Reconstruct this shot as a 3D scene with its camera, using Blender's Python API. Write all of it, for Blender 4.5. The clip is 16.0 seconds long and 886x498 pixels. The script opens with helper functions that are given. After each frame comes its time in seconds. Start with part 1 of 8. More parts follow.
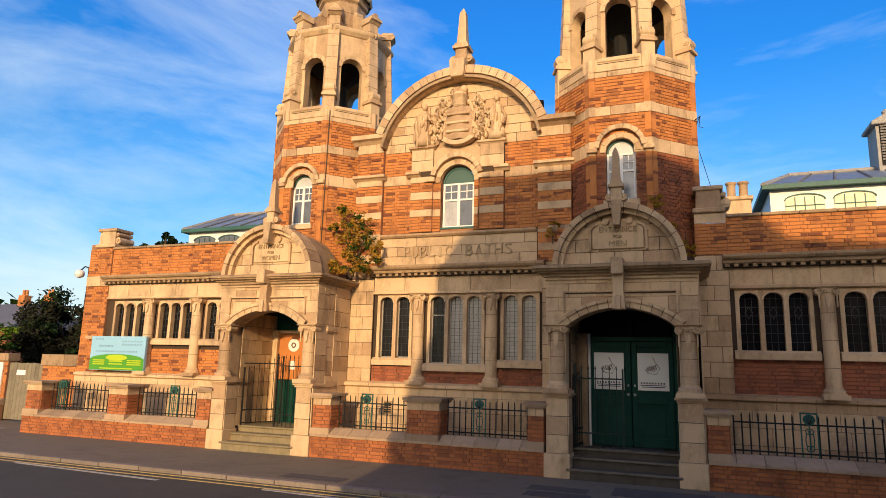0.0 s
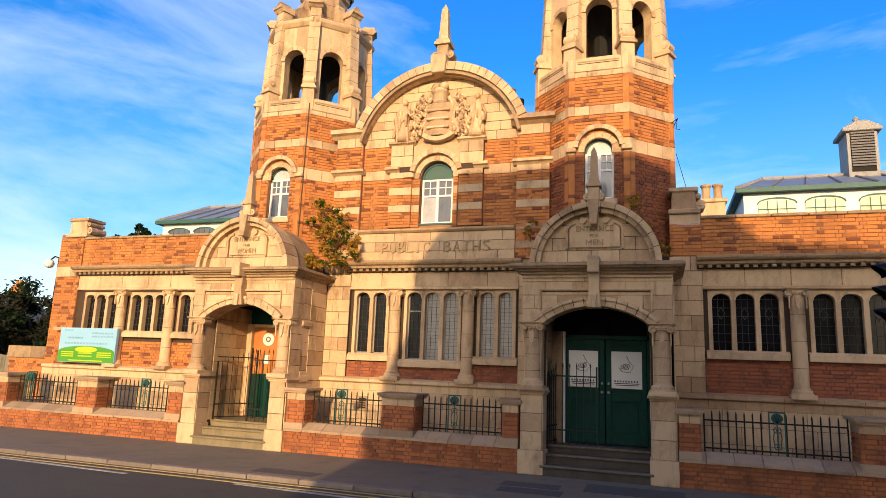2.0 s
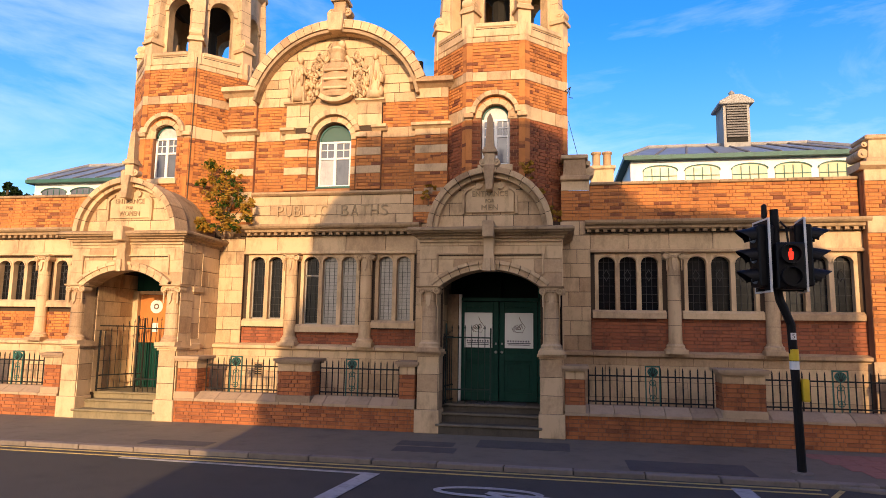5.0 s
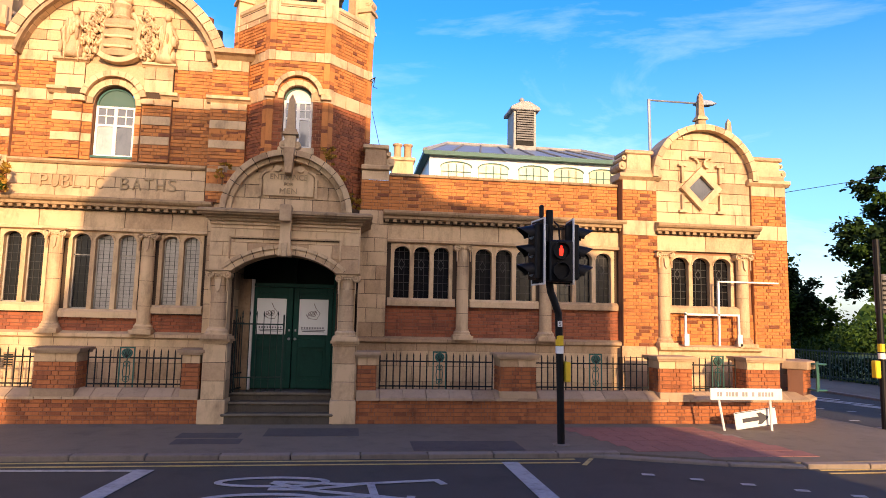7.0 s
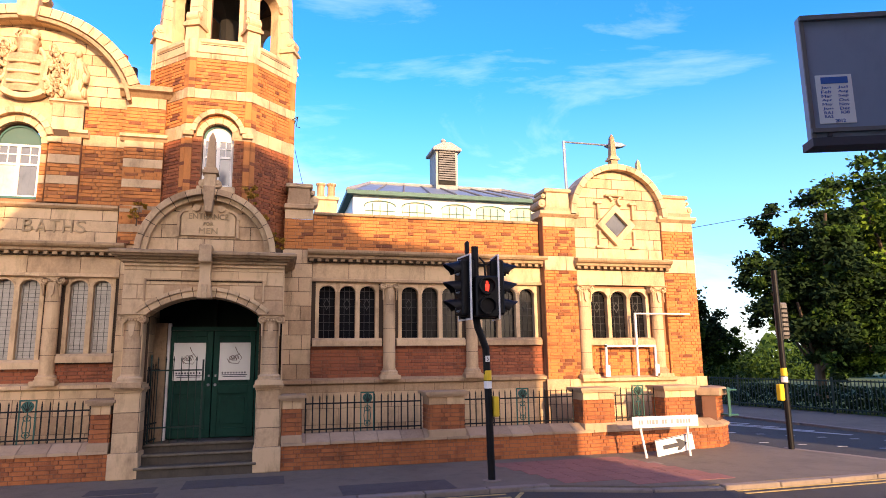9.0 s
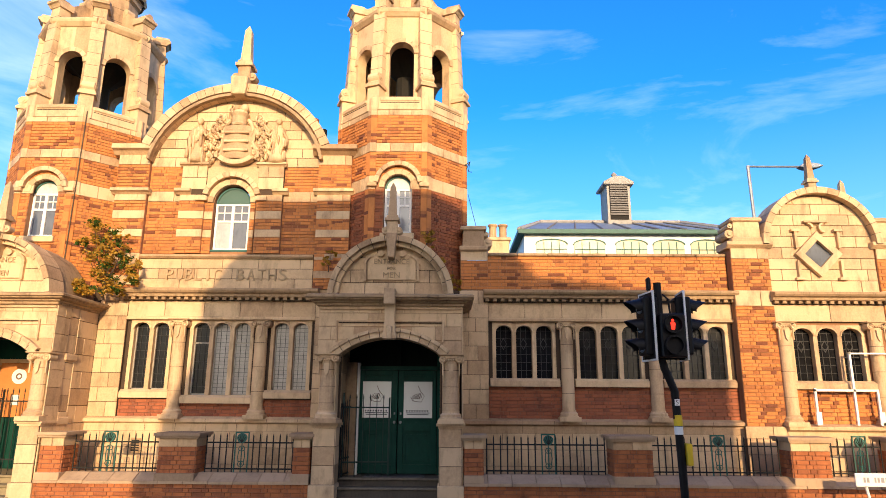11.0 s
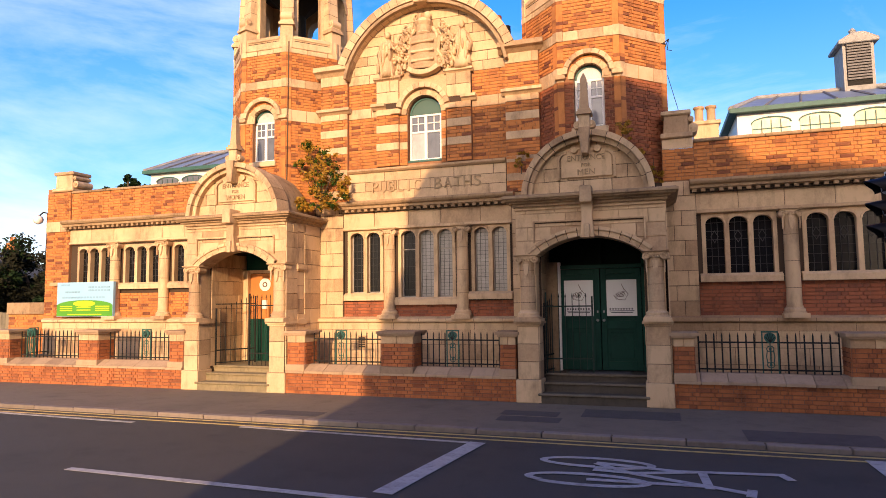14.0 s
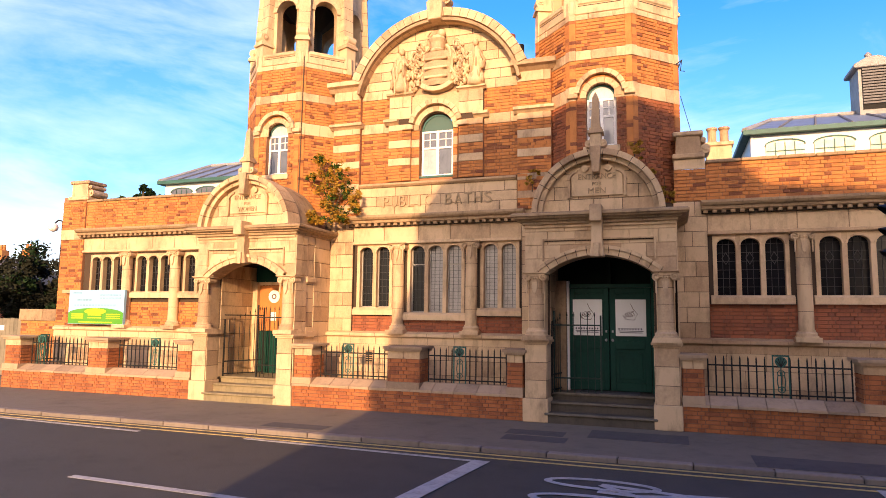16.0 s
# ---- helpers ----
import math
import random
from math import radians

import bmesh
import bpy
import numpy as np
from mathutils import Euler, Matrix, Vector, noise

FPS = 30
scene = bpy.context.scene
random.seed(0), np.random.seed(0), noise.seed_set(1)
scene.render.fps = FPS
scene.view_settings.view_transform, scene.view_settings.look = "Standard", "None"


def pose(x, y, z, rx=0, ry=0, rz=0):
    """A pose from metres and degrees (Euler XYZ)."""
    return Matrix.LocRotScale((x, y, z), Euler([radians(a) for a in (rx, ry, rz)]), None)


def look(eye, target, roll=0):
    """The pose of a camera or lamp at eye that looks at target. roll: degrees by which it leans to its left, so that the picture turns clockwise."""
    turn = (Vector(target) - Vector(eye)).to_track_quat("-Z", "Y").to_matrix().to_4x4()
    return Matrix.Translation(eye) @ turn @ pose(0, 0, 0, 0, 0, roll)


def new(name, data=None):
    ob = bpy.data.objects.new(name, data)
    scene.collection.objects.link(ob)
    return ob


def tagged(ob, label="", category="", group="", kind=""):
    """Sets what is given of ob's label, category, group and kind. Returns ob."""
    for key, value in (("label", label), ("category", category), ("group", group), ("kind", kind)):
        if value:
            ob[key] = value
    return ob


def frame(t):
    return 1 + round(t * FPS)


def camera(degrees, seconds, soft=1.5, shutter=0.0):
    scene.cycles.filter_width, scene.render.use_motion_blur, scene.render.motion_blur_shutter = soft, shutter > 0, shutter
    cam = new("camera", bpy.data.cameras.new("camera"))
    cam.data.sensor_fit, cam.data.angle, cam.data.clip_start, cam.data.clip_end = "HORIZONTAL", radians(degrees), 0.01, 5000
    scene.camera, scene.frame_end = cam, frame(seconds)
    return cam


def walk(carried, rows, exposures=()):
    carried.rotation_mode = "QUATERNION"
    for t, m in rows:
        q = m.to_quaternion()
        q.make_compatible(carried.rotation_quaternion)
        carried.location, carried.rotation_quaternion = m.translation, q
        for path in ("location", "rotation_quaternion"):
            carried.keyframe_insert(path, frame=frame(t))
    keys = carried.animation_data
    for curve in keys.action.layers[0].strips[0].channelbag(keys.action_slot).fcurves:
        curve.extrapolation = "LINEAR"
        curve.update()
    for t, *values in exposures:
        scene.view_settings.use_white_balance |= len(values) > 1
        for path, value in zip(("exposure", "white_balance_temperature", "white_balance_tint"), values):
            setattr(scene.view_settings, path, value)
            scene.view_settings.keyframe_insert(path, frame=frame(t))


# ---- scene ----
cam = camera(69.17, 16.0, soft=0.75)
PATH = [
    (0, (-0.045, -11.414, 1.794), (-0.7454, -9.5764, 2.1570), 1.51),
    (0.5, (-0.051, -11.413, 1.779), (-0.7479, -9.5706, 2.1241), 1.39),
    (1, (-0.055, -11.415, 1.764), (-0.7127, -9.5650, 2.1467), 2.03),
    (1.5, (-0.056, -11.411, 1.759), (-0.6894, -9.5481, 2.1146), 2.13),
    (2, (-0.055, -11.404, 1.760), (-0.6897, -9.5419, 2.1187), 2.21),
    (2.5, (-0.054, -11.402, 1.756), (-0.6841, -9.5362, 2.1057), 2.24),
    (3, (-0.055, -11.406, 1.746), (-0.6931, -9.5470, 2.1132), 2.13),
    (3.2, (-0.055, -11.408, 1.743), (-0.6909, -9.5478, 2.1101), 2.08),
    (5.3, (0.066, -11.399, 1.811), (-0.2212, -9.4319, 2.0374), 1.29),
    (5.5, (0.073, -11.398, 1.814), (-0.1840, -9.4261, 2.0310), 1.64),
    (6, (0.103, -11.399, 1.823), (-0.0955, -9.4224, 2.0515), 1.43),
    (6.5, (0.121, -11.412, 1.827), (0.1932, -9.4271, 2.0602), 0.86),
    (7, (0.105, -11.435, 1.823), (0.3726, -9.4647, 2.0413), 1.24),
    (7.5, (0.084, -11.452, 1.819), (0.4835, -9.5065, 2.0553), 0.49),
    (8, (0.071, -11.454, 1.816), (0.6470, -9.5519, 2.0452), -0.32),
    (8.5, (0.054, -11.449, 1.799), (0.6894, -9.5656, 2.0177), -0.71),
    (9, (0.036, -11.452, 1.771), (0.5354, -9.5457, 2.1142), -0.73),
    (9.2, (0.033, -11.454, 1.763), (0.4314, -9.5117, 2.0249), -0.79),
    (11.3, (-0.082, -11.460, 1.785), (-0.1074, -9.5299, 2.3068), 0.50),
    (11.5, (-0.079, -11.458, 1.786), (-0.1038, -9.5404, 2.3531), 0.40),
    (12, (-0.061, -11.446, 1.779), (-0.1098, -9.5816, 2.5002), 0.42),
    (12.5, (-0.041, -11.430, 1.754), (-0.1656, -9.5974, 2.5458), 0.18),
    (12.8, (-0.035, -11.416, 1.745), (-0.2815, -9.5311, 2.3653), 0.03),
    (13, (-0.032, -11.404, 1.743), (-0.3526, -9.4954, 2.2492), -0.36),
    (13.5, (-0.021, -11.357, 1.759), (-0.4849, -9.4269, 2.0059), -0.29),
    (14, (-0.016, -11.308, 1.794), (-0.6444, -9.4162, 1.9549), -0.67),
    (14.5, (-0.009, -11.277, 1.810), (-0.8135, -9.4507, 1.9472), -0.22),
    (15, (0.014, -11.265, 1.806), (-0.7741, -9.4322, 1.9431), 0.18),
    (15.5, (0.028, -11.274, 1.799), (-0.6851, -9.4159, 1.9961), 0.54),
    (16, (0.026, -11.292, 1.796), (-0.6348, -9.4158, 2.0056), 0.65),
]
walk(cam, [(t, look(eye, target, roll)) for t, eye, target, roll in PATH], exposures=[
    (0.0, -0.37, 7900, 13), (0.6, -0.18, 7900, 14), (3.0, -0.11, 7900, 15), (5.5, 0.07, 8000, 21), (7.0, 0.32, 8000, 22), (7.6, 0.32, 8000, 22), (8.5, 0.72, 8000, 25), (9.2, 0.62, 8000, 25),
    (11.5, 0.0, 7100, 10), (12.0, -0.28, 6400, 8), (12.5, -0.48, 6200, 8), (13.1, -0.52, 6600, 12), (13.6, -0.18, 7500, 20), (14.0, 0.08, 8100, 26), (14.5, 0.31, 8300, 28), (16.0, 0.33, 8400, 28)])

# ---- light ----
SUN_DIR = Vector((0.165, -1.0, 0.275)).normalized()      # towards the sun
world = bpy.data.worlds.new("evening_sky")
scene.world = world
world.use_nodes = True
wn, wl = world.node_tree.nodes, world.node_tree.links
sky = wn.new("ShaderNodeTexSky")
sky.sky_type = "NISHITA"
sky.sun_disc = False
sky.sun_elevation = math.asin(SUN_DIR.z)
sky.sun_rotation = math.atan2(SUN_DIR.x, SUN_DIR.y)
sky.air_density, sky.dust_density, sky.ozone_density = 1.0, 2.4, 4.0
geo = wn.new("ShaderNodeTexCoord")
cmap = wn.new("ShaderNodeMapping")
cmap.inputs["Rotation"].default_value = (0.0, radians(14), radians(20))
cmap.inputs["Scale"].default_value = (1.7, 1.7, 6.0)
cn = wn.new("ShaderNodeTexNoise")
cn.inputs["Scale"].default_value, cn.inputs["Detail"].default_value, cn.inputs["Roughness"].default_value = 1.3, 8.0, 0.60
cn.inputs["Distortion"].default_value = 0.5
cr = wn.new("ShaderNodeValToRGB")
cr.color_ramp.elements[0].position, cr.color_ramp.elements[0].color = 0.405, (0, 0, 0, 1)
cr.color_ramp.elements[1].position, cr.color_ramp.elements[1].color = 0.84, (0.66, 0.66, 0.66, 1)
cm = wn.new("ShaderNodeMix")
cm.data_type = "RGBA"
hsv = wn.new("ShaderNodeHueSaturation")
# pale haze towards the horizon
sep = wn.new("ShaderNodeSeparateXYZ")
haze = wn.new("ShaderNodeMapRange")
haze.interpolation_type = "SMOOTHSTEP"
haze.inputs["From Min"].default_value, haze.inputs["From Max"].default_value = 0.0, 0.46
haze.inputs["To Min"].default_value, haze.inputs["To Max"].default_value = 0.32, 0.0
veil = wn.new("ShaderNodeMath")
veil.operation, veil.use_clamp = "ADD", True
for a, b in ((geo.outputs["Generated"], sep.inputs[0]), (sep.outputs["Z"], haze.inputs["Value"]), (haze.outputs["Result"], veil.inputs[0]), (cr.outputs["Color"], veil.inputs[1])):
    wl.new(a, b)
# the sky is deepest overhead and away from the sun, pale and warm towards it
deep = wn.new("ShaderNodeMapRange")
deep.inputs["From Min"].default_value, deep.inputs["From Max"].default_value = 0.25, 0.75
deep.inputs["To Min"].default_value, deep.inputs["To Max"].default_value = 1.66, 2.25
sunward = wn.new("ShaderNodeVectorMath")
sunward.operation = "DOT_PRODUCT"
sunward.inputs[1].default_value = SUN_DIR
warm = wn.new("ShaderNodeMapRange")
warm.interpolation_type = "SMOOTHSTEP"
warm.inputs["From Min"].default_value, warm.inputs["From Max"].default_value = -0.05, 0.85
paler = wn.new("ShaderNodeMath")
paler.operation = "MULTIPLY_ADD"
paler.inputs[1].default_value, paler.inputs[2].default_value = -0.62, 1.0
hue, bright = wn.new("ShaderNodeMapRange"), wn.new("ShaderNodeMapRange")
for node, lo, hi in ((hue, 0.508, 0.522), (bright, 2.30, 2.95)):
    node.inputs["From Min"].default_value, node.inputs["From Max"].default_value = 0.30, 0.75
    node.inputs["To Min"].default_value, node.inputs["To Max"].default_value = lo, hi
wl.new(sep.outputs["Z"], hue.inputs["Value"])
wl.new(sep.outputs["Z"], bright.inputs["Value"])
wl.new(hue.outputs["Result"], hsv.inputs["Hue"])
dim, level = wn.new("ShaderNodeMath"), wn.new("ShaderNodeMath")
dim.operation, level.operation = "MULTIPLY_ADD", "MULTIPLY"
dim.inputs[1].default_value, dim.inputs[2].default_value = -0.30, 1.0
for a, b in ((warm.outputs["Result"], dim.inputs[0]), (dim.outputs[0], level.inputs[0]), (bright.outputs["Result"], level.inputs[1]), (level.outputs[0], hsv.inputs["Value"])):
    wl.new(a, b)
satur = wn.new("ShaderNodeMath")
satur.operation = "MULTIPLY"
hazecol = wn.new("ShaderNodeMix")
hazecol.data_type = "RGBA"
hazecol.inputs["A"].default_value, hazecol.inputs["B"].default_value = (6.3, 8.3, 10.2, 1), (4.6, 3.9, 2.9, 1)
for a, b in ((sep.outputs["Z"], deep.inputs["Value"]), (geo.outputs["Generated"], sunward.inputs[0]), (sunward.outputs["Value"], warm.inputs["Value"]), (warm.outputs["Result"], paler.inputs[0]),
             (deep.outputs["Result"], satur.inputs[0]), (paler.outputs[0], satur.inputs[1]), (satur.outputs[0], hsv.inputs["Saturation"]), (warm.outputs["Result"], hazecol.inputs["Factor"]),
             (hazecol.outputs["Result"], cm.inputs["B"])):
    wl.new(a, b)
# thin cloud thickens towards the west and the horizon
lean = wn.new("ShaderNodeVectorMath")
lean.operation = "DOT_PRODUCT"
lean.inputs[1].default_value = (-0.15, 0.0, -0.26)
thick = wn.new("ShaderNodeMath")
thick.operation = "ADD"
for a, b in ((geo.outputs["Generated"], lean.inputs[0]), (lean.outputs["Value"], thick.inputs[0]), (cn.outputs["Fac"], thick.inputs[1]), (thick.outputs[0], cr.inputs[0])):
    wl.new(a, b)
for a, b in ((geo.outputs["Generated"], cmap.inputs["Vector"]), (cmap.outputs[0], cn.inputs["Vector"]),
             (veil.outputs[0], cm.inputs["Factor"]), (sky.outputs[0], hsv.inputs["Color"]), (hsv.outputs[0], cm.inputs["A"]),
             (cm.outputs["Result"], wn["Background"].inputs["Color"])):
    wl.new(a, b)
wn["Background"].inputs["Strength"].default_value = 0.165
sun = new("sun", bpy.data.lights.new("sun", "SUN"))
sun.data.energy, sun.data.angle, sun.data.color = 5.0, radians(0.6), (1.0, 0.755, 0.475)
sun.matrix_world = look((0, 0, 30), Vector((0, 0, 30)) - SUN_DIR)


# ---- materials ----
def material(name, base, second=None, rough=0.8, metal=0.0, grain=40.0, stain=1.2, spread=0.25, dirt=0.35, bump=0.25, piece=0.0, spec=0.4, rare=2.0):
    """A surface of two colours with fine grain, broad stains and, by piece, a change of colour from one block or brick to the next."""
    m = bpy.data.materials.new(name)
    m.use_nodes = True
    n, l = m.node_tree.nodes, m.node_tree.links
    b = n["Principled BSDF"]
    b.inputs["Metallic"].default_value = metal
    b.inputs["Specular IOR Level"].default_value = spec
    second = second or tuple(c * 0.6 for c in base)
    tc = n.new("ShaderNodeTexCoord")
    fine = n.new("ShaderNodeTexNoise")
    fine.inputs["Scale"].default_value, fine.inputs["Detail"].default_value = grain, 4.0
    broad = n.new("ShaderNodeTexNoise")
    broad.inputs["Scale"].default_value, broad.inputs["Detail"].default_value, broad.inputs["Roughness"].default_value = stain, 6.0, 0.65
    geom = n.new("ShaderNodeNewGeometry")
    for t in (fine, broad):
        l.new(geom.outputs["Position"], t.inputs["Vector"])
    info = n.new("ShaderNodeObjectInfo")
    add = n.new("ShaderNodeMath"); add.operation = "ADD"
    l.new(info.outputs["Random"], add.inputs[0]); l.new(geom.outputs["Random Per Island"], add.inputs[1])
    fr = n.new("ShaderNodeMath"); fr.operation = "FRACT"
    l.new(add.outputs[0], fr.inputs[0])
    # piece by piece between the two colours
    ramp = n.new("ShaderNodeMapRange")
    ramp.inputs["From Min"].default_value, ramp.inputs["From Max"].default_value = 0.0, 1.0
    ramp.inputs["To Min"].default_value, ramp.inputs["To Max"].default_value = -piece * 0.35, piece
    pw_ = n.new("ShaderNodeMath"); pw_.operation = "POWER"
    pw_.inputs[1].default_value = rare
    l.new(fr.outputs[0], pw_.inputs[0])
    l.new(pw_.outputs[0], ramp.inputs["Value"])
    fsc = n.new("ShaderNodeMath"); fsc.operation = "MULTIPLY_ADD"
    fsc.inputs[1].default_value, fsc.inputs[2].default_value = spread * 2, -spread
    l.new(fine.outputs["Fac"], fsc.inputs[0])
    tot = n.new("ShaderNodeMath"); tot.operation = "ADD"; tot.use_clamp = True
    l.new(ramp.outputs["Result"], tot.inputs[0]); l.new(fsc.outputs[0], tot.inputs[1])
    mix = n.new("ShaderNodeMix"); mix.data_type = "RGBA"
    mix.inputs["A"].default_value, mix.inputs["B"].default_value = (*base, 1), (*second, 1)
    l.new(tot.outputs[0], mix.inputs["Factor"])
    # broad stains
    sr = n.new("ShaderNodeMapRange")
    sr.inputs["From Min"].default_value, sr.inputs["From Max"].default_value = 0.48, 0.78
    sr.inputs["To Min"].default_value, sr.inputs["To Max"].default_value = 0.0, dirt
    l.new(broad.outputs["Fac"], sr.inputs["Value"])
    streak = n.new("ShaderNodeTexNoise")
    streak.inputs["Scale"].default_value, streak.inputs["Detail"].default_value, streak.inputs["Roughness"].default_value = stain * 5.0, 5.0, 0.7
    smap = n.new("ShaderNodeMapping")
    smap.inputs["Scale"].default_value = (1.0, 1.0, 0.35)
    l.new(geom.outputs["Position"], smap.inputs["Vector"]); l.new(smap.outputs[0], streak.inputs["Vector"])
    s2 = n.new("ShaderNodeMapRange")
    s2.inputs["From Min"].default_value, s2.inputs["From Max"].default_value = 0.50, 0.80
    s2.inputs["To Min"].default_value, s2.inputs["To Max"].default_value = 0.0, dirt * 1.1
    l.new(streak.outputs["Fac"], s2.inputs["Value"])
    both = n.new("ShaderNodeMath"); both.operation = "ADD"; both.use_clamp = True
    l.new(sr.outputs["Result"], both.inputs[0]); l.new(s2.outputs["Result"], both.inputs[1])
    mul = n.new("ShaderNodeMix"); mul.data_type = "RGBA"
    mul.inputs["B"].default_value = tuple(c * 0.35 for c in second) + (1,)
    l.new(both.outputs[0], mul.inputs["Factor"]); l.new(mix.outputs["Result"], mul.inputs["A"])
    l.new(mul.outputs["Result"], b.inputs["Base Color"])
    rr = n.new("ShaderNodeMapRange")
    rr.inputs["To Min"].default_value, rr.inputs["To Max"].default_value = max(rough - 0.12, 0.02), min(rough + 0.12, 1.0)
    l.new(fine.outputs["Fac"], rr.inputs["Value"]); l.new(rr.outputs["Result"], b.inputs["Roughness"])
    if bump:
        bp = n.new("ShaderNodeBump")
        bp.inputs["Strength"].default_value, bp.inputs["Distance"].default_value = bump, 0.012
        l.new(fine.outputs["Fac"], bp.inputs["Height"]); l.new(bp.outputs[0], b.inputs["Normal"])
    return m


def glow(name, colour, strength):
    m = bpy.data.materials.new(name)
    m.use_nodes = True
    b = m.node_tree.nodes["Principled BSDF"]
    b.inputs["Base Color"].default_value = (*colour, 1)
    b.inputs["Emission Color"].default_value, b.inputs["Emission Strength"].default_value = (*colour, 1), strength
    return m


def glass_pane(name, colour, rough=0.06, spec=0.8):
    m = material(name, colour, tuple(c * 0.7 for c in colour), rough=rough + 0.12, grain=6, stain=2.5, spread=0.3, dirt=0.2, bump=0.04, spec=spec)
    return m


STONE = material("buff_terracotta", (0.64, 0.452, 0.268), (0.35, 0.208, 0.112), rough=0.72, grain=28, stain=0.9, spread=0.32, dirt=0.58, bump=0.3, piece=0.70)
# soot tone of cornices and copings, also shade put into the men's doorway
SOOT_SHADE = material("soot_and_shade_dark_terracotta", (0.38, 0.255, 0.145), (0.16, 0.10, 0.058), rough=0.8, grain=22, stain=2.2, spread=0.35, dirt=0.6, bump=0.25, piece=0.6)
COPING = material("pale_coping_stone", (0.44, 0.305, 0.19), (0.27, 0.18, 0.115), rough=0.8, grain=30, stain=1.6, dirt=0.35, piece=0.8)
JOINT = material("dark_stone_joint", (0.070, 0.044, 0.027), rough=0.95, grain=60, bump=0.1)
BRICK = material("orange_red_brick", (0.57, 0.212, 0.063), (0.19, 0.060, 0.029), rough=0.85, grain=45, stain=0.8, spread=0.30, dirt=0.45, bump=0.4, piece=1.15, rare=3.2)
# brick darkened by soot and by the cast shadow painted into it
BRICK_DEEP = material("soot_and_shadow_dark_brick", (0.34, 0.105, 0.043), (0.13, 0.040, 0.024), rough=0.85, grain=45, stain=0.8, spread=0.30, dirt=0.5, bump=0.4, piece=0.85)
BRICK_WORN = material("worn_orange_red_brick", (0.43, 0.142, 0.052), (0.19, 0.062, 0.032), rough=0.88, grain=45, stain=1.4, spread=0.35, dirt=0.6, bump=0.4, piece=0.75, rare=2.6)
BRICK_RED = material("deep_red_brick", (0.35, 0.110, 0.052), (0.15, 0.050, 0.034), rough=0.85, grain=45, stain=1.0, spread=0.35, dirt=0.6, bump=0.4, piece=0.7)
MORTAR = material("brown_mortar", (0.34, 0.165, 0.085), (0.22, 0.105, 0.055), rough=0.95, grain=80, bump=0.2)
MORTAR_RED = material("sooty_red_mortar", (0.23, 0.11, 0.07), (0.14, 0.07, 0.05), rough=0.95, grain=80, bump=0.2)
# near-black that puts the shade of closed spaces into the colour
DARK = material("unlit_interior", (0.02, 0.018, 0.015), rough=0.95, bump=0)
# near-black plaster: the shade of the doorways put into the colour
PLASTER = material("shade_dark_interior_plaster", (0.018, 0.014, 0.011), rough=0.95, spec=0.1)
LEADED = glass_pane("leaded_dark_glass", (0.009, 0.009, 0.010), spec=0.22)
CLEAR = glass_pane("dull_window_glass", (0.010, 0.011, 0.012), spec=0.3)
BLIND = material("slatted_white_blind_behind_glass", (0.38, 0.36, 0.33), (0.27, 0.26, 0.24), rough=0.25, grain=8, stain=2, bump=0.03, spec=0.6)
CASEMENT = material("flaking_grey_white_paint", (0.34, 0.31, 0.26), (0.16, 0.14, 0.11), rough=0.6, grain=30, stain=4, dirt=0.4)
LEAD = material("lead_came", (0.05, 0.05, 0.05), rough=0.6, bump=0)
WHITE = material("white_paint", (0.78, 0.77, 0.73), (0.62, 0.60, 0.55), rough=0.5, grain=30, dirt=0.15, bump=0.05)
GREEN_DOOR = material("bottle_green_paint", (0.003, 0.050, 0.036), (0.002, 0.028, 0.021), rough=0.5, grain=20, stain=2, dirt=0.3, bump=0.06, spec=0.15)
GREEN_IRON = material("green_painted_iron", (0.015, 0.105, 0.085), (0.02, 0.06, 0.05), rough=0.5, grain=50, bump=0.1)
IRON = material("weathered_black_iron", (0.020, 0.021, 0.019), (0.05, 0.030, 0.02), rough=0.7, grain=60, bump=0.15, spec=0.2)
GREEN_TRIM = material("dark_green_gutter_paint", (0.03, 0.12, 0.10), rough=0.55)
ORANGE_BOARD = material("orange_ply_board", (0.55, 0.20, 0.055), (0.45, 0.15, 0.04), rough=0.6, grain=15)
PAPER = material("white_printed_paper", (0.80, 0.80, 0.76), (0.72, 0.72, 0.7), rough=0.6, grain=20, dirt=0.06, bump=0)
INK = material("dark_grey_ink", (0.06, 0.06, 0.07), rough=0.7, bump=0)
INK_FADED = material("faded_grey_ink", (0.30, 0.30, 0.31), rough=0.7, bump=0)
INK_BLUE = material("blue_ink", (0.03, 0.13, 0.42), rough=0.6, bump=0)
ASPHALT = material("worn_asphalt", (0.062, 0.058, 0.046), (0.040, 0.038, 0.032), rough=0.86, grain=90, stain=0.35, spread=0.5, dirt=0.35, bump=0.5)
PAVING = material("patched_footway_asphalt", (0.180, 0.146, 0.102), (0.12, 0.098, 0.072), rough=0.88, grain=90, stain=0.6, spread=0.45, dirt=0.4, bump=0.4)
PATCH = material("fresh_asphalt_patch", (0.090, 0.078, 0.068), rough=0.9, grain=100, bump=0.4)
KERB = material("granite_kerb", (0.25, 0.20, 0.155), (0.15, 0.12, 0.095), rough=0.8, grain=60, stain=2.0, spread=0.4, dirt=0.4, piece=0.6)
ROAD_WHITE = material("worn_white_road_paint", (0.42, 0.41, 0.385), (0.15, 0.14, 0.135), rough=0.75, grain=45, stain=3.0, spread=0.6, dirt=0.5, bump=0.2)
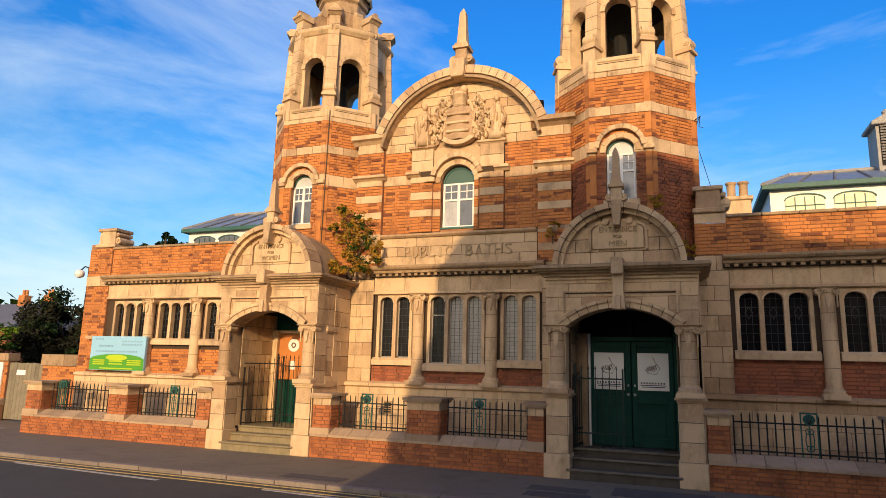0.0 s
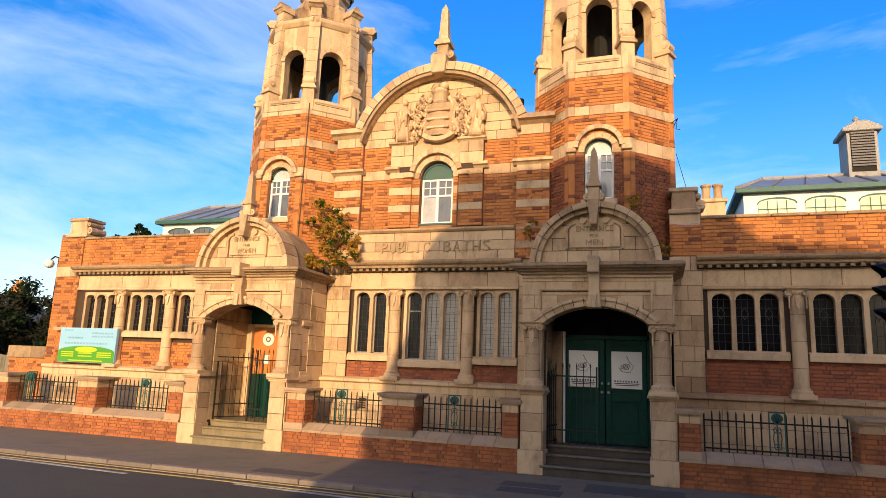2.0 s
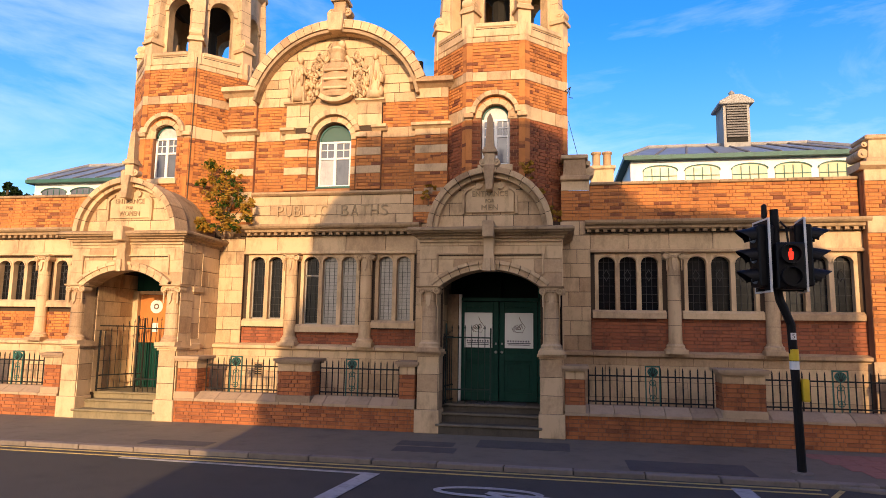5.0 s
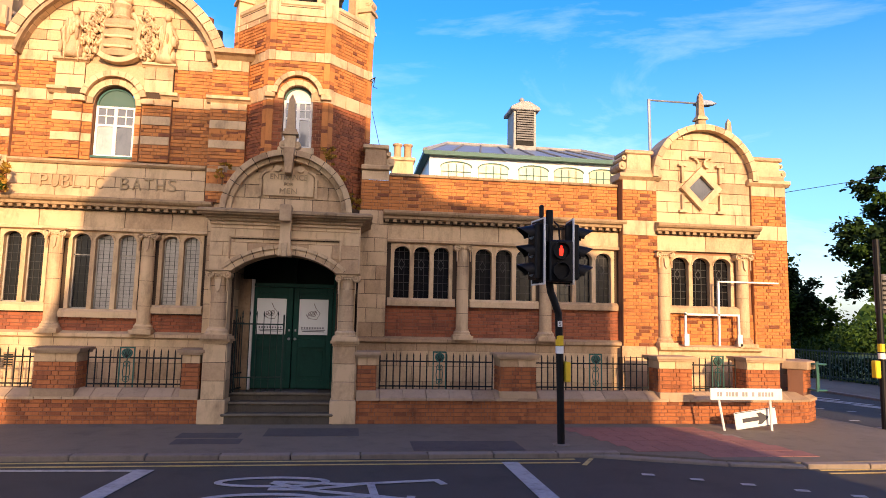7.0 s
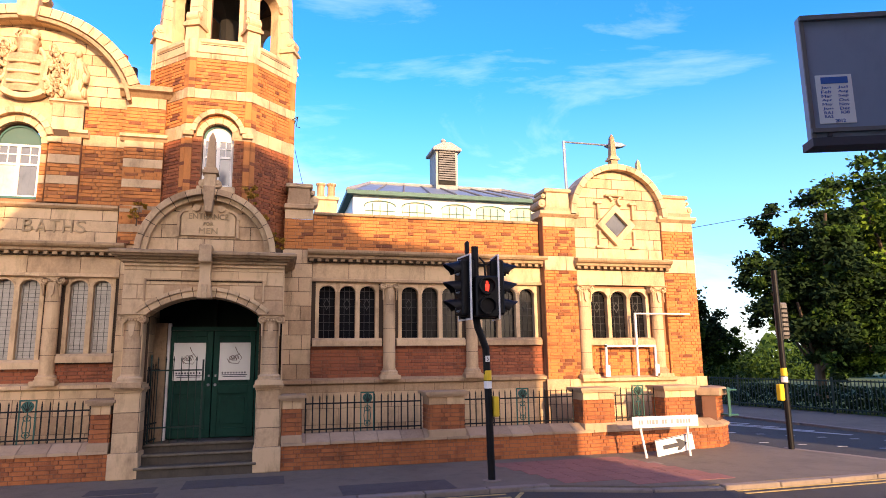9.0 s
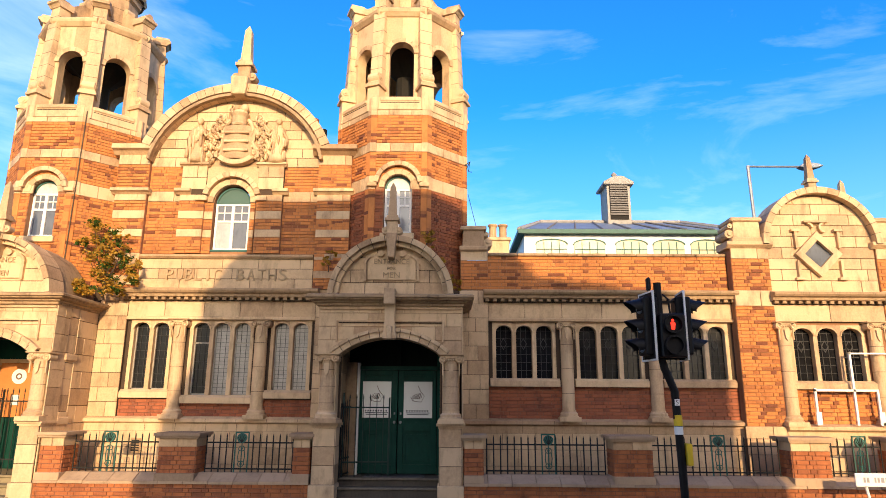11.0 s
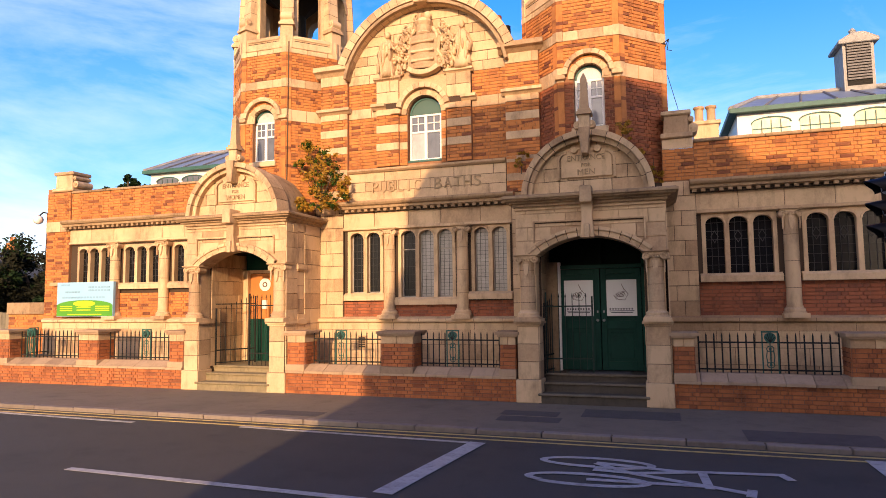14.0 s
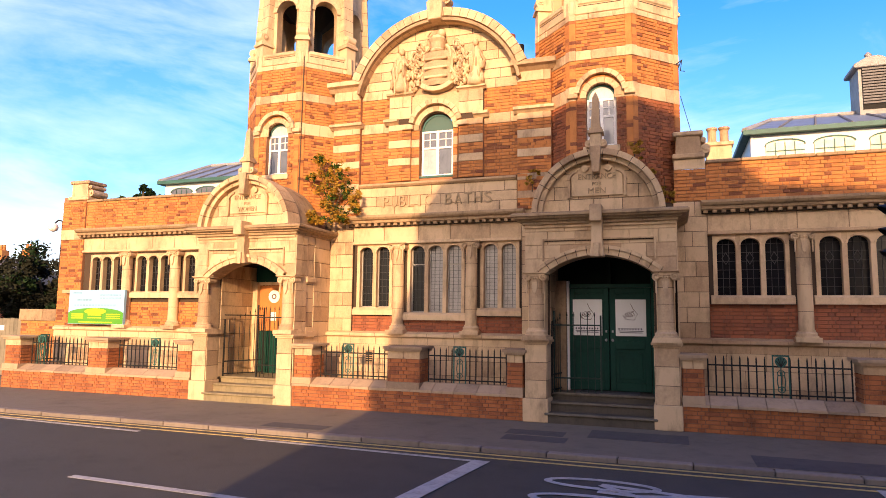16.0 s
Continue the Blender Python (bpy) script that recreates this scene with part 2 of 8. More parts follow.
ROAD_YELLOW = material("worn_yellow_road_paint", (0.58, 0.42, 0.15), (0.30, 0.22, 0.11), rough=0.75, grain=45, stain=3.0, spread=0.6, dirt=0.5, bump=0.2)
RED_TACTILE = material("red_tactile_paving", (0.30, 0.13, 0.10), (0.22, 0.10, 0.08), rough=0.85, grain=50, stain=1.5, piece=0.5)
SLATE = material("grey_roof_slate", (0.13, 0.13, 0.14), (0.08, 0.08, 0.09), rough=0.6, grain=20, piece=0.6)
ROOF_GLASS = material("dusty_roof_glazing", (0.15, 0.20, 0.27), (0.10, 0.13, 0.17), rough=0.5, grain=3, stain=1.0, dirt=0.2, bump=0.05, spec=0.7)
FLASHING = material("weathered_pale_lead", (0.31, 0.30, 0.28), (0.20, 0.20, 0.19), rough=0.6, grain=12, stain=1.5)
LOUVRE = material("grey_brown_louvre", (0.17, 0.16, 0.15), rough=0.7)
BLACK = material("black_signal_plastic", (0.008, 0.008, 0.009), spec=0.2, rough=0.5, grain=20, bump=0.05)
STEEL = material("galvanised_steel", (0.34, 0.36, 0.38), (0.25, 0.26, 0.28), rough=0.45, metal=0.6, grain=15, bump=0.05)
YELLOW = material("yellow_plastic", (0.78, 0.52, 0.03), rough=0.5, bump=0.03)
RED_LAMP = glow("red_lamp", (1.0, 0.03, 0.015), 2.0)
LEAF = material("olive_green_leaves", (0.042, 0.088, 0.015), (0.016, 0.036, 0.008), rough=0.7, spec=0.08, grain=3, stain=0.8, spread=0.5, dirt=0.5, bump=0, piece=0.8)
# lit copy of the leaves: sunlight put into the colour of some clumps
LEAF_LIGHT = material("sunlit_lime_leaves", (0.14, 0.23, 0.024), (0.06, 0.11, 0.015), rough=0.7, spec=0.08, grain=3, stain=0.8, spread=0.4, dirt=0.3, bump=0, piece=0.8)
LEAF_DARK = material("dark_conifer_leaves", (0.018, 0.04, 0.014), (0.01, 0.02, 0.008), rough=0.8, spec=0.08, grain=3, stain=0.8, bump=0, piece=0.8)
LEAF_PURPLE = material("dark_copper_leaves", (0.028, 0.030, 0.018), (0.014, 0.014, 0.010), rough=0.8, spec=0.08, grain=3, stain=0.8, bump=0, piece=0.8)
LEAF_IVY = material("yellowing_shrub_leaves", (0.40, 0.215, 0.035), (0.19, 0.14, 0.022), rough=0.7, grain=6, spread=0.5, dirt=0.1, spec=0.1, bump=0, piece=0.9)
BARK = material("rough_brown_bark", (0.10, 0.07, 0.045), rough=0.95, grain=20, bump=0.6)
GRASS = material("mown_grass", (0.09, 0.14, 0.03), (0.05, 0.09, 0.02), rough=0.9, grain=40, stain=0.6)
TIMBER = material("weathered_grey_boards", (0.22, 0.19, 0.13), (0.12, 0.105, 0.075), rough=0.85, grain=18, stain=3.0, piece=0.7)
ROOF_TILE = material("brown_roof_tile", (0.16, 0.09, 0.06), rough=0.85, grain=15, piece=0.6)
PANEL_GREY = material("dark_grey_sheet_metal", (0.22, 0.28, 0.36), (0.18, 0.235, 0.31), rough=0.5, grain=25, dirt=0.2, bump=0.04)
INK_PALE = material("pale_blue_ink", (0.22, 0.42, 0.58), rough=0.6, bump=0)
# green taken almost to black to hold the shade of the men's recess
FANLIGHT_SHADE = material("shade_black_green_paint", (0.004, 0.009, 0.007), rough=0.7, bump=0.05, spec=0.1)
# lighter than the treads: the lit step edges put into the colour
MEN_NOSING = material("lit_edge_step_nosing", (0.15, 0.125, 0.088), (0.09, 0.075, 0.055), rough=0.85, grain=40, stain=2.5, dirt=0.5)
# men's treads, darker than the women's STEP_STONE
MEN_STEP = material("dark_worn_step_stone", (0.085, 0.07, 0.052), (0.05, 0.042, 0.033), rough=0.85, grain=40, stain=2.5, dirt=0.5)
TINTED = material("yellow_green_leaded_glass", (0.40, 0.42, 0.24), (0.22, 0.29, 0.22), rough=0.35, grain=9, stain=5, spread=0.6, dirt=0.3, bump=0.05)
SKY_BLUE = material("pale_blue_print", (0.26, 0.52, 0.70), (0.46, 0.66, 0.76), rough=0.5, grain=4, dirt=0.05, bump=0)
GREEN_PRINT = material("bright_green_print", (0.06, 0.30, 0.03), (0.12, 0.38, 0.04), rough=0.5, grain=4, dirt=0.05, bump=0)
LIME_PRINT = material("lime_print", (0.42, 0.55, 0.03), rough=0.5, grain=4, dirt=0.05, bump=0)
GREEN_GLASS = material("green_painted_fanlight", (0.055, 0.12, 0.095), (0.16, 0.18, 0.14), rough=0.35, grain=5, stain=5, spread=0.3, dirt=0.1, bump=0.05)

PARK_GREEN = material("dark_green_railing_paint", (0.010, 0.035, 0.028), rough=0.5)
EMBLEM_BROWN = material("brown_grey_ink", (0.16, 0.10, 0.085), rough=0.7, bump=0)
# near-black for painted shade under the cornices
DENTIL_SHADE = material("black_dentil_shade", (0.060, 0.042, 0.028), rough=0.95, grain=30, spec=0.1)


# ---- building blocks ----
def mesh_of(name, verts, faces):
    me = bpy.data.meshes.new(name)
    me.from_pydata([tuple(v) for v in verts], [], faces)
    me.update()
    return me


def part(name, data, mat, parent=None, label="", smooth=False):
    """Links a bmesh or a mesh as one object under a thing or a part."""
    if isinstance(data, bmesh.types.BMesh):
        me = bpy.data.meshes.new(name)
        bmesh.ops.recalc_face_normals(data, faces=data.faces)
        data.to_mesh(me)
        data.free()
    else:
        me = data
    if mat and not me.materials:
        me.materials.append(mat)
    if smooth:
        for p in me.polygons:
            p.use_smooth = True
    ob = new(name, me)
    if parent:
        ob.parent = parent
    if label:
        tagged(ob, label)
    return ob


def thing(name, label, category, at=(0, 0, 0), group="", kind="", turn=0.0):
    ob = new(name)
    ob.location = at
    ob.rotation_euler = (0, 0, radians(turn))
    return tagged(ob, label, category, group, kind)


def add_box(bm, x0, x1, y0, y1, z0, z1, m=None):
    v = [bm.verts.new((x, y, z)) for z in (z0, z1) for x, y in ((x0, y0), (x1, y0), (x1, y1), (x0, y1))]
    for f in ((3, 2, 1, 0), (4, 5, 6, 7), (0, 1, 5, 4), (1, 2, 6, 5), (2, 3, 7, 6), (3, 0, 4, 7)):
        bm.faces.new([v[i] for i in f])
    if m is not None:
        bmesh.ops.transform(bm, matrix=m, verts=v)
    return v


def box(x0, x1, y0, y1, z0, z1, bevel=0.0, m=None):
    bm = bmesh.new()
    add_box(bm, x0, x1, y0, y1, z0, z1, m)
    if bevel:
        bmesh.ops.bevel(bm, geom=bm.edges[:], offset=bevel, segments=1, affect="EDGES")
    return bm


def boxes(rows):
    bm = bmesh.new()
    for r in rows:
        add_box(bm, *r)
    return bm


def add_prism(bm, pts, y0, y1, m=None):
    """A polygon in x and z, pushed from y0 to y1."""
    a = [bm.verts.new((x, y0, z)) for x, z in pts]
    b = [bm.verts.new((x, y1, z)) for x, z in pts]
    n = len(pts)
    bm.faces.new(a)
    bm.faces.new(b[::-1])
    for i in range(n):
        bm.faces.new((a[i], b[i], b[(i + 1) % n], a[(i + 1) % n]))
    if m is not None:
        bmesh.ops.transform(bm, matrix=m, verts=a + b)
    return a + b


def prism(pts, y0, y1, bevel=0.0, m=None):
    bm = bmesh.new()
    add_prism(bm, pts, y0, y1, m)
    if bevel:
        bmesh.ops.bevel(bm, geom=bm.edges[:], offset=bevel, segments=1, affect="EDGES")
    return bm


def add_moulding(bm, profile, x0, x1, m=None):
    """A profile in y and z, run from x0 to x1."""
    a = [bm.verts.new((x0, y, z)) for y, z in profile]
    b = [bm.verts.new((x1, y, z)) for y, z in profile]
    n = len(profile)
    bm.faces.new(a)
    bm.faces.new(b[::-1])
    for i in range(n):
        bm.faces.new((a[i], b[i], b[(i + 1) % n], a[(i + 1) % n]))
    if m is not None:
        bmesh.ops.transform(bm, matrix=m, verts=a + b)


def lathe(profile, n=16, at=(0, 0, 0), bm=None, flat=None):
    """Turns a profile of radius and height round the vertical through at."""
    bm = bm or bmesh.new()
    rings = []
    off = math.pi / n if flat else 0.0
    for r, z in profile:
        rings.append([bm.verts.new((at[0] + r * math.cos(off + 2 * math.pi * i / n), at[1] + r * math.sin(off + 2 * math.pi * i / n), at[2] + z)) for i in range(n)])
    for a, b in zip(rings, rings[1:]):
        for i in range(n):
            bm.faces.new((a[i], a[(i + 1) % n], b[(i + 1) % n], b[i]))
    bm.faces.new(rings[0][::-1])
    bm.faces.new(rings[-1])
    return bm


def tube(points, r, n=6, bm=None):
    bm = bm or bmesh.new()
    pts = [Vector(p) for p in points]
    rings = []
    for i, p in enumerate(pts):
        d = (pts[min(i + 1, len(pts) - 1)] - pts[max(i - 1, 0)]).normalized()
        side = d.cross(Vector((0, 0, 1)) if abs(d.z) < 0.9 else Vector((1, 0, 0))).normalized()
        up = side.cross(d)
        rings.append([bm.verts.new(p + r * (math.cos(2 * math.pi * k / n) * side + math.sin(2 * math.pi * k / n) * up)) for k in range(n)])
    for a, b in zip(rings, rings[1:]):
        for k in range(n):
            bm.faces.new((a[k], a[(k + 1) % n], b[(k + 1) % n], b[k]))
    bm.faces.new(rings[0][::-1])
    bm.faces.new(rings[-1])
    return bm


def arc(cx, cz, r, a0, a1, n):
    return [(cx + r * math.cos(radians(a0 + (a1 - a0) * i / n)), cz + r * math.sin(radians(a0 + (a1 - a0) * i / n))) for i in range(n + 1)]


def add_ring(bm, cx, cz, r0, r1, a0, a1, y0, y1, n=4, m=None):
    add_prism(bm, arc(cx, cz, r0, a0, a1, n) + arc(cx, cz, r1, a1, a0, n), y0, y1, m)


BRICK_LONG, COURSE, GAP = 0.222, 0.0695, 0.008


def laid(width, height, rnd, long=BRICK_LONG, course=COURSE, gap=GAP, ragged=0.0, headers=True):
    """Rows of x0, x1, z0, z1 for pieces laid in courses over a width and a height."""
    out, rows = [], max(1, round(height / course))
    ch = height / rows
    for r in range(rows):
        x = 0.0
        half = long / 2 if headers else long * (0.35 + 0.3 * rnd.random())
        first = True
        k = r
        while x < width - 0.02:
            w = half * 0.5 if (first and headers and r % 2) else (half if (first and r % 2) or (headers and k % 2) else long)
            if ragged:
                w *= 1 + ragged * (rnd.random() - 0.5)
            first = False
            k += 1
            x1 = min(x + w, width)
            if width - x1 < long * 0.25:
                x1 = width
            out.append((x + gap / 2, x1 - gap / 2, r * ch + gap / 2, (r + 1) * ch - gap / 2))
            x = x1
    return out


def pieces(rows, proud, rnd, base=0.0):
    """Joined slabs whose faces stand a little unevenly in front of y = base."""
    verts, faces = [], []
    for x0, x1, z0, z1 in rows:
        d, c = proud * (0.75 + 0.5 * rnd.random()), 0.004
        i = len(verts)
        verts += [(x0, base, z0), (x1, base, z0), (x1, base, z1), (x0, base, z1),
                  (x0 + c, base - d, z0 + c), (x1 - c, base - d, z0 + c), (x1 - c, base - d, z1 - c), (x0 + c, base - d, z1 - c)]
        faces += [(i + 4, i + 5, i + 6, i + 7), (i, i + 1, i + 5, i + 4), (i + 1, i + 2, i + 6, i + 5), (i + 2, i + 3, i + 7, i + 6), (i + 3, i, i + 4, i + 7)]
    return verts, faces


RND = random.Random(5)


def trimmed(rows, cuts):
    """The rows of pieces with those that reach into an opening cut back to its edge."""
    for c0, c1, e0, e1 in cuts:
        out = []
        for a, b, c, d in rows:
            if not e0 < (c + d) / 2 < e1 or b <= c0 or a >= c1:
                out.append((a, b, c, d))
                continue
            out += [(p, q, c, d) for p, q in ((a, c0), (c1, b)) if q - p > 0.02]
        rows = out
    return rows


def brickwork(parent, x0, x1, z0, z1, y, mat=None, keep=None, m=None, name="bricks", cuts=()):
    """Bricks laid on the plane y between x0, x1 and z0, z1. keep(x, z) says whether a place belongs to the wall."""
    rows = [(a + x0, b + x0, c + z0, d + z0) for a, b, c, d in laid(x1 - x0, z1 - z0, RND)]
    rows = trimmed(rows, cuts)
    if keep:
        rows = [r for r in rows if keep((r[0] + r[1]) / 2, (r[2] + r[3]) / 2)]
    if not rows:
        return None
    v, f = pieces(rows, 0.014, RND, y)
    me = mesh_of(name, v, f)
    if m is not None:
        me.transform(m)
    ob = part(name, me, mat or BRICK, parent)
    ob["kind"] = "stuff"
    return ob


def ashlar(parent, x0, x1, z0, z1, y, mat=None, long=0.52, course=0.30, m=None, keep=None, proud=0.012, name="stone_block", cuts=(), within=None):
    """Dressed blocks, each an object of its own, on the plane y."""
    obs = []
    for a, b, c, d in trimmed([(p + x0, q + x0, r + z0, s + z0) for p, q, r, s in laid(x1 - x0, z1 - z0, RND, long=long, course=course, gap=0.0065, ragged=0.3, headers=False)], cuts):
        if keep and not keep((a + b) / 2, (c + d) / 2):
            continue
        if within:                 # the blocks end behind the stones of an arch
            lo, hi = within((c + d) / 2)
            a, b = max(a, lo), min(b, hi)
            if b - a < 0.03:
                continue
        v, f = pieces([(a, b, c, d)], proud, RND, y)
        me = mesh_of(name, v, f)
        if m is not None:
            me.transform(m)
        obs.append(part(name, me, mat or STONE, parent))
    return obs


def under_arch(cx, cz, r, half):
    """For a height: the reach of a wall below a round arch, which stands on straight sides half a width apart."""
    return lambda z: (cx - half, cx + half) if z < cz else (cx - math.sqrt(max(r * r - (z - cz) ** 2, 0)), cx + math.sqrt(max(r * r - (z - cz) ** 2, 0)))


def wall_with_holes(x0, x1, z0, z1, y0, y1, holes):
    zs = sorted({z0, z1, *(h[2] for h in holes), *(h[3] for h in holes)})
    zs = [z for z in zs if z0 <= z <= z1]
    bm = bmesh.new()
    for a, b in zip(zs, zs[1:]):
        x = x0
        for h in sorted(h for h in holes if h[2] <= a + 1e-6 and h[3] >= b - 1e-6):
            if h[0] > x:
                add_box(bm, x, h[0], y0, y1, a, b)
            x = max(x, h[1])
        if x < x1:
            add_box(bm, x, x1, y0, y1, a, b)
    return bm


def text_mesh(words, size, depth):
    cu = bpy.data.curves.new("writing", "FONT")
    cu.body, cu.size, cu.extrude, cu.align_x, cu.align_y = words, size, depth, "CENTER", "CENTER"
    cu.resolution_u = 3
    ob = new("writing", cu)
    dg = bpy.context.evaluated_depsgraph_get()
    dg.update()
    me = bpy.data.meshes.new_from_object(ob.evaluated_get(dg))
    me.materials.clear()
    bpy.data.objects.remove(ob)
    return me


def writing(parent, words, x, y, z, width, height, mat, depth=0.01, m=None, name="lettering"):
    """Raised letters on an upright face that looks towards -y, fitted to a width and a height."""
    me = text_mesh(words, 1.0, 0.5)
    xs = [v.co.x for v in me.vertices]; ys = [v.co.y for v in me.vertices]
    sx, sy = width / (max(xs) - min(xs)), height / (max(ys) - min(ys))
    cx, cy = (max(xs) + min(xs)) / 2, (max(ys) + min(ys)) / 2
    me.transform(Matrix.Translation((x, y, z)) @ pose(0, 0, 0, 90) @ Matrix.Diagonal((sx, sy, depth * 2, 1)) @ Matrix.Translation((-cx, -cy, 0)))
    if m is not None:
        me.transform(m)
    return part(name, me, mat, parent)


# ---- ground, road, pavements ----
def flat(name, pts, z, mat, label, category, thick=0.12):
    bm = bmesh.new()
    a = [bm.verts.new((x, y, z)) for x, y in pts]
    b = [bm.verts.new((x, y, z - thick)) for x, y in pts]
    bm.faces.new(a)
    bm.faces.new(b[::-1])
    for i in range(len(pts)):
        bm.faces.new((a[i], b[i], b[(i + 1) % len(pts)], a[(i + 1) % len(pts)]))
    return tagged(part(name, bm, mat), label, category, kind="structure")


KERB_Y, ROAD_Z = -2.51, -0.06
flat("ground", [(-900, -900), (900, -900), (900, 900), (-900, 900)], -0.16, GRASS, "broad level ground of rough grass", "ground", 0.3)
flat("road", [(-60, -9.6), (60, -9.6), (60, KERB_Y), (13.9, KERB_Y), (13.9, 60), (10.6, 60), (9.4, 10), (9.4, 0.5), (10.4, -1.6), (10.4, KERB_Y), (-60, KERB_Y)],
     ROAD_Z, ASPHALT, "worn dark asphalt road with painted lines", "road", 0.06)
corner = [(8.9, -3.15), (9.55, -3.05), (10.05, -2.75), (10.25, -2.3), (10.1, -1.6), (9.75, -0.4), (9.65, 1.5), (9.65, 30)]
flat("pavement", [(-60, KERB_Y + 0.15), (3.6, KERB_Y + 0.15), (5.2, -3.0), (6.2, -3.18), *corner, (-60, 30)], 0.0, PAVING,
     "patched grey asphalt pavement beside the wall", "pavement", 0.14)
flat("pavement", [(-60, -9.6), (60, -9.6), (60, -14.2), (-60, -14.2)], 0.0, PAVING, "grey asphalt pavement across the road", "pavement", 0.14)
flat("pavement", [(14.0, -2.4), (60, -2.4), (60, 60), (12.6, 60), (13.9, 9.7)], 0.0, PAVING, "grey asphalt pavement by the railed green", "pavement", 0.14)

kerb = thing("kerb", "pale worn stone kerb along the road edge", "kerb", kind="structure")
x = -40.0
while x < 3.4:
    w = 0.915
    part("kerb_stone", box(x + 0.006, x + w - 0.006, KERB_Y, KERB_Y + 0.15, -0.2, 0.006 + RND.uniform(-0.004, 0.006), 0.012), KERB, kerb)
    x += w
line = [(3.46, KERB_Y + 0.07), (5.2, -3.08), (6.2, -3.26), (7.1, -3.29), (8.0, -3.27), (8.9, -3.22), (9.6, -3.1), (10.12, -2.78), (10.33, -2.3), (10.18, -1.6), (9.83, -0.4)]
for a, b in zip(line, line[1:]):
    d = Vector((b[0] - a[0], b[1] - a[1], 0))
    drop = -0.02 if a[0] < 5.5 else 0.006
    part("kerb_stone", box(0.006, d.length - 0.006, -0.075, 0.075, -0.2, drop, 0.012, Matrix.Translation((a[0], a[1], 0)) @ Matrix.Rotation(math.atan2(d.y, d.x), 4, "Z")), KERB, kerb)
kerb_far = thing("kerb", "stone kerb along the far pavement", "kerb", kind="structure")
x = -30.0
while x < 30:
    part("kerb_stone", box(x + 0.006, x + 0.909, -9.68, -9.53, -0.2, 0.006, 0.012), KERB, kerb_far)
    x += 0.915
for a, b in zip([(13.95, -2.4), (13.95, 0.5), (13.9, 3.5), (13.85, 6.5)], [(13.95, 0.5), (13.9, 3.5), (13.85, 6.5), (13.8, 9.7)]):
    part("kerb_stone", box(a[0] - 0.08, a[0] + 0.07, a[1], b[1] - 0.01, -0.2, 0.006, 0.012), KERB, kerb_far)

marks = thing("road_marking", "worn white and yellow lines painted on the road", "road marking", kind="structure")


def paint(pts, mat, name="painted_line"):
    bm = bmesh.new()
    a = [bm.verts.new((x, y, ROAD_Z + 0.003 + 0.0003 * (len(marks.children) % 24))) for x, y in pts]
    bm.faces.new(a)
    ex = bmesh.ops.extrude_face_region(bm, geom=bm.faces[:])
    bmesh.ops.translate(bm, vec=(0, 0, 0.004), verts=[v for v in ex["geom"] if isinstance(v, bmesh.types.BMVert)])
    return part(name, bm, mat, marks)


def stripe(a, b, w, mat=ROAD_WHITE):
    d = Vector((b[0] - a[0], b[1] - a[1])).normalized()
    nx, ny = -d.y * w / 2, d.x * w / 2
    return paint([(a[0] + nx, a[1] + ny), (b[0] + nx, b[1] + ny), (b[0] - nx, b[1] - ny), (a[0] - nx, a[1] - ny)], mat)


for off in (0.12, 0.33):
    stripe((-40, KERB_Y - off), (3.2, KERB_Y - off), 0.055, ROAD_YELLOW)
for off in (0.16, 0.34):
    for a, b in zip([(6.3, -3.26 - off), (8.95, -3.22 - off), (9.7 + off * 0.5, -3.1 - off * 0.9), (10.2 + off, -2.8 - off * 0.3)],
                    [(8.95, -3.22 - off), (9.7 + off * 0.5, -3.1 - off * 0.9), (10.2 + off, -2.8 - off * 0.3), (10.42 + off, -2.2)]):
        stripe(a, b, 0.055, ROAD_YELLOW)
stripe((3.2, KERB_Y - 0.5), (3.45, KERB_Y - 0.1), 0.06, ROAD_YELLOW)
for a, b in ((-2.33, -6.03), (-7.9, -11.25), (-13.3, -16.9), (-18.6, -22.2)):
    stripe((a, -3.09), (b, -2.95), 0.08)
stripe((2.24, -2.8), (2.26, -5.6), 0.22)
stripe((-2.31, -3.05), (-2.61, -5.45), 0.22)
for a, b in ((-2.35, -6.43), (-8.35, -12.4), (-14.3, -18.3), (2.3, 5.5)):
    stripe((a, -5.69), (b, -5.58), 0.10)
for i in range(9):
    stripe((3.75 + 0.5 * i, -3.55 - 0.27 * i), (3.9 + 0.5 * i, -3.59 - 0.27 * i), 0.09)
for i in range(8):
    stripe((9.75 + 0.5 * i, 1.3 - 0.52 * i), (9.93 + 0.5 * i, 1.24 - 0.52 * i), 0.09)
    stripe((10.9 + 0.4 * i, 2.6 - 0.5 * i), (11.08 + 0.4 * i, 2.55 - 0.5 * i), 0.09)
for i in range(5):
    stripe((10.6 + 0.45 * i, 8.8 - 1.4 * i), (12.7 + 0.12 * i, 5.2 - 1.0 * i), 0.16)


def bike_ring(cx, cy, rx, ry, w):
    n = 28
    for i in range(n):
        p = [(cx + (rx + s) * math.cos(2 * math.pi * k / n), cy + (ry + s) * math.sin(2 * math.pi * k / n)) for k in (i, i + 1) for s in (-w / 2, w / 2)]
        paint([p[0], p[1], p[3], p[2]], ROAD_WHITE, "bicycle_symbol")


# the painted bicycle lies along the road, its wheels towards -x
bike_ring(-0.74, -3.70, 0.60, 0.20, 0.09)
bike_ring(-0.78, -4.42, 0.60, 0.20, 0.09)
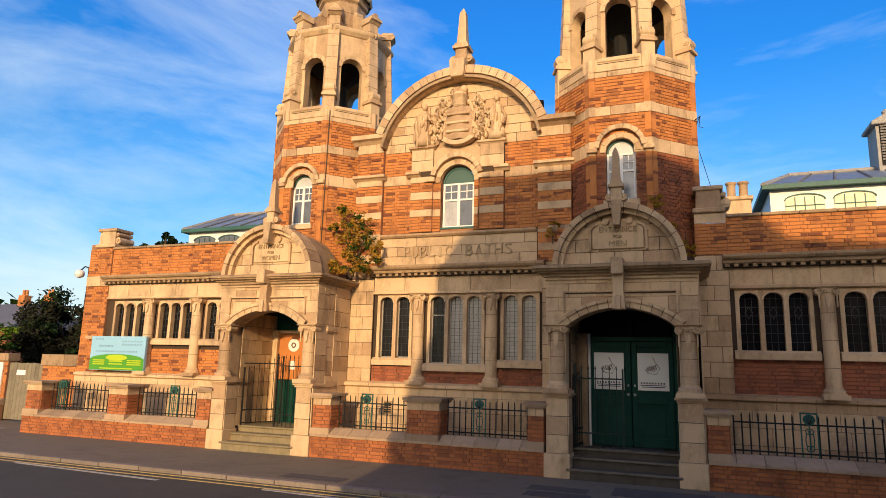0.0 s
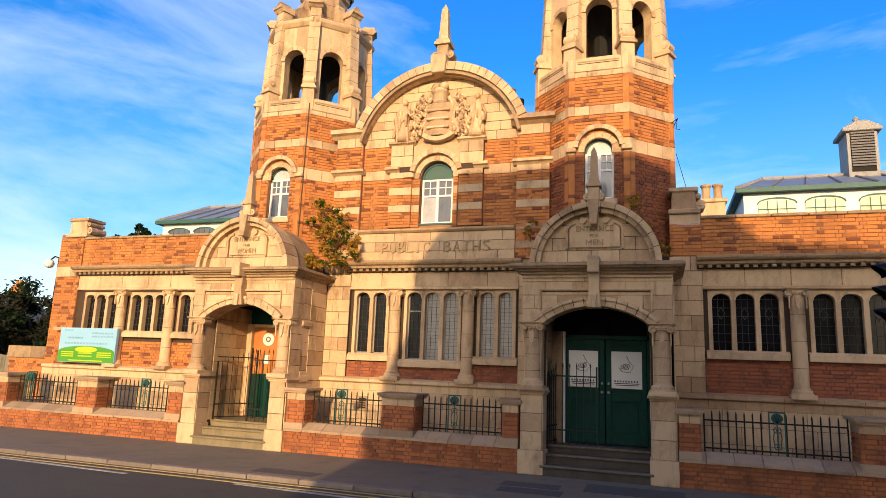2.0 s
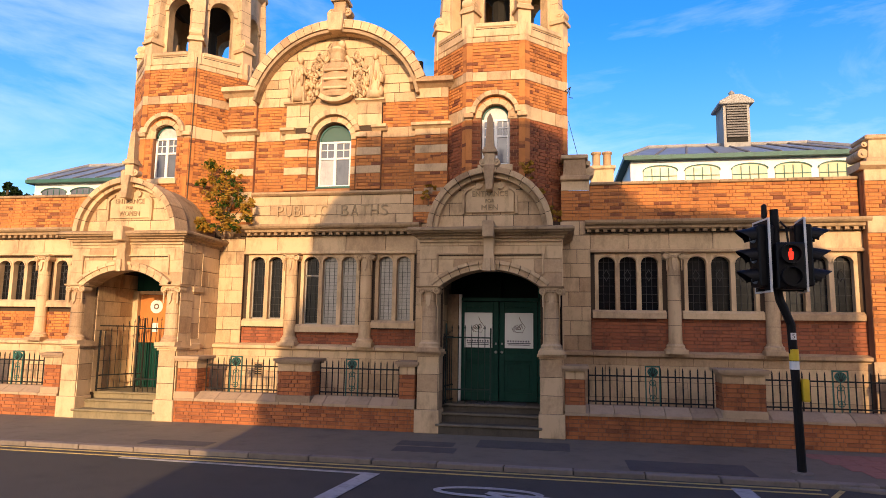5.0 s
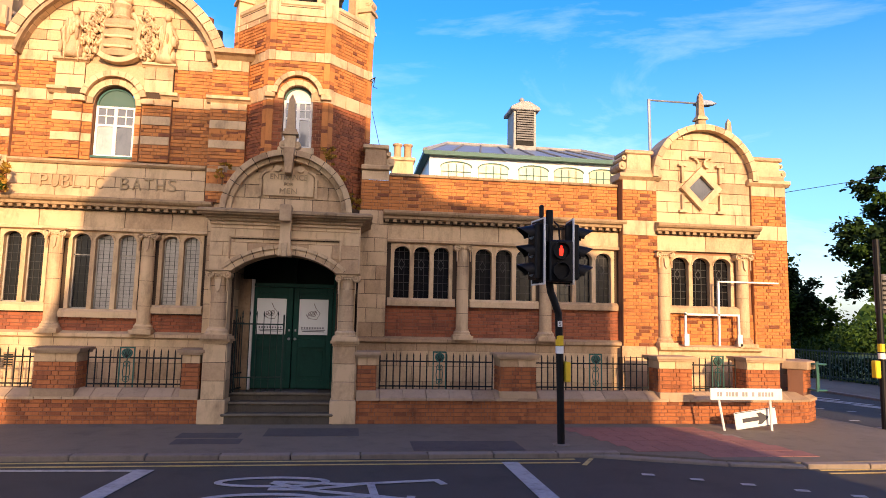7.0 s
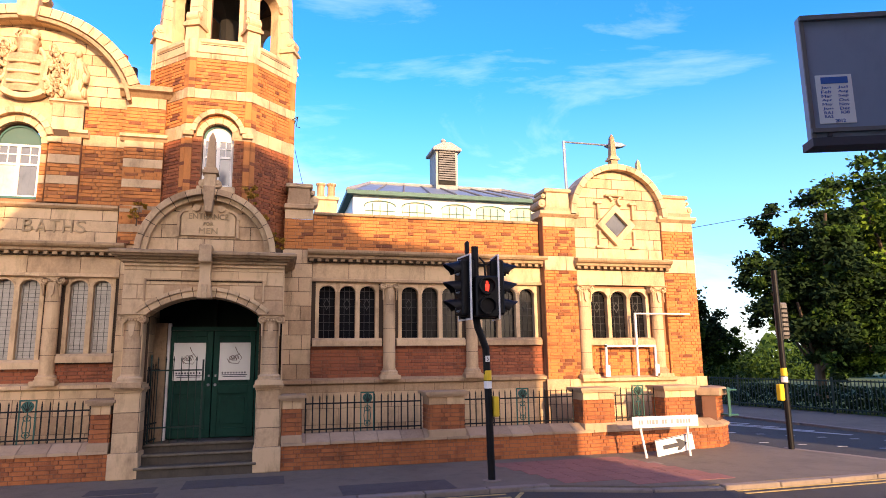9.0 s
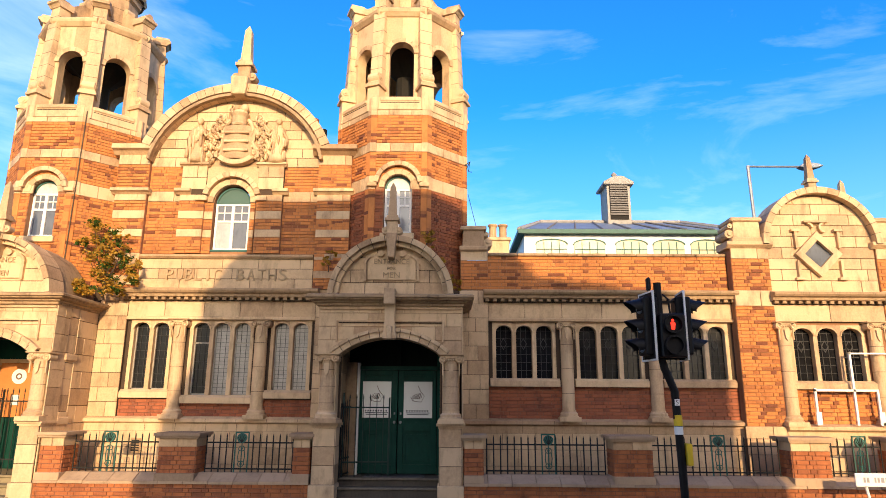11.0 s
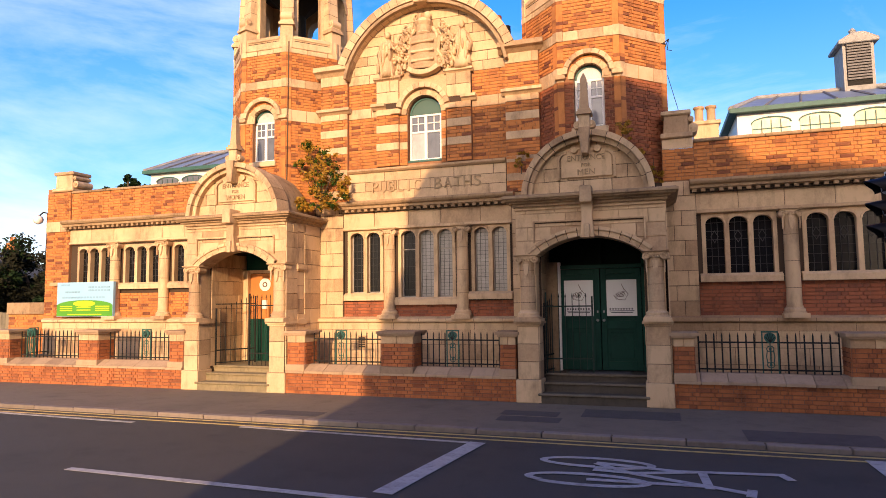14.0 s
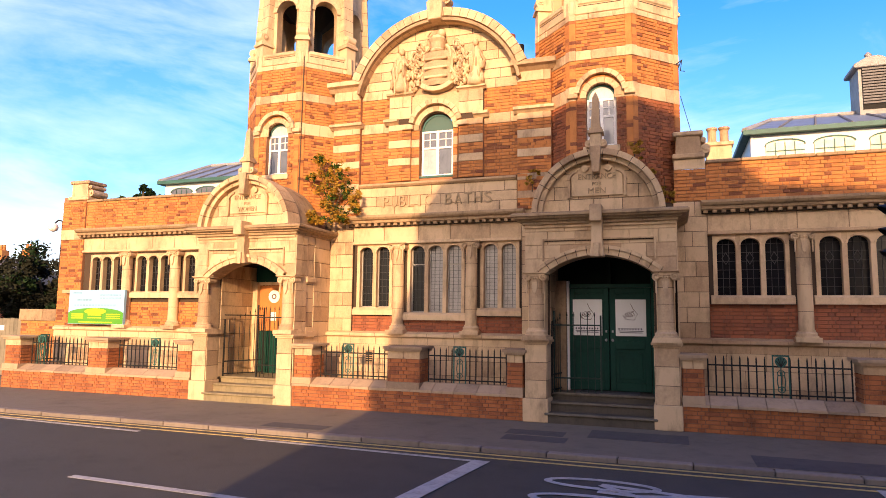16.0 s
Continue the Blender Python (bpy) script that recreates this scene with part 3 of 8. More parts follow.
for a, b in (((-0.74, -3.70), (0.2, -3.86)), ((-0.74, -3.72), (-0.35, -4.06)), ((-0.35, -4.06), (0.35, -3.82)), ((-0.35, -4.06), (0.4, -4.36)), ((0.4, -4.36), (-0.78, -4.42)),
             ((0.36, -3.8), (0.40, -4.45)), ((0.1, -3.86), (1.12, -3.72)), ((1.12, -3.68), (1.2, -3.92)), ((-0.75, -4.02), (-0.2, -4.06)), ((0.4, -4.36), (0.72, -4.5)), ((0.78, -4.38), (0.74, -4.62))):
    stripe(a, b, 0.09)

patches = thing("pavement_patch", "darker rectangular asphalt repairs in the pavement", "pavement patch", kind="structure")
for x0, x1, y0, y1 in ((-2.45, -1.55, -1.25, -0.85), (-2.4, -1.45, -1.75, -1.35), (-1.2, 0.25, -1.15, -0.45), (1.0, 2.6, -2.3, -1.6), (-6.3, -5.2, -2.2, -1.8)):
    part("patch", box(x0, x1, y0, y1, -0.02, 0.004), PATCH, patches)
part("inspection_cover", box(-17.9, -16.2, -0.5, 0.5, -0.02, 0.005), KERB, patches, "pale concrete cover slab")
part("inspection_cover", box(5.6, 6.5, -1.4, -1.1, -0.02, 0.005), KERB, patches, "pale concrete cover slab")
tact = thing("tactile_paving", "dull red blister paving at the crossing", "tactile paving", kind="structure")
for i in range(6):
    for j in range(7):
        x0, y0 = 3.75 + 0.41 * i + 0.11 * j, -0.40 - 0.41 * j
        if y0 - 0.4 < -3.05 + (0 if x0 > 4.9 else 0.35):
            continue
        part("slab", box(x0, x0 + 0.40, y0 - 0.40, y0, -0.02, 0.006, 0.003), RED_TACTILE, tact)


# ---- the baths: a house of brick and buff terracotta ----
YW, YT, ZC = 1.42, 1.0, 3.74          # wall face, tower face, underside of the main cornice
baths = thing("public_baths", "Edwardian orange brick and buff terracotta public baths with twin domed towers", "building")
L_IN, R_IN = -8.36, -1.12             # the middles of the two entrances


def lancets(x0, x1, n, z0, z1, y, blinds=(), sill=0.16, glass=None):
    """A stone window of n round-headed lights between x0 and x1."""
    e, mul = 0.07, 0.085
    w = (x1 - x0 - 2 * e - (n - 1) * mul) / n
    bm = bmesh.new()
    add_box(bm, x0, x0 + e, y, y + 0.22, z0, z1)
    lights = []
    for i in range(n):
        a = x0 + e + i * (w + mul)
        b = a + w
        lights.append((a, b))
        if i:
            add_box(bm, a - mul, a, y, y + 0.22, z0, z1)
        c, r = (a + b) / 2, w / 2
        rise = r * 0.8
        zs = z1 - 0.06 - rise
        pts = [(a, z1), (b, z1)] + [(c + r * math.cos(t), zs + rise * math.sin(t)) for t in [math.pi * k / 10 for k in range(11)]]
        add_prism(bm, [pts[1], pts[0]] + pts[:1:-1], y, y + 0.22)
        for k in range(8):     # a raised bead round each head
            t0, t1 = math.pi * k / 8, math.pi * (k + 1) / 8
            add_prism(bm, [(c + (r + s) * math.cos(t), zs + (rise + s) * math.sin(t)) for t, s in ((t0, 0.0), (t0, 0.03), (t1, 0.03), (t1, 0.0))], y - 0.02, y)
    add_box(bm, x1 - e, x1, y, y + 0.22, z0, z1)
    win = part("window", bm, STONE, baths, "buff stone window of arched lights with leaded glass")
    part("sill", prism_run([(y + 0.2, z0), (y - 0.03, z0), (y - 0.10, z0 - 0.05), (y - 0.10, z0 - sill), (y + 0.2, z0 - sill)], x0 - 0.05, x1 + 0.05), STONE, win)
    for i, (a, b) in enumerate(lights):
        mat = BLIND if i in blinds else (glass or LEADED)
        part("pane", box(a - 0.01, b + 0.01, y + 0.13, y + 0.14, z0, z1 - 0.02), mat, win)
        bm = bmesh.new()
        cols, fine = 3, 0.0025 if i in blinds or glass else 0.004
        for k in range(1, cols):
            add_box(bm, a + (b - a) * k / cols - fine, a + (b - a) * k / cols + fine, y + 0.118, y + 0.13, z0, z1 - 0.04)
        rows = round((z1 - z0) / 0.075) if i in blinds else max(4, round((z1 - z0) / 0.16))
        for k in range(1, rows):
            zz = z0 + (z1 - z0) * k / rows
            add_box(bm, a, b, y + 0.118, y + 0.13, zz - fine, zz + fine)
        if glass is None and i not in blinds:   # a small leaded lozenge and its stem
            c, zz = (a + b) / 2, z0 + (z1 - z0) * 0.62
            for s in (-1, 1):
                add_prism(bm, [(c, zz + 0.12), (c + s * 0.07, zz), (c + s * 0.058, zz), (c, zz + 0.10)], y + 0.112, y + 0.13)
                add_prism(bm, [(c, zz - 0.12), (c + s * 0.07, zz), (c + s * 0.058, zz), (c, zz - 0.10)], y + 0.112, y + 0.13)
        part("leading", bm, LEAD, win)["kind"] = "stuff"
        if i in blinds or glass:
            bm = bmesh.new()
            for xx in (a, b - 0.025):
                add_box(bm, xx, xx + 0.025, y + 0.10, y + 0.13, z0, z1 - 0.1)
            add_box(bm, a, b, y + 0.10, y + 0.13, z0, z0 + 0.03)
            if n == 3 and i != 1:
                add_box(bm, a, b, y + 0.10, y + 0.13, z1 - 0.47, z1 - 0.445)
            part("casement", bm, CASEMENT, win, "flaking grey-white iron casement")
    return win


def prism_run(profile, x0, x1):
    bm = bmesh.new()
    add_moulding(bm, profile, x0, x1)
    return bm


def column(x, y, z0, z1, r=0.125):
    """A banded half column with a moulded base and a scrolled capital."""
    col = part("column", lathe([(r * 1.02, 0), (r, 0.1), (r * 0.96, z1 - z0)], 20, (x, y, z0)), STONE, baths, "buff stone engaged column with a scroll capital", smooth=False)
    part("base", boxes_lathe([(r * 1.5, 0), (r * 1.5, 0.05), (r * 1.35, 0.06), (r * 1.38, 0.10), (r * 1.12, 0.13), (r * 1.12, 0.16)], x, y, z0, r * 1.6), STONE, col)
    h = 0.17
    bm = bmesh.new()
    add_box(bm, x - r * 1.25, x + r * 1.25, y - r * 1.0, y + r, z1 - h * 0.45, z1 - 0.03)
    add_moulding(bm, [(y + r, z1 - 0.03), (y - r * 1.15, z1 - 0.03), (y - r * 1.3, z1 - 0.015), (y - r * 1.3, z1), (y + r, z1)], x - r * 1.65, x + r * 1.65)
    add_prism(bm, [(x - 0.05, z1 - h), (x + 0.05, z1 - h), (x + 0.035, z1 - h - 0.16), (x, z1 - h - 0.22), (x - 0.035, z1 - h - 0.16)], y - r - 0.025, y)
    for k in range(5):         # egg and dart between the scrolls
        bmesh.ops.create_uvsphere(bm, u_segments=8, v_segments=5, radius=0.02, matrix=Matrix.Translation((x + (k - 2) * 0.045, y - r * 1.02, z1 - h * 0.62)))
    cap = part("capital", bm, STONE, col)
    for side in (-1, 1):
        cxs, czs = x + side * r * 1.08, z1 - h * 0.55
        bm = bmesh.new()
        bmesh.ops.create_cone(bm, segments=14, radius1=0.07, radius2=0.066, depth=r * 1.6, cap_ends=True, matrix=Matrix.Translation((cxs, y - r * 0.2, czs)) @ Matrix.Rotation(math.pi / 2, 4, "X"))
        tube([(cxs + side * q * math.cos(t), y - r - 0.008, czs + q * math.sin(t)) for t, q in [(0.55 * k + 1.2, 0.068 - 0.0038 * k) for k in range(16)]], 0.011, 5, bm)
        part("volute", bm, STONE, cap)
        part("pendant", box(cxs - 0.012, cxs + 0.012, y - r * 0.92, y - r * 0.6, z1 - h - 0.20, z1 - h + 0.03, 0.005), STONE, cap)
    for k in range(1, 4):      # thin open joints between the drums
        zz = z0 + (z1 - z0) * k / 4
        part("drum_joint", lathe([(r * 1.004, 0), (r * 1.004, 0.007)], 20, (x, y, zz)), JOINT, col)
    return col


def boxes_lathe(profile, x, y, z, half):
    bm = lathe(profile, 20, (x, y, z))
    add_box(bm, x - half, x + half, y - half, y + half, z - 0.05, z + 0.03)
    return bm


CORNICE = [(0.0, 0.0), (-0.06, 0.0), (-0.06, 0.05), (-0.16, 0.07), (-0.17, 0.12), (-0.22, 0.14), (-0.25, 0.18), (-0.25, 0.22), (-0.05, 0.26), (0.0, 0.26)]


def cornice(x0, x1, y, z, dentils=True, scale=1.0, label=""):
    ob = part("cornice", prism_run([(y + a * scale, z + b * scale) for a, b in CORNICE], x0, x1), SOOT_SHADE, baths, label or "dark weathered moulded stone cornice")
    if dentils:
        # black strip paints the shade between the dentils
        part("dentil_bed", box(x0 + 0.01, x1 - 0.01, y - 0.066, y - 0.02, z - 0.006, z + 0.062), DENTIL_SHADE, ob, "black strip painting the shade behind the dentils")
        n = int((x1 - x0) / 0.15)
        me = mesh_of("dentil", *unit_box(0.075, 0.07, 0.055))
        for i in range(n):
            d = part("dentil", me, SOOT_SHADE, ob)
            d.location = (x0 + (i + 0.5) * (x1 - x0) / n, y - 0.10, z + 0.035)
    return ob


def unit_box(w, d, h):
    v = [(x, y, z) for z in (-h / 2, h / 2) for x, y in ((-w / 2, -d / 2), (w / 2, -d / 2), (w / 2, d / 2), (-w / 2, d / 2))]
    return v, [(3, 2, 1, 0), (4, 5, 6, 7), (0, 1, 5, 4), (1, 2, 6, 5), (2, 3, 7, 6), (3, 0, 4, 7)]


def coping(x0, x1, y0, y1, z, h=0.06, long=0.6, parent=None):
    n = max(1, round((x1 - x0) / long))
    for i in range(n):
        a, b = x0 + (x1 - x0) * i / n, x0 + (x1 - x0) * (i + 1) / n
        part("coping_stone", box(a + 0.004, b - 0.004, y0, y1, z, z + h, 0.012), SOOT_SHADE, parent or baths)


# the storey wall: one thick wall with real openings
GROUPS = [(-14.22, -13.08, 3, 2.34, 3.30), (-12.72, -11.56, 3, 2.34, 3.30), (-11.22, -10.06, 3, 2.34, 3.30),
          (-6.47, -5.62, 2, 1.98, 3.36), (-5.27, -3.98, 3, 1.88, 3.36), (-3.64, -2.82, 2, 1.98, 3.36),
          (0.80, 2.06, 3, 2.24, 3.34), (2.46, 3.80, 3, 2.24, 3.34), (4.18, 5.50, 3, 2.24, 3.34)]
wall = part("wall", wall_with_holes(-15.2, 5.6, 0.0, 3.99, YW + 0.05, YW + 0.45,
            [(a, b, c, d) for a, b, n, c, d in GROUPS] + [(L_IN - 0.87, L_IN + 0.87, 0, 2.95), (R_IN - 0.9, R_IN + 0.9, 0, 2.95)]), JOINT, baths, "buff stone storey wall")
for x0, x1, n, z0, z1 in GROUPS:
    centre = -6.6 < x0 < -2.6
    lancets(x0, x1, n, z0, z1, YW + 0.03, blinds=() if not centre else ({-6.47: (), -5.27: (1, 2), -3.64: (0, 1)}[x0]), glass=CLEAR if centre else None)
# plinth, string course, brick aprons, frieze and cornices
for x0, x1 in ((-15.2, L_IN - 1.24), (L_IN + 1.24, R_IN - 1.26), (R_IN + 1.26, 5.6)):
    part("plinth", box(x0, x1, YW - 0.06, YW + 0.06, 0.0, 1.20), JOINT, wall)
    ashlar(wall, x0, x1, 0.0, 1.20, YW - 0.06, long=0.62, course=0.30)
    part("string_course", prism_run([(YW + 0.05, 1.20), (YW - 0.07, 1.20), (YW - 0.07, 1.34), (YW - 0.13, 1.37), (YW - 0.13, 1.43), (YW + 0.05, 1.48)], x0, x1), STONE, wall)
    n = int((x1 - x0) / 0.55)
    for i in range(1, n):
        xx = x0 + (x1 - x0) * i / n
        part("string_joint", boxes([(xx - 0.003, xx + 0.003, YW - 0.0725, YW, 1.205, 1.34), (xx - 0.003, xx + 0.003, YW - 0.132, YW, 1.372, 1.432)]), JOINT, wall)
for x0, x1, cols in ((-14.45, L_IN - 1.2, (-12.90, -11.39)), (-6.55, -2.76, (-5.445, -3.81)), (0.72, 5.6, (2.26, 3.99))):
    for c in cols:
        column(c, YW - 0.04, 1.48, 3.36)
    zb = 1.80 if x0 == -6.55 else 2.08
    part("apron", box(x0, x1, YW + 0.03, YW + 0.055, 1.46, zb), MORTAR_RED, wall)
    brickwork(wall, x0, x1, 1.47, zb, YW + 0.03, BRICK_RED if x0 > -7 else BRICK)
    part("frieze", box(x0, x1, YW + 0.0, YW + 0.06, 3.36, ZC), JOINT, wall)
    part("frieze_mould", prism_run([(YW + 0.02, 3.34), (YW - 0.05, 3.36), (YW - 0.05, 3.41), (YW + 0.02, 3.43)], x0, x1), STONE, wall)
    ashlar(wall, x0, x1, 3.40, ZC, YW, long=0.75, course=0.34)
    cornice(x0 - 0.1, x1 + 0.08, YW, ZC)
# plain stone pilasters beside the bays
for x0, x1, y in ((-7.12, -6.55, YW - 0.02), (-2.76, -2.36, YW - 0.02), (0.14, 0.72, YW - 0.02)):
    part("pilaster", box(x0, x1, y, YW + 0.06, 1.46, ZC + 0.24), JOINT, baths, "plain buff ashlar pilaster")
    ashlar(baths, x0, x1, 1.46, ZC + 0.24, y, long=0.36, course=0.29)
# brick end pier of the left wing
part("pier", box(-15.24, -14.45, YW - 0.02, YW + 0.5, 1.46, 4.85), MORTAR, baths, "orange brick end pier with stone bands")
brickwork(baths, -15.24, -14.45, 1.46, 3.70, YW - 0.02)
ashlar(baths, -15.24, -14.45, 3.70, 3.98, YW - 0.02, course=0.28, proud=0.03)
brickwork(baths, -15.24, -14.45, 3.98, 4.72, YW - 0.02)
ashlar(baths, -15.24, -14.45, 1.18, 1.46, YW - 0.03, course=0.28, proud=0.03)
# parapets
for x0, x1 in ((-14.45, L_IN - 0.9), (0.72, 5.58)):
    part("parapet", box(x0, x1, YW + 0.02, YW + 0.30, 3.98, 4.70), MORTAR, baths, "orange brick parapet")
    brickwork(baths, x0, x1, 4.0, 4.70, YW + 0.02)
    coping(x0, x1, YW - 0.03, YW + 0.34, 4.70)


def pylon(x0, x1, y0, y1, z, flip=1, parent=None):
    """A capped stone block with a scroll against one side, ending a parapet."""
    p = part("pylon", box(x0 - 0.06, x1 + 0.06, y0 - 0.06, y1 + 0.06, z, z + 0.10, 0.02), STONE, baths, "stone parapet block with a scroll")
    part("block", prism([(x0, z + 0.10), (x1, z + 0.10), (x1 - 0.02, z + 0.46), (x0 + 0.02, z + 0.46)], y0, y1, 0.008), STONE, p)
    part("cap", box(x0 - 0.04, x1 + 0.04, y0 - 0.04, y1 + 0.04, z + 0.44, z + 0.53, 0.02), STONE, p)
    xs = x1 if flip > 0 else x0
    for zz, r in ((z + 0.19, 0.09), (z + 0.36, 0.05)):
        bm = bmesh.new()
        bmesh.ops.create_cone(bm, segments=16, radius1=r, radius2=r, depth=y1 - y0 - 0.05, cap_ends=True, matrix=Matrix.Translation((xs + flip * r * 0.8, (y0 + y1) / 2, zz)) @ Matrix.Rotation(math.pi / 2, 4, "X"))
        bmesh.ops.create_cone(bm, segments=12, radius1=r * 0.4, radius2=r * 0.4, depth=y1 - y0, cap_ends=True, matrix=Matrix.Translation((xs + flip * r * 0.8, (y0 + y1) / 2, zz)) @ Matrix.Rotation(math.pi / 2, 4, "X"))
        part("scroll", bm, STONE, p)
    return p


pylon(-15.00, -14.42, YW - 0.02, YW + 0.5, 4.76)
part("pier", box(0.16, 0.72, YW - 0.0, YW + 0.5, 3.98, 4.60), MORTAR, baths, "orange brick pier against the tower")
brickwork(baths, 0.16, 0.72, 4.0, 4.60, YW)
ashlar(baths, 0.16, 0.72, 4.60, 4.80, YW, course=0.2, proud=0.02)
pylon(0.20, 0.66, YW - 0.02, YW + 0.45, 4.80)

# ---- the gable between the towers ----
GX, GZ, R0, R1 = -4.60, 6.33, 1.88, 2.12
bm = bmesh.new()
WX0, WX1, WZ0, WZS = -5.02, -4.25, 4.78, 5.82
WC = (WX0 + WX1) / 2
wr = (WX1 - WX0) / 2
left = [(-7.12, 3.98), (WC, 3.98), (WC, WZ0), (WX0, WZ0), (WX0, WZS)] + arc(WC, WZS, wr, 180, 90, 8) + arc(GX, GZ, R0 + 0.05, 89, 164, 16) + [(-7.12, 6.9)]
right = [(WC, 3.98), (-2.12, 3.98), (-2.12, 6.9)] + arc(GX, GZ, R0 + 0.05, 16, 89, 16) + arc(WC, WZS, wr, 90, 0, 8) + [(WX1, WZS), (WX1, WZ0), (WC, WZ0)]
add_prism(bm, left, YW + 0.03, YW + 0.42)
add_prism(bm, right, YW + 0.03, YW + 0.42)
gable = part("gable", bm, MORTAR, baths, "round-headed brick and terracotta gable")
# lettered panel
part("name_panel", box(-6.46, -2.86, YW - 0.0, YW + 0.05, 3.98, 4.61), JOINT, gable)
ashlar(gable, -6.46, -2.86, 3.99, 4.61, YW, long=0.8, course=0.21, proud=0.008)
# darker than the stone, in place of shade lines round the letters
LETTER = material("shade_toned_raised_letters", (0.40, 0.29, 0.17), (0.27, 0.19, 0.11), rough=0.8, grain=30, stain=2.0, dirt=0.4)
for word, lx0, lx1 in (("PUBLIC", -5.88, -4.70), ("BATHS", -4.44, -3.36)):
    step = (lx1 - lx0) / len(word)
    for k, letter in enumerate(word):
        writing(gable, letter, lx0 + (k + 0.5) * step, YW - 0.012, 4.28, 0.05 if letter == "I" else step * 0.74, 0.235, LETTER, 0.026)
part("sill_band", prism_run([(YW + 0.05, 4.61), (YW - 0.04, 4.61), (YW - 0.08, 4.65), (YW - 0.08, 4.69), (YW + 0.05, 4.72)], -6.46, -2.86), STONE, gable)


STRIPES = [(4.58, 4.72), (5.06, 5.23), (5.45, 5.63)]


def striped(x0, x1, y, z0, z1, parent=gable, bands=STRIPES):
    part("pilaster", box(x0, x1, y, YW + 0.05, z0, z1), MORTAR, parent)
    z = z0
    for a, b in bands:
        if b <= z0 or a >= z1:
            continue
        if a > z:
            brickwork(parent, x0, x1, z, a, y)
        ashlar(parent, x0, x1, max(a, z0), min(b, z1), y, long=0.6, course=min(b, z1) - max(a, z0), proud=0.02)
        z = b
    if z < z1:
        brickwork(parent, x0, x1, z, z1, y)


def ledge(x0, x1, y, z, h=0.12, out=0.1, parent=gable):
    part("ledge", prism_run([(YW + 0.05, z), (y, z), (y - out * 0.5, z + h * 0.35), (y - out, z + h * 0.5), (y - out, z + h), (YW + 0.05, z + h)], x0, x1), STONE, parent)


for x0, x1 in ((-7.10, -6.43), (-2.84, -2.14)):
    striped(x0, x1, YW - 0.06, 3.98, 5.84, bands=[(4.05, 4.25), (4.45, 4.6)] + STRIPES if x0 < -5 else STRIPES + [(4.2, 4.36)])
    ashlar(gable, x0, x1, 5.84, 5.98, YW - 0.06, course=0.13, proud=0.02)
    ledge(x0 - 0.07, x1 + 0.07, YW - 0.06, 5.98)
    brickwork(gable, x0, x1, 6.10, 6.64, YW - 0.06)
    part("pilaster", box(x0, x1, YW - 0.06, YW + 0.05, 5.84, 6.86), MORTAR, gable)
    ashlar(gable, x0, x1, 6.64, 6.86, YW - 0.06, course=0.22, proud=0.02)
    ledge(x0 - 0.12, x1 + (0.05 if x0 < -5 else 0.12), YW - 0.06, 6.86, 0.2, 0.16)
for x0, x1 in ((-5.73, -5.20), (-4.11, -3.57)):
    striped(x0, x1, YW - 0.05, 4.72, 5.84)
    ashlar(gable, x0, x1, 5.84, 5.98, YW - 0.05, course=0.13, proud=0.02)
    part("pilaster", box(x0, x1, YW - 0.05, YW + 0.05, 5.84, 6.62), JOINT, gable)
    ledge((x0 - 0.10) if x0 < -5 else x1 - 0.21, (x0 + 0.23) if x0 < -5 else x1 + 0.12, YW - 0.05, 5.98, 0.12, 0.10)
    ashlar(gable, x0, x1, 6.10, 6.62, YW - 0.05, course=0.22, proud=0.012)
    ledge(x0 - 0.05, x1 + 0.05, YW - 0.05, 6.60, 0.09, 0.07)
brickwork(gable, -6.43, -5.73, 4.72, 5.84, YW + 0.03)
brickwork(gable, -3.57, -2.84, 4.72, 5.84, YW + 0.03)
ashlar(gable, -6.43, -5.73, 5.84, 6.07, YW + 0.03, course=0.23, proud=0.02)
ashlar(gable, -3.57, -2.84, 5.84, 6.07, YW + 0.03, course=0.23, proud=0.02)
brickwork(gable, -6.43, -5.73, 6.07, 6.62, YW + 0.03)
brickwork(gable, -3.57, -2.84, 6.07, 6.62, YW + 0.03)
part("spandrel", prism([(-5.20, WZS)] + [(WX0 - 0.02, WZS)] + arc(WC, WZS, wr + 0.02, 180, 0, 12) + [(-4.11, WZS), (-4.11, 6.62), (-5.20, 6.62)], YW - 0.02, YW + 0.05), STONE, gable)
ashlar(gable, -6.55, -2.66, 6.62, 8.3, YW + 0.03, long=0.62, course=0.21, proud=0.012, within=under_arch(GX, GZ, R0 + 0.04, R0))
part("tympanum", prism([(-6.45, 6.62), (-2.75, 6.62)] + arc(GX, GZ, R0 + 0.03, 10, 170, 24), YW + 0.026, YW + 0.035), JOINT, gable)
# underside of the arch in a darker colour than its stones
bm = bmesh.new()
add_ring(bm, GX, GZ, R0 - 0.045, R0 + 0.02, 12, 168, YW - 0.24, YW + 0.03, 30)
part("soffit", bm, SOOT_SHADE, gable, "dark underside of the gable arch")
# arch stones of the gable, in two orders, with shoulders
for i in range(26):
    a0, a1 = 20.5 + 139 * i / 26, 20.5 + 139 * (i + 1) / 26
    bm = bmesh.new()
    add_ring(bm, GX, GZ, R0 + 0.05, R1, a0 + 0.16, a1 - 0.16, YW - 0.24, YW + 0.45, 2)
    add_ring(bm, GX, GZ, R0 - 0.05, R0 + 0.06, a0 + 0.16, a1 - 0.16, YW - 0.14, YW + 0.03, 2)
    part("arch_stone", bm, STONE, gable)
bm = bmesh.new()
add_ring(bm, GX, GZ, R0 + 0.06, R1 - 0.012, 20.5, 159.5, YW - 0.228, YW + 0.44, 40)
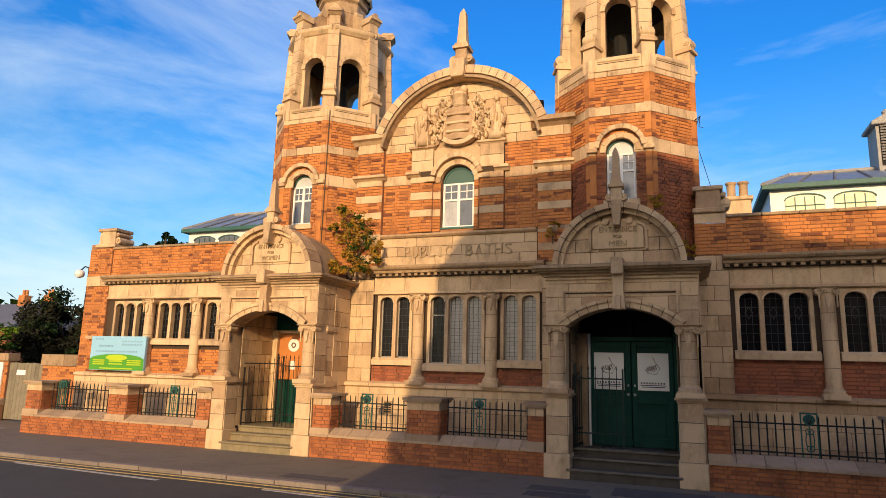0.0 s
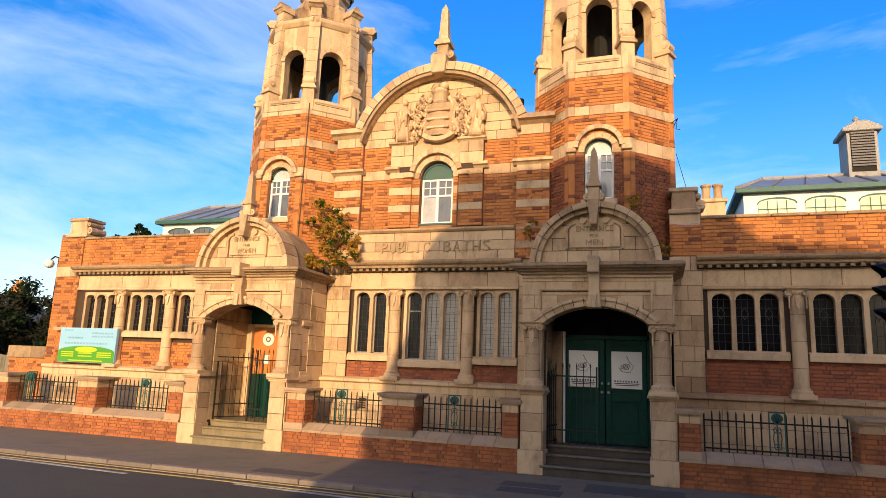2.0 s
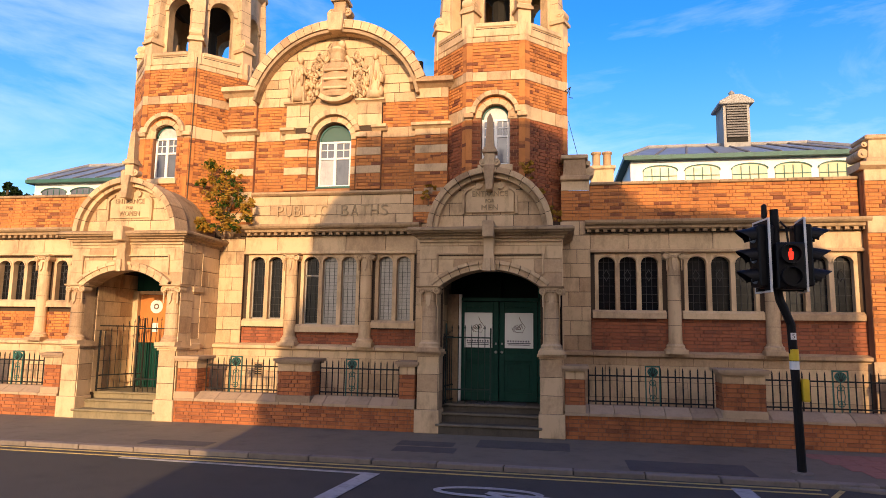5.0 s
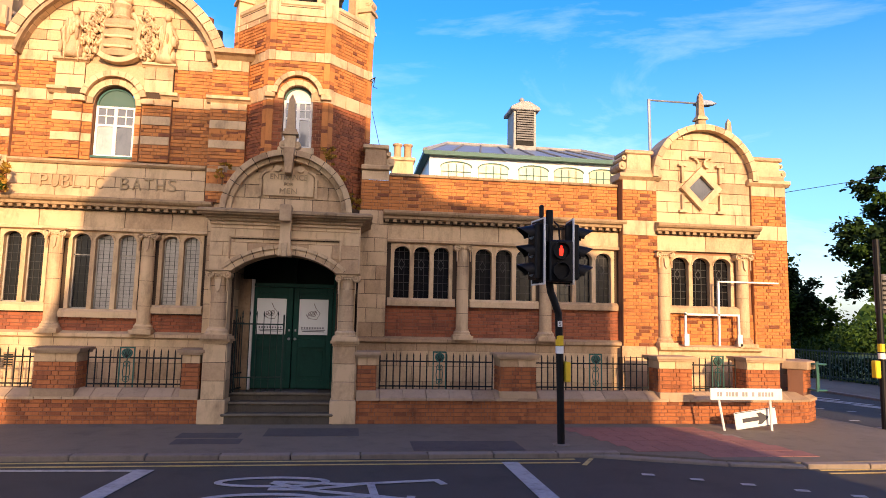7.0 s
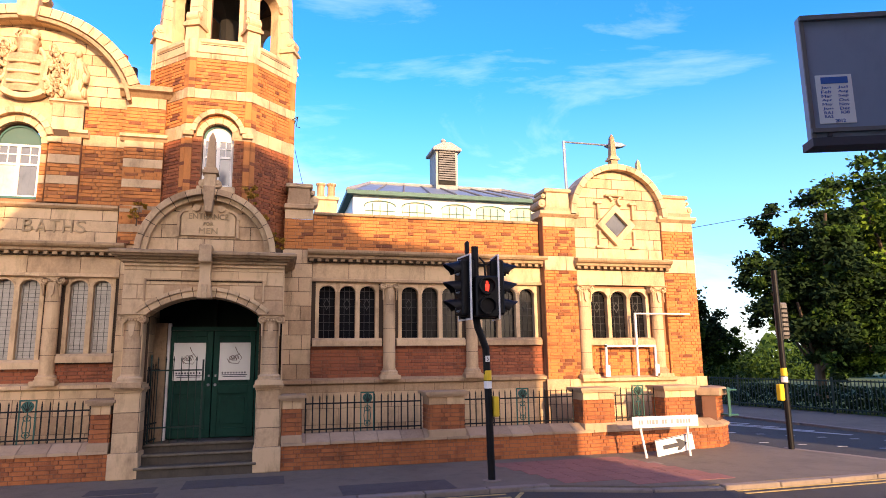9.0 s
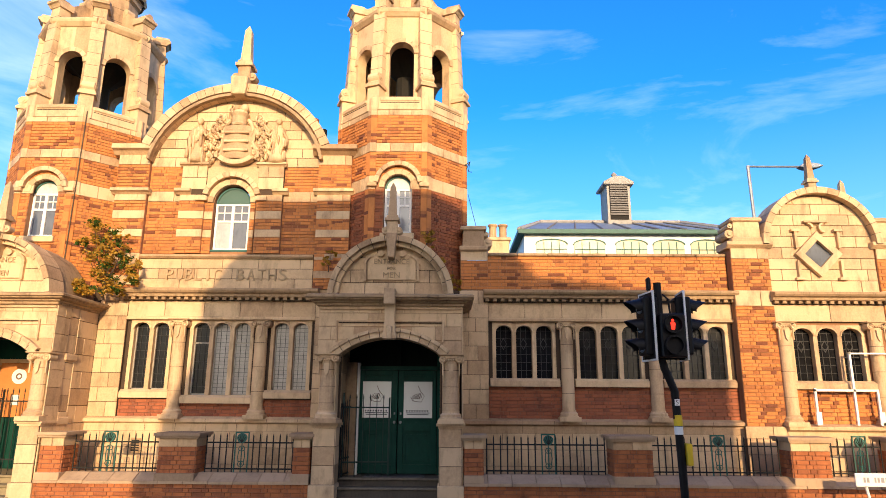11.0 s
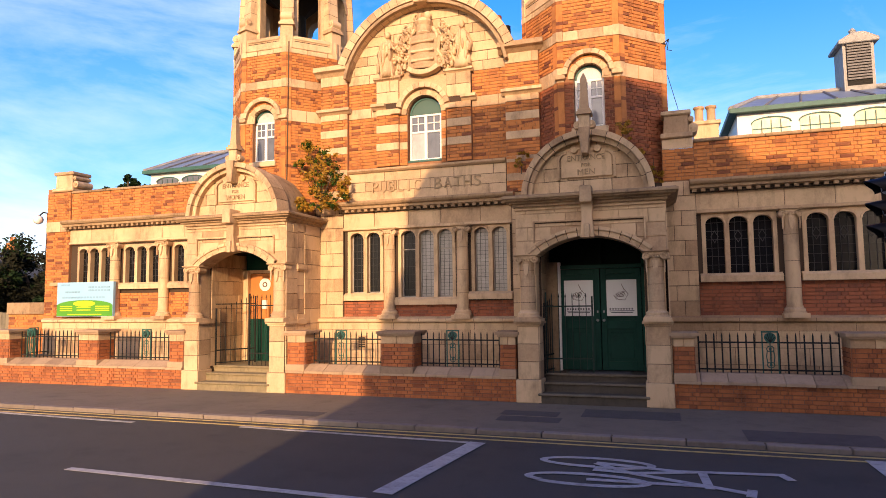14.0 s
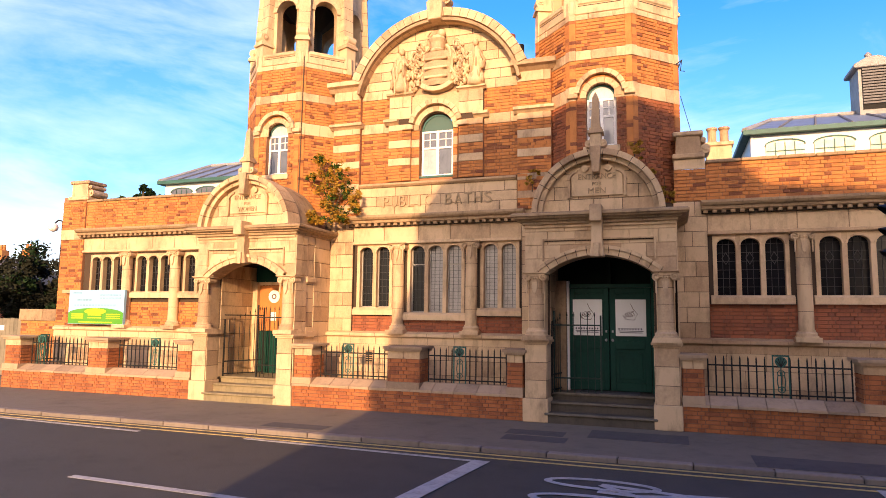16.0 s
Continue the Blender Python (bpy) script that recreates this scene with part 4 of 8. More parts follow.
add_ring(bm, GX, GZ, R0 - 0.038, R0 + 0.05, 20.5, 159.5, YW - 0.128, YW + 0.02, 40)
part("arch_joints", bm, JOINT, gable)
# coat of arms, plainly modelled
relief = part("relief", prism([(-4.60 + a * 0.40, 6.74 + b * 0.78) for a, b in ((-0.55, 0.05), (0, -0.08), (0.55, 0.05), (0.98, 0.1), (0.85, 0.5), (1.0, 0.92), (0.4, 1.0), (0, 0.94), (-0.4, 1.0), (-1.0, 0.92), (-0.85, 0.5), (-0.98, 0.1))], YW - 0.09, YW + 0.03, 0.015), STONE, gable, "carved stone coat of arms with supporters")


def lump(bm, x, y, z, sx, sy, sz, seg=10):
    bmesh.ops.create_uvsphere(bm, u_segments=seg, v_segments=7, radius=1.0, matrix=Matrix.Translation((x, y, z)) @ Matrix.Diagonal((sx, sy, sz, 1)))


rr = random.Random(11)
# a bulging shield, crossed by bands, under a crowned crest
nx, nz = 12, 9
verts = [(-4.60 + 0.33 * u * (1.0 - 0.10 * w), YW - 0.10 - 0.10 * math.cos(u * 1.45) - 0.012 * (1 if j % 3 == 1 else 0), 6.80 + 0.70 * w - 0.05 * (1 - u * u) * (1 - w))
         for j in range(nz) for w in (j / (nz - 1),) for u in [2 * i / (nx - 1) - 1 for i in range(nx)]]
faces = [(j * nx + i, j * nx + i + 1, (j + 1) * nx + i + 1, (j + 1) * nx + i) for j in range(nz - 1) for i in range(nx - 1)]
part("shield", mesh_of("shield", verts, faces), STONE, relief)
for k in range(3):
    part("charge", box(-4.60 - 0.26, -4.60 + 0.26, YW - 0.225, YW - 0.13, 6.90 + 0.20 * k, 6.955 + 0.20 * k, 0.012), STONE, relief)
bm = bmesh.new()
add_ring(bm, -4.60, 7.22, 0.50, 0.60, 232, 308, YW - 0.19, YW, 10)
part("motto_scroll", bm, STONE, relief)
part("crown", lathe([(0.15, 0), (0.17, 0.04), (0.15, 0.07), (0.17, 0.20), (0.21, 0.27), (0.16, 0.27), (0.13, 0.24)], 14, (-4.60, YW - 0.07, 7.50)), STONE, relief)
bm = bmesh.new()
lump(bm, -4.60, YW - 0.08, 7.82, 0.17, 0.11, 0.09)
lump(bm, -4.50, YW - 0.10, 7.92, 0.09, 0.09, 0.10)
lump(bm, -4.68, YW - 0.08, 7.90, 0.06, 0.07, 0.11)
tube([(-4.74, YW - 0.08, 7.80), (-4.82, YW - 0.08, 7.90), (-4.76, YW - 0.08, 8.0)], 0.025, 6, bm)
part("crest", bm, STONE, relief, smooth=True)
for side in (-1, 1):           # curling leaves that fall from the crown on both sides of the shield
    bm = bmesh.new()
    for k in range(20):
        z, size, w = 7.70 - 0.95 * rr.random(), 0.05 + 0.06 * rr.random(), 0.018 + 0.016 * rr.random()
        xs, lean = -4.60 + side * (0.22 + 0.26 * rr.random() + 0.12 * min(1.0, (7.7 - z) / 0.4)), rr.uniform(-1.2, 1.2)
        tube([(xs + side * size * (1 - 0.10 * q) * math.cos(lean + 0.75 * q), YW - 0.05 - 0.010 * q, z + size * 1.5 * (1 - 0.10 * q) * math.sin(lean + 0.75 * q)) for q in range(8)], w, 6, bm)
    tube([(-4.60 + side * (0.20 + 0.22 * t + 0.05 * math.sin(9 * t)), YW - 0.08, 7.66 - 0.86 * t) for t in [q / 9 for q in range(10)]], 0.045, 7, bm)
    part("mantling", bm, STONE, relief)["kind"] = "stuff"
for s in (-1, 1):        # two plain upright supporters in folded drapery
    bm = bmesh.new()
    fx = -4.60 + s * 0.86
    lathe([(0.19, 0.0), (0.19, 0.12), (0.14, 0.34), (0.115, 0.54), (0.145, 0.68), (0.14, 0.76), (0.05, 0.84), (0.04, 0.90)], 11, (fx, YW - 0.01, 6.69), bm)
    lump(bm, fx - s * 0.01, YW - 0.05, 7.64, 0.065, 0.07, 0.085)
    for k in range(22):
        t = rr.random()
        lump(bm, fx + s * (rr.random() - 0.46) * 0.40 * (1.1 - 0.5 * t), YW - 0.10 - 0.06 * rr.random(), 6.74 + 0.66 * t, 0.018 + 0.022 * rr.random(), 0.05, 0.07 + 0.10 * rr.random(), 7)
    tube([(fx - s * 0.08, YW - 0.08, 7.42), (fx - s * 0.18, YW - 0.10, 7.28), (fx - s * 0.27, YW - 0.08, 7.36)], 0.032, 6, bm)
    tube([(fx + s * 0.09, YW - 0.08, 7.42), (fx + s * 0.20, YW - 0.10, 7.22), (fx + s * 0.17, YW - 0.08, 7.02)], 0.032, 6, bm)
    part("supporter", bm, STONE, relief, smooth=True)
    bm = bmesh.new()
    for k in range(46):
        a, q = rr.random() * 6.28, rr.random() ** 0.5
        lump(bm, -4.60 + s * (0.56 + 0.16 * q * math.cos(a)), YW - 0.02 - 0.04 * rr.random(), 7.12 + 0.42 * q * math.sin(a), 0.018 + 0.03 * rr.random(), 0.04 + 0.03 * rr.random(), 0.03 + 0.05 * rr.random(), 7)
    part("foliage", bm, STONE, relief)["kind"] = "stuff"


def obelisk(x, y, z, h, w, parent, scrolls=True):
    ob = part("finial", box(x - w * 0.62, x + w * 0.62, y - w * 0.62, y + w * 0.62, z, z + h * 0.26, 0.012), STONE, parent, "tapering stone obelisk finial")
    bm = bmesh.new()
    add_box(bm, x - w * 0.85, x + w * 0.85, y - w * 0.85, y + w * 0.85, z + h * 0.26, z + h * 0.31)
    add_box(bm, x - w * 0.68, x + w * 0.68, y - w * 0.68, y + w * 0.68, z + h * 0.31, z + h * 0.36)
    part("moulding", bm, STONE, ob)
    part("shaft", lathe([(w * 0.72, 0), (w * 0.46, h * 0.54), (0.01, h * 0.64)], 4, (x, y, z + h * 0.36), flat=True), STONE, ob)
    if scrolls:
        for s in (-1, 1):
            bm = lathe([(w * 0.42, -w * 0.5), (w * 0.42, w * 0.5), (w * 0.3, w * 0.5), (w * 0.28, w * 0.46), (w * 0.16, w * 0.46), (w * 0.14, w * 0.56), (w * 0.05, w * 0.58)], 16)
            add_prism(bm, [(-w * 0.40, 0), (w * 0.1 * s - w * 0.2, 0), (-w * 0.30 * s, w * 0.8), (-w * 0.42 * s, w * 0.8)], -w * 0.35, w * 0.35, Matrix.Rotation(-math.pi / 2, 4, "X"))
            bmesh.ops.transform(bm, matrix=Matrix.Translation((x + s * w * 0.80, y, z + h * 0.09)) @ Matrix.Rotation(math.pi / 2, 4, "X"), verts=bm.verts)
            part("scroll", bm, STONE, ob)
    return ob


part("keystone", prism([(-4.60 - 0.15, 8.16), (-4.60 + 0.15, 8.16), (-4.60 + 0.19, 8.58), (-4.60 - 0.19, 8.58)], YW - 0.34, YW + 0.2, 0.015), STONE, gable)
obelisk(-4.56, YW - 0.05, 8.52, 1.42, 0.22, gable)
part("chimney_pot", lathe([(0.11, 0), (0.12, 0.4), (0.14, 0.42), (0.14, 0.5)], 12, (-3.30, 2.6, 7.75)), BRICK_RED, gable)
part("chimney_pot", lathe([(0.10, 0), (0.09, 0.34)], 10, (-3.05, 2.6, 7.65)), BLACK, gable)


def sash(x0, x1, z0, zs, y, parent, glass, fan, m=None):
    """A white casement under a round fanlight."""
    c, r = (x0 + x1) / 2, (x1 - x0) / 2
    bm = bmesh.new()
    w = 0.045
    for a, b in ((x0, x0 + w), (x1 - w, x1), (c - w * 0.7, c + w * 0.7)):
        add_box(bm, a, b, y, y + 0.06, z0, zs, m)
    for z in (z0, zs - w, z0 + (zs - z0) * 0.60):
        add_box(bm, x0 + 0.004, x1 - 0.004, y + 0.004, y + 0.056, z + 0.003, z + w, m)
    zq = z0 + (zs - z0) * 0.80
    add_box(bm, x0 + 0.006, x1 - 0.006, y + 0.012, y + 0.05, zq, zq + 0.02, m)
    for q in ((x0 + c) / 2, (x1 + c) / 2):
        add_box(bm, q - 0.01, q + 0.01, y + 0.016, y + 0.046, z0 + (zs - z0) * 0.61, zs - 0.01, m)
    win = part("window", bm, WHITE, parent, "white painted casement under a round fanlight")
    zm = z0 + (zs - z0) * 0.62
    for a, b, mat in ((x0, c, glass[0]), (c, x1, glass[1])):
        part("pane", box(a, b, y + 0.025, y + 0.035, z0, zm, 0, m), mat, win)
        part("pane", box(a, b, y + 0.025, y + 0.035, zm, zs, 0, m), GREY_GLASS, win)
    part("fanlight", prism([(x0, zs)] + arc(c, zs, r, 180, 0, 12), y + 0.02, y + 0.042, 0, m), fan, win, "green painted fanlight" if fan is GREEN_GLASS else "frosted fanlight")
    bm = bmesh.new()
    add_ring(bm, c, zs, r - 0.035, r, 0, 180, y, y + 0.06, 12, m)
    part("frame", bm, GREEN_TRIM, win)
    part("sill", box(x0 - 0.02, x1 + 0.02, y - 0.09, y + 0.05, z0 - 0.04, z0, 0, m), GREEN_TRIM, win)
    return win


# reflected sky put into the pane colour as uneven grey
GREY_GLASS = material("painted_sky_grey_glass", (0.12, 0.135, 0.16), (0.05, 0.057, 0.07), rough=0.14, grain=2.6, stain=3, spread=0.7, dirt=0.3, bump=0.02, spec=0.9)
CURTAIN = material("white_curtain_behind_glass", (0.46, 0.46, 0.45), (0.30, 0.31, 0.32), rough=0.2, grain=3.2, stain=2.2, spread=0.7, dirt=0.4, bump=0.02, spec=0.7)
sash(WX0 + 0.02, WX1 - 0.02, WZ0 + 0.03, WZS, YW + 0.10, gable, (CURTAIN, GREY_GLASS), GREEN_GLASS)

for i in range(11):
    bm = bmesh.new()
    add_ring(bm, WC, WZS + 0.0, wr + 0.01, wr + 0.12, 180 * i / 11 + 0.4, 180 * (i + 1) / 11 - 0.4, YW - 0.04, YW + 0.06, 2)
    part("arch_stone", bm, STONE, gable)
    bm = bmesh.new()
    add_ring(bm, WC, WZS + 0.04, wr + 0.12, wr + 0.23, 12 + 156 * i / 11 + 0.4, 12 + 156 * (i + 1) / 11 - 0.4, YW - 0.13, YW + 0.06, 2)
    part("hood_stone", bm, STONE, gable)
for s in (-1, 1):
    xx = WC + s * (wr + 0.24)
    part("hood_stop", box(xx - 0.12, xx + 0.12, YW - 0.13, YW, WZS + 0.02, WZS + 0.12, 0.01), STONE, gable)
for x0, x1 in ((WX0 - 0.19, WX0), (WX1, WX1 + 0.11)):
    striped(x0, x1, YW + 0.0, 4.72, WZS)


# ---- towers ----
TY, SIDE = 2.40, 1.16
AP = SIDE * (1 + math.sqrt(2)) / 2
RAD = SIDE / (2 * math.sin(math.pi / 8))


def tower(cx):
    hs = SIDE / 2
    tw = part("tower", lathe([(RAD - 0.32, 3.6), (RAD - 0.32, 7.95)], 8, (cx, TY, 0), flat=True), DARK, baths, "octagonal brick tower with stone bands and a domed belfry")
    bands = [(5.99, 6.27), (6.80, 7.00), (7.62, 7.74)]
    for k in range(8):
        m = Matrix.Translation((cx, TY, 0)) @ Matrix.Rotation(k * math.pi / 4, 4, "Z") @ Matrix.Translation((0, -AP, 0))
        bm = bmesh.new()
        wx, w0, ws = 0.285, 5.06, 6.03
        if k == 0:
            lft = [(-hs, 3.6), (0, 3.6), (0, w0), (-wx, w0), (-wx, ws)] + arc(0, ws, wx, 180, 90, 8) + [(0, 7.74), (-hs, 7.74)]
            add_prism(bm, lft, 0, 0.3, m)
            add_prism(bm, [(-x, z) for x, z in lft[::-1]], 0, 0.3, m)
        else:
            add_box(bm, -hs, hs, 0, 0.3, 3.6, 7.74, m)
        face = part("tower_wall", bm, MORTAR, tw)
        if k in (3, 4, 5):
            continue
        z = 3.98
        hole = (lambda x, z: x * x + (z - ws) ** 2 > (wx + 0.12) ** 2 or z < ws) if k == 0 else None
        gap = [(-wx - 0.004, wx + 0.004, w0 - 0.05, ws)] if k == 0 else []
        for a, b in bands + [(7.74, 7.74)]:
            if a > z:
                # right tower below its band: the shadow there is also in the brick colour
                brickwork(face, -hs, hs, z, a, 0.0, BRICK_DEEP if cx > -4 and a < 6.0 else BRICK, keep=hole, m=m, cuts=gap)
            if b > a:
                ashlar(face, -hs, hs, a, b, 0.0, long=0.42, course=b - a, proud=0.018, m=m, keep=hole, cuts=gap)
            z = b
        if k == 0:
            w = sash(-wx + 0.01, wx - 0.01, w0 + 0.02, ws, 0.10, face, (GREY_GLASS, GREY_GLASS), FROSTED, m=m)
            for i in range(7):
                bm = bmesh.new()
                add_ring(bm, 0, ws, wx + 0.0, wx + 0.11, 180 * i / 7 + 0.6, 180 * (i + 1) / 7 - 0.6, -0.03, 0.06, 2, m)
                part("arch_stone", bm, STONE, face)
            for i in range(9):
                bm = bmesh.new()
                add_ring(bm, 0, ws + 0.05, wx + 0.12, wx + 0.21, 5 + 170 * i / 9 + 0.5, 5 + 170 * (i + 1) / 9 - 0.5, -0.11, 0.02, 2, m)
                part("hood_stone", bm, STONE, face)
            for s in (-1, 1):
                part("hood_stop", box(s * (wx + 0.25) - 0.10, s * (wx + 0.25) + 0.10, -0.10, 0.02, ws + 0.0, ws + 0.09, 0.01, m), STONE, face)
            part("sill", box(-wx - 0.06, wx + 0.06, -0.06, 0.1, w0 - 0.12, w0, 0.01, m), STONE, face)
    # corner strips, parapet and belfry
    for k in range(8):
        a = math.pi / 8 + k * math.pi / 4
        m = Matrix.Translation((cx, TY, 0)) @ Matrix.Rotation(a, 4, "Z") @ Matrix.Translation((0, -RAD, 0))
        if k not in (3, 4):
            strip = part("corner_strip", prism_plan([(-0.11, 0.032), (0, -0.015), (0.11, 0.032), (0.11, 0.12), (-0.11, 0.12)], 3.98, 7.62, m), MORTAR, tw)
            rows = []
            for i in range(52):
                z0 = 3.985 + i * 0.070
                rows.append(z0)
            verts, faces = [], []
            for z0 in rows:
                if any(p - 0.03 < z0 < q - 0.02 for p, q in bands):
                    continue
                for s in (-1, 1):
                    p = [(0.003 * s, -0.030), (0.112 * s, 0.016), (0.112 * s, 0.10), (0.003 * s, 0.06)]
                    i = len(verts)
                    verts += [(x, y, z0) for x, y in p] + [(x, y, z0 + 0.070) for x, y in p]
                    faces += [(i, i + 1, i + 5, i + 4), (i + 1, i + 2, i + 6, i + 5), (i + 3, i, i + 4, i + 7), (i + 4, i + 5, i + 6, i + 7), (i + 3, i + 2, i + 1, i)]
            me = mesh_of("bricks", verts, faces)
            me.transform(m)
            part("bricks", me, BRICK, strip)["kind"] = "stuff"
            for p, q in bands:
                part("band_stone", prism_plan([(-0.112, 0.010), (0, -0.037), (0.112, 0.010), (0.112, 0.12), (-0.112, 0.12)], p, q, m), STONE, strip)
        # belfry pier with its scrolled foot and crested cap
        body = bmesh.new()
        add_moulding(body, [(0.0, 7.74), (0.0, 8.42), (0.10, 8.62), (0.20, 10.58), (0.46, 10.58), (0.46, 7.74)], -0.135, 0.135, m)
        pier = part("pier", body, STONE, tw)
        bm = bmesh.new()
        add_box(bm, -0.175, 0.175, -0.05, 0.40, 8.28, 8.34, m)
        add_box(bm, -0.15, 0.15, -0.03, 0.40, 8.34, 8.38, m)
        part("foot_moulding", bm, STONE, pier)
        bm = bmesh.new()
        for r, w in ((0.11, 0.24), (0.07, 0.30), (0.03, 0.33)):
            bmesh.ops.create_cone(bm, segments=16, radius1=r, radius2=r, depth=w, cap_ends=True, matrix=m @ Matrix.Translation((0, 0.07, 8.50)) @ Matrix.Rotation(math.pi / 2, 4, "Y"))
        part("scroll", bm, STONE, pier)
        bm = bmesh.new()
        add_moulding(bm, [(0.18, 10.54), (0.13, 10.60), (0.09, 10.62), (0.09, 10.68), (0.19, 10.70), (0.50, 10.70), (0.50, 10.54)], -0.175, 0.175, m)
        add_prism(bm, [(-0.13, 10.70), (0.13, 10.70), (0.13, 10.74)] + arc(0, 10.75, 0.085, 0, 180, 8) + [(-0.13, 10.74)], 0.14, 0.44, m)
        part("cap", bm, STONE, pier)
        for z0 in (8.75, 9.05, 9.36, 9.68, 10.0, 10.30):
            part("pier_joint", box(-0.137, 0.137, 0.097 + 0.10 * (z0 - 8.62) / 1.96, 0.40, z0, z0 + 0.007, 0, m), JOINT, pier)
        bm = bmesh.new()
        add_moulding(bm, [(0.42, 10.10), (0.42, 10.68), (0.80, 10.98), (0.95, 10.98), (0.95, 10.10)], -0.09, 0.09, m)
        bmesh.ops.create_cone(bm, segments=12, radius1=0.09, radius2=0.09, depth=0.2, cap_ends=True, matrix=m @ Matrix.Translation((0, 0.86, 11.02)) @ Matrix.Rotation(math.pi / 2, 4, "Y"))
        part("buttress", bm, STONE, pier)
    inset = 0.21
    for k in range(8):
        m = Matrix.Translation((cx, TY, 0)) @ Matrix.Rotation(k * math.pi / 4, 4, "Z") @ Matrix.Translation((0, -AP, 0))
        par = part("parapet", box(-hs - 0.005, hs + 0.005, -0.03, 0.26, 7.74, 8.02, 0.008, m), STONE, tw)
        part("parapet_roll", box(-hs + 0.16, hs - 0.16, -0.055, 0.2, 7.93, 8.03, 0.02, m), STONE, par)
        part("parapet_groove", box(-hs + 0.17, hs - 0.17, -0.034, 0.1, 7.895, 7.91, 0, m), JOINT, par)
        r, zs = 0.265, 9.18
        hw = hs - inset * math.tan(math.pi / 8)
        lft = [(-hw, 8.02), (-r, 8.02), (-r, zs)] + arc(0, zs, r, 180, 90, 8) + [(0, 10.26), (-hw, 10.26)]
        bm = bmesh.new()
        add_prism(bm, lft, inset, inset + 0.22, m)
        add_prism(bm, [(-x, z) for x, z in lft[::-1]], inset, inset + 0.22, m)
        fw = part("belfry_wall", bm, STONE, tw)
        for i in range(7):
            bm = bmesh.new()
            add_ring(bm, 0, zs, r + 0.0, r + 0.10, 180 * i / 7 + 0.7, 180 * (i + 1) / 7 - 0.7, inset - 0.035, inset + 0.02, 2, m)
            part("arch_stone", bm, STONE, fw)
        bm = bmesh.new()
        add_moulding(bm, [(inset + 0.02, 10.06), (inset - 0.03, 10.08), (inset - 0.10, 10.16), (inset - 0.12, 10.22), (inset - 0.06, 10.28), (inset + 0.2, 10.30)], -hw, hw, m)
        part("belfry_cornice", bm, STONE, tw)
    # floor, vault and core are coloured dark to hold the belfry's shade
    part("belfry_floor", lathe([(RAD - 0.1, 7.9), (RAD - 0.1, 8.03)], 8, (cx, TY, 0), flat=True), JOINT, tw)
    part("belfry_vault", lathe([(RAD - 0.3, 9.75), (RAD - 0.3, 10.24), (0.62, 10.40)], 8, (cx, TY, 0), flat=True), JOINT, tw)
    part("belfry_core", lathe([(0.30, 8.0), (0.22, 8.25), (0.22, 9.15), (0.85, 9.76)], 10, (cx, TY, 0)), DARK, tw, "near-black core painting the shade inside the belfry")
    drum = part("drum", lathe([(0.62, 10.1), (0.60, 10.5), (0.60, 11.42), (0.66, 11.46), (0.66, 11.58), (0.70, 11.62)], 8, (cx, TY, 0), flat=True), STONE, tw)
    for z0 in (10.75, 11.1, 11.40):
        part("drum_joint", lathe([(0.604, z0), (0.604, z0 + 0.007)], 8, (cx, TY, 0), flat=True), JOINT, drum)
    dome = [(0.71, 11.62), (0.75, 11.68), (0.74, 11.76), (0.68, 11.88), (0.59, 12.00), (0.48, 12.09), (0.34, 12.15), (0.16, 12.18)]
    n = 16
    for i in range(n):
        verts, faces = [], []
        for r, z in dome:
            for t, swell in ((0.02, 0.985), (0.25, 1.02), (0.5, 1.035), (0.75, 1.02), (0.98, 0.985)):
                a = 2 * math.pi * (i + t) / n
                verts.append((cx + r * swell * math.cos(a), TY + r * swell * math.sin(a), z))
        for j in range(len(dome) - 1):
            for q in range(4):
                b = 5 * j + q
                faces.append((b, b + 1, b + 6, b + 5))
        part("dome_rib", mesh_of("dome_rib", verts, faces), STONE, drum)
    part("dome_core", lathe([(r * 0.97, z - 0.004) for r, z in dome], 24, (cx, TY, 0)), JOINT, drum)
    part("crown", lathe([(0.14, 12.14), (0.09, 12.24), (0.17, 12.34), (0.22, 12.46), (0.20, 12.56), (0.10, 12.62), (0.05, 12.76)], 12, (cx, TY, 0)), STONE, drum, smooth=True)
    bm = lathe([(0.05, 12.70), (0.03, 13.0), (0.045, 13.02), (0.02, 13.06), (0.022, 13.52), (0.08, 13.58), (0.05, 13.64), (0.09, 13.68), (0.06, 13.74)], 10, (cx, TY, 0))
    part("spike", bm, IRON, drum, "dark iron spike")
    return tw


def prism_plan(pts, z0, z1, m=None):
    """A plan polygon in x and y, raised from z0 to z1."""
    bm = bmesh.new()
    a = [bm.verts.new((x, y, z0)) for x, y in pts]
    b = [bm.verts.new((x, y, z1)) for x, y in pts]
    bm.faces.new(a[::-1])
    bm.faces.new(b)
    for i in range(len(pts)):
        j = (i + 1) % len(pts)
        bm.faces.new((a[i], a[j], b[j], b[i]))
    if m is not None:
        bmesh.ops.transform(bm, matrix=m, verts=bm.verts[:])
    return bm


FROSTED = material("frosted_fanlight_glass", (0.55, 0.56, 0.54), (0.40, 0.42, 0.42), rough=0.4, grain=12, stain=5, bump=0.05)
lower = tower(L_IN)
lower.scale.z, lower.location.z = 0.97, 0.054
tower(R_IN)
part("downpipe", tube([(L_IN + 0.64, YT + 0.0, 7.7), (L_IN + 0.62, YT - 0.02, 4.2)], 0.011, 6), BARK, baths, "thin rusty brown downpipe")
br = part("bracket", tube([(R_IN + 1.38, 1.75, 6.80), (R_IN + 1.50, 1.7, 6.86)], 0.010, 5), IRON, baths, "small iron wire bracket")
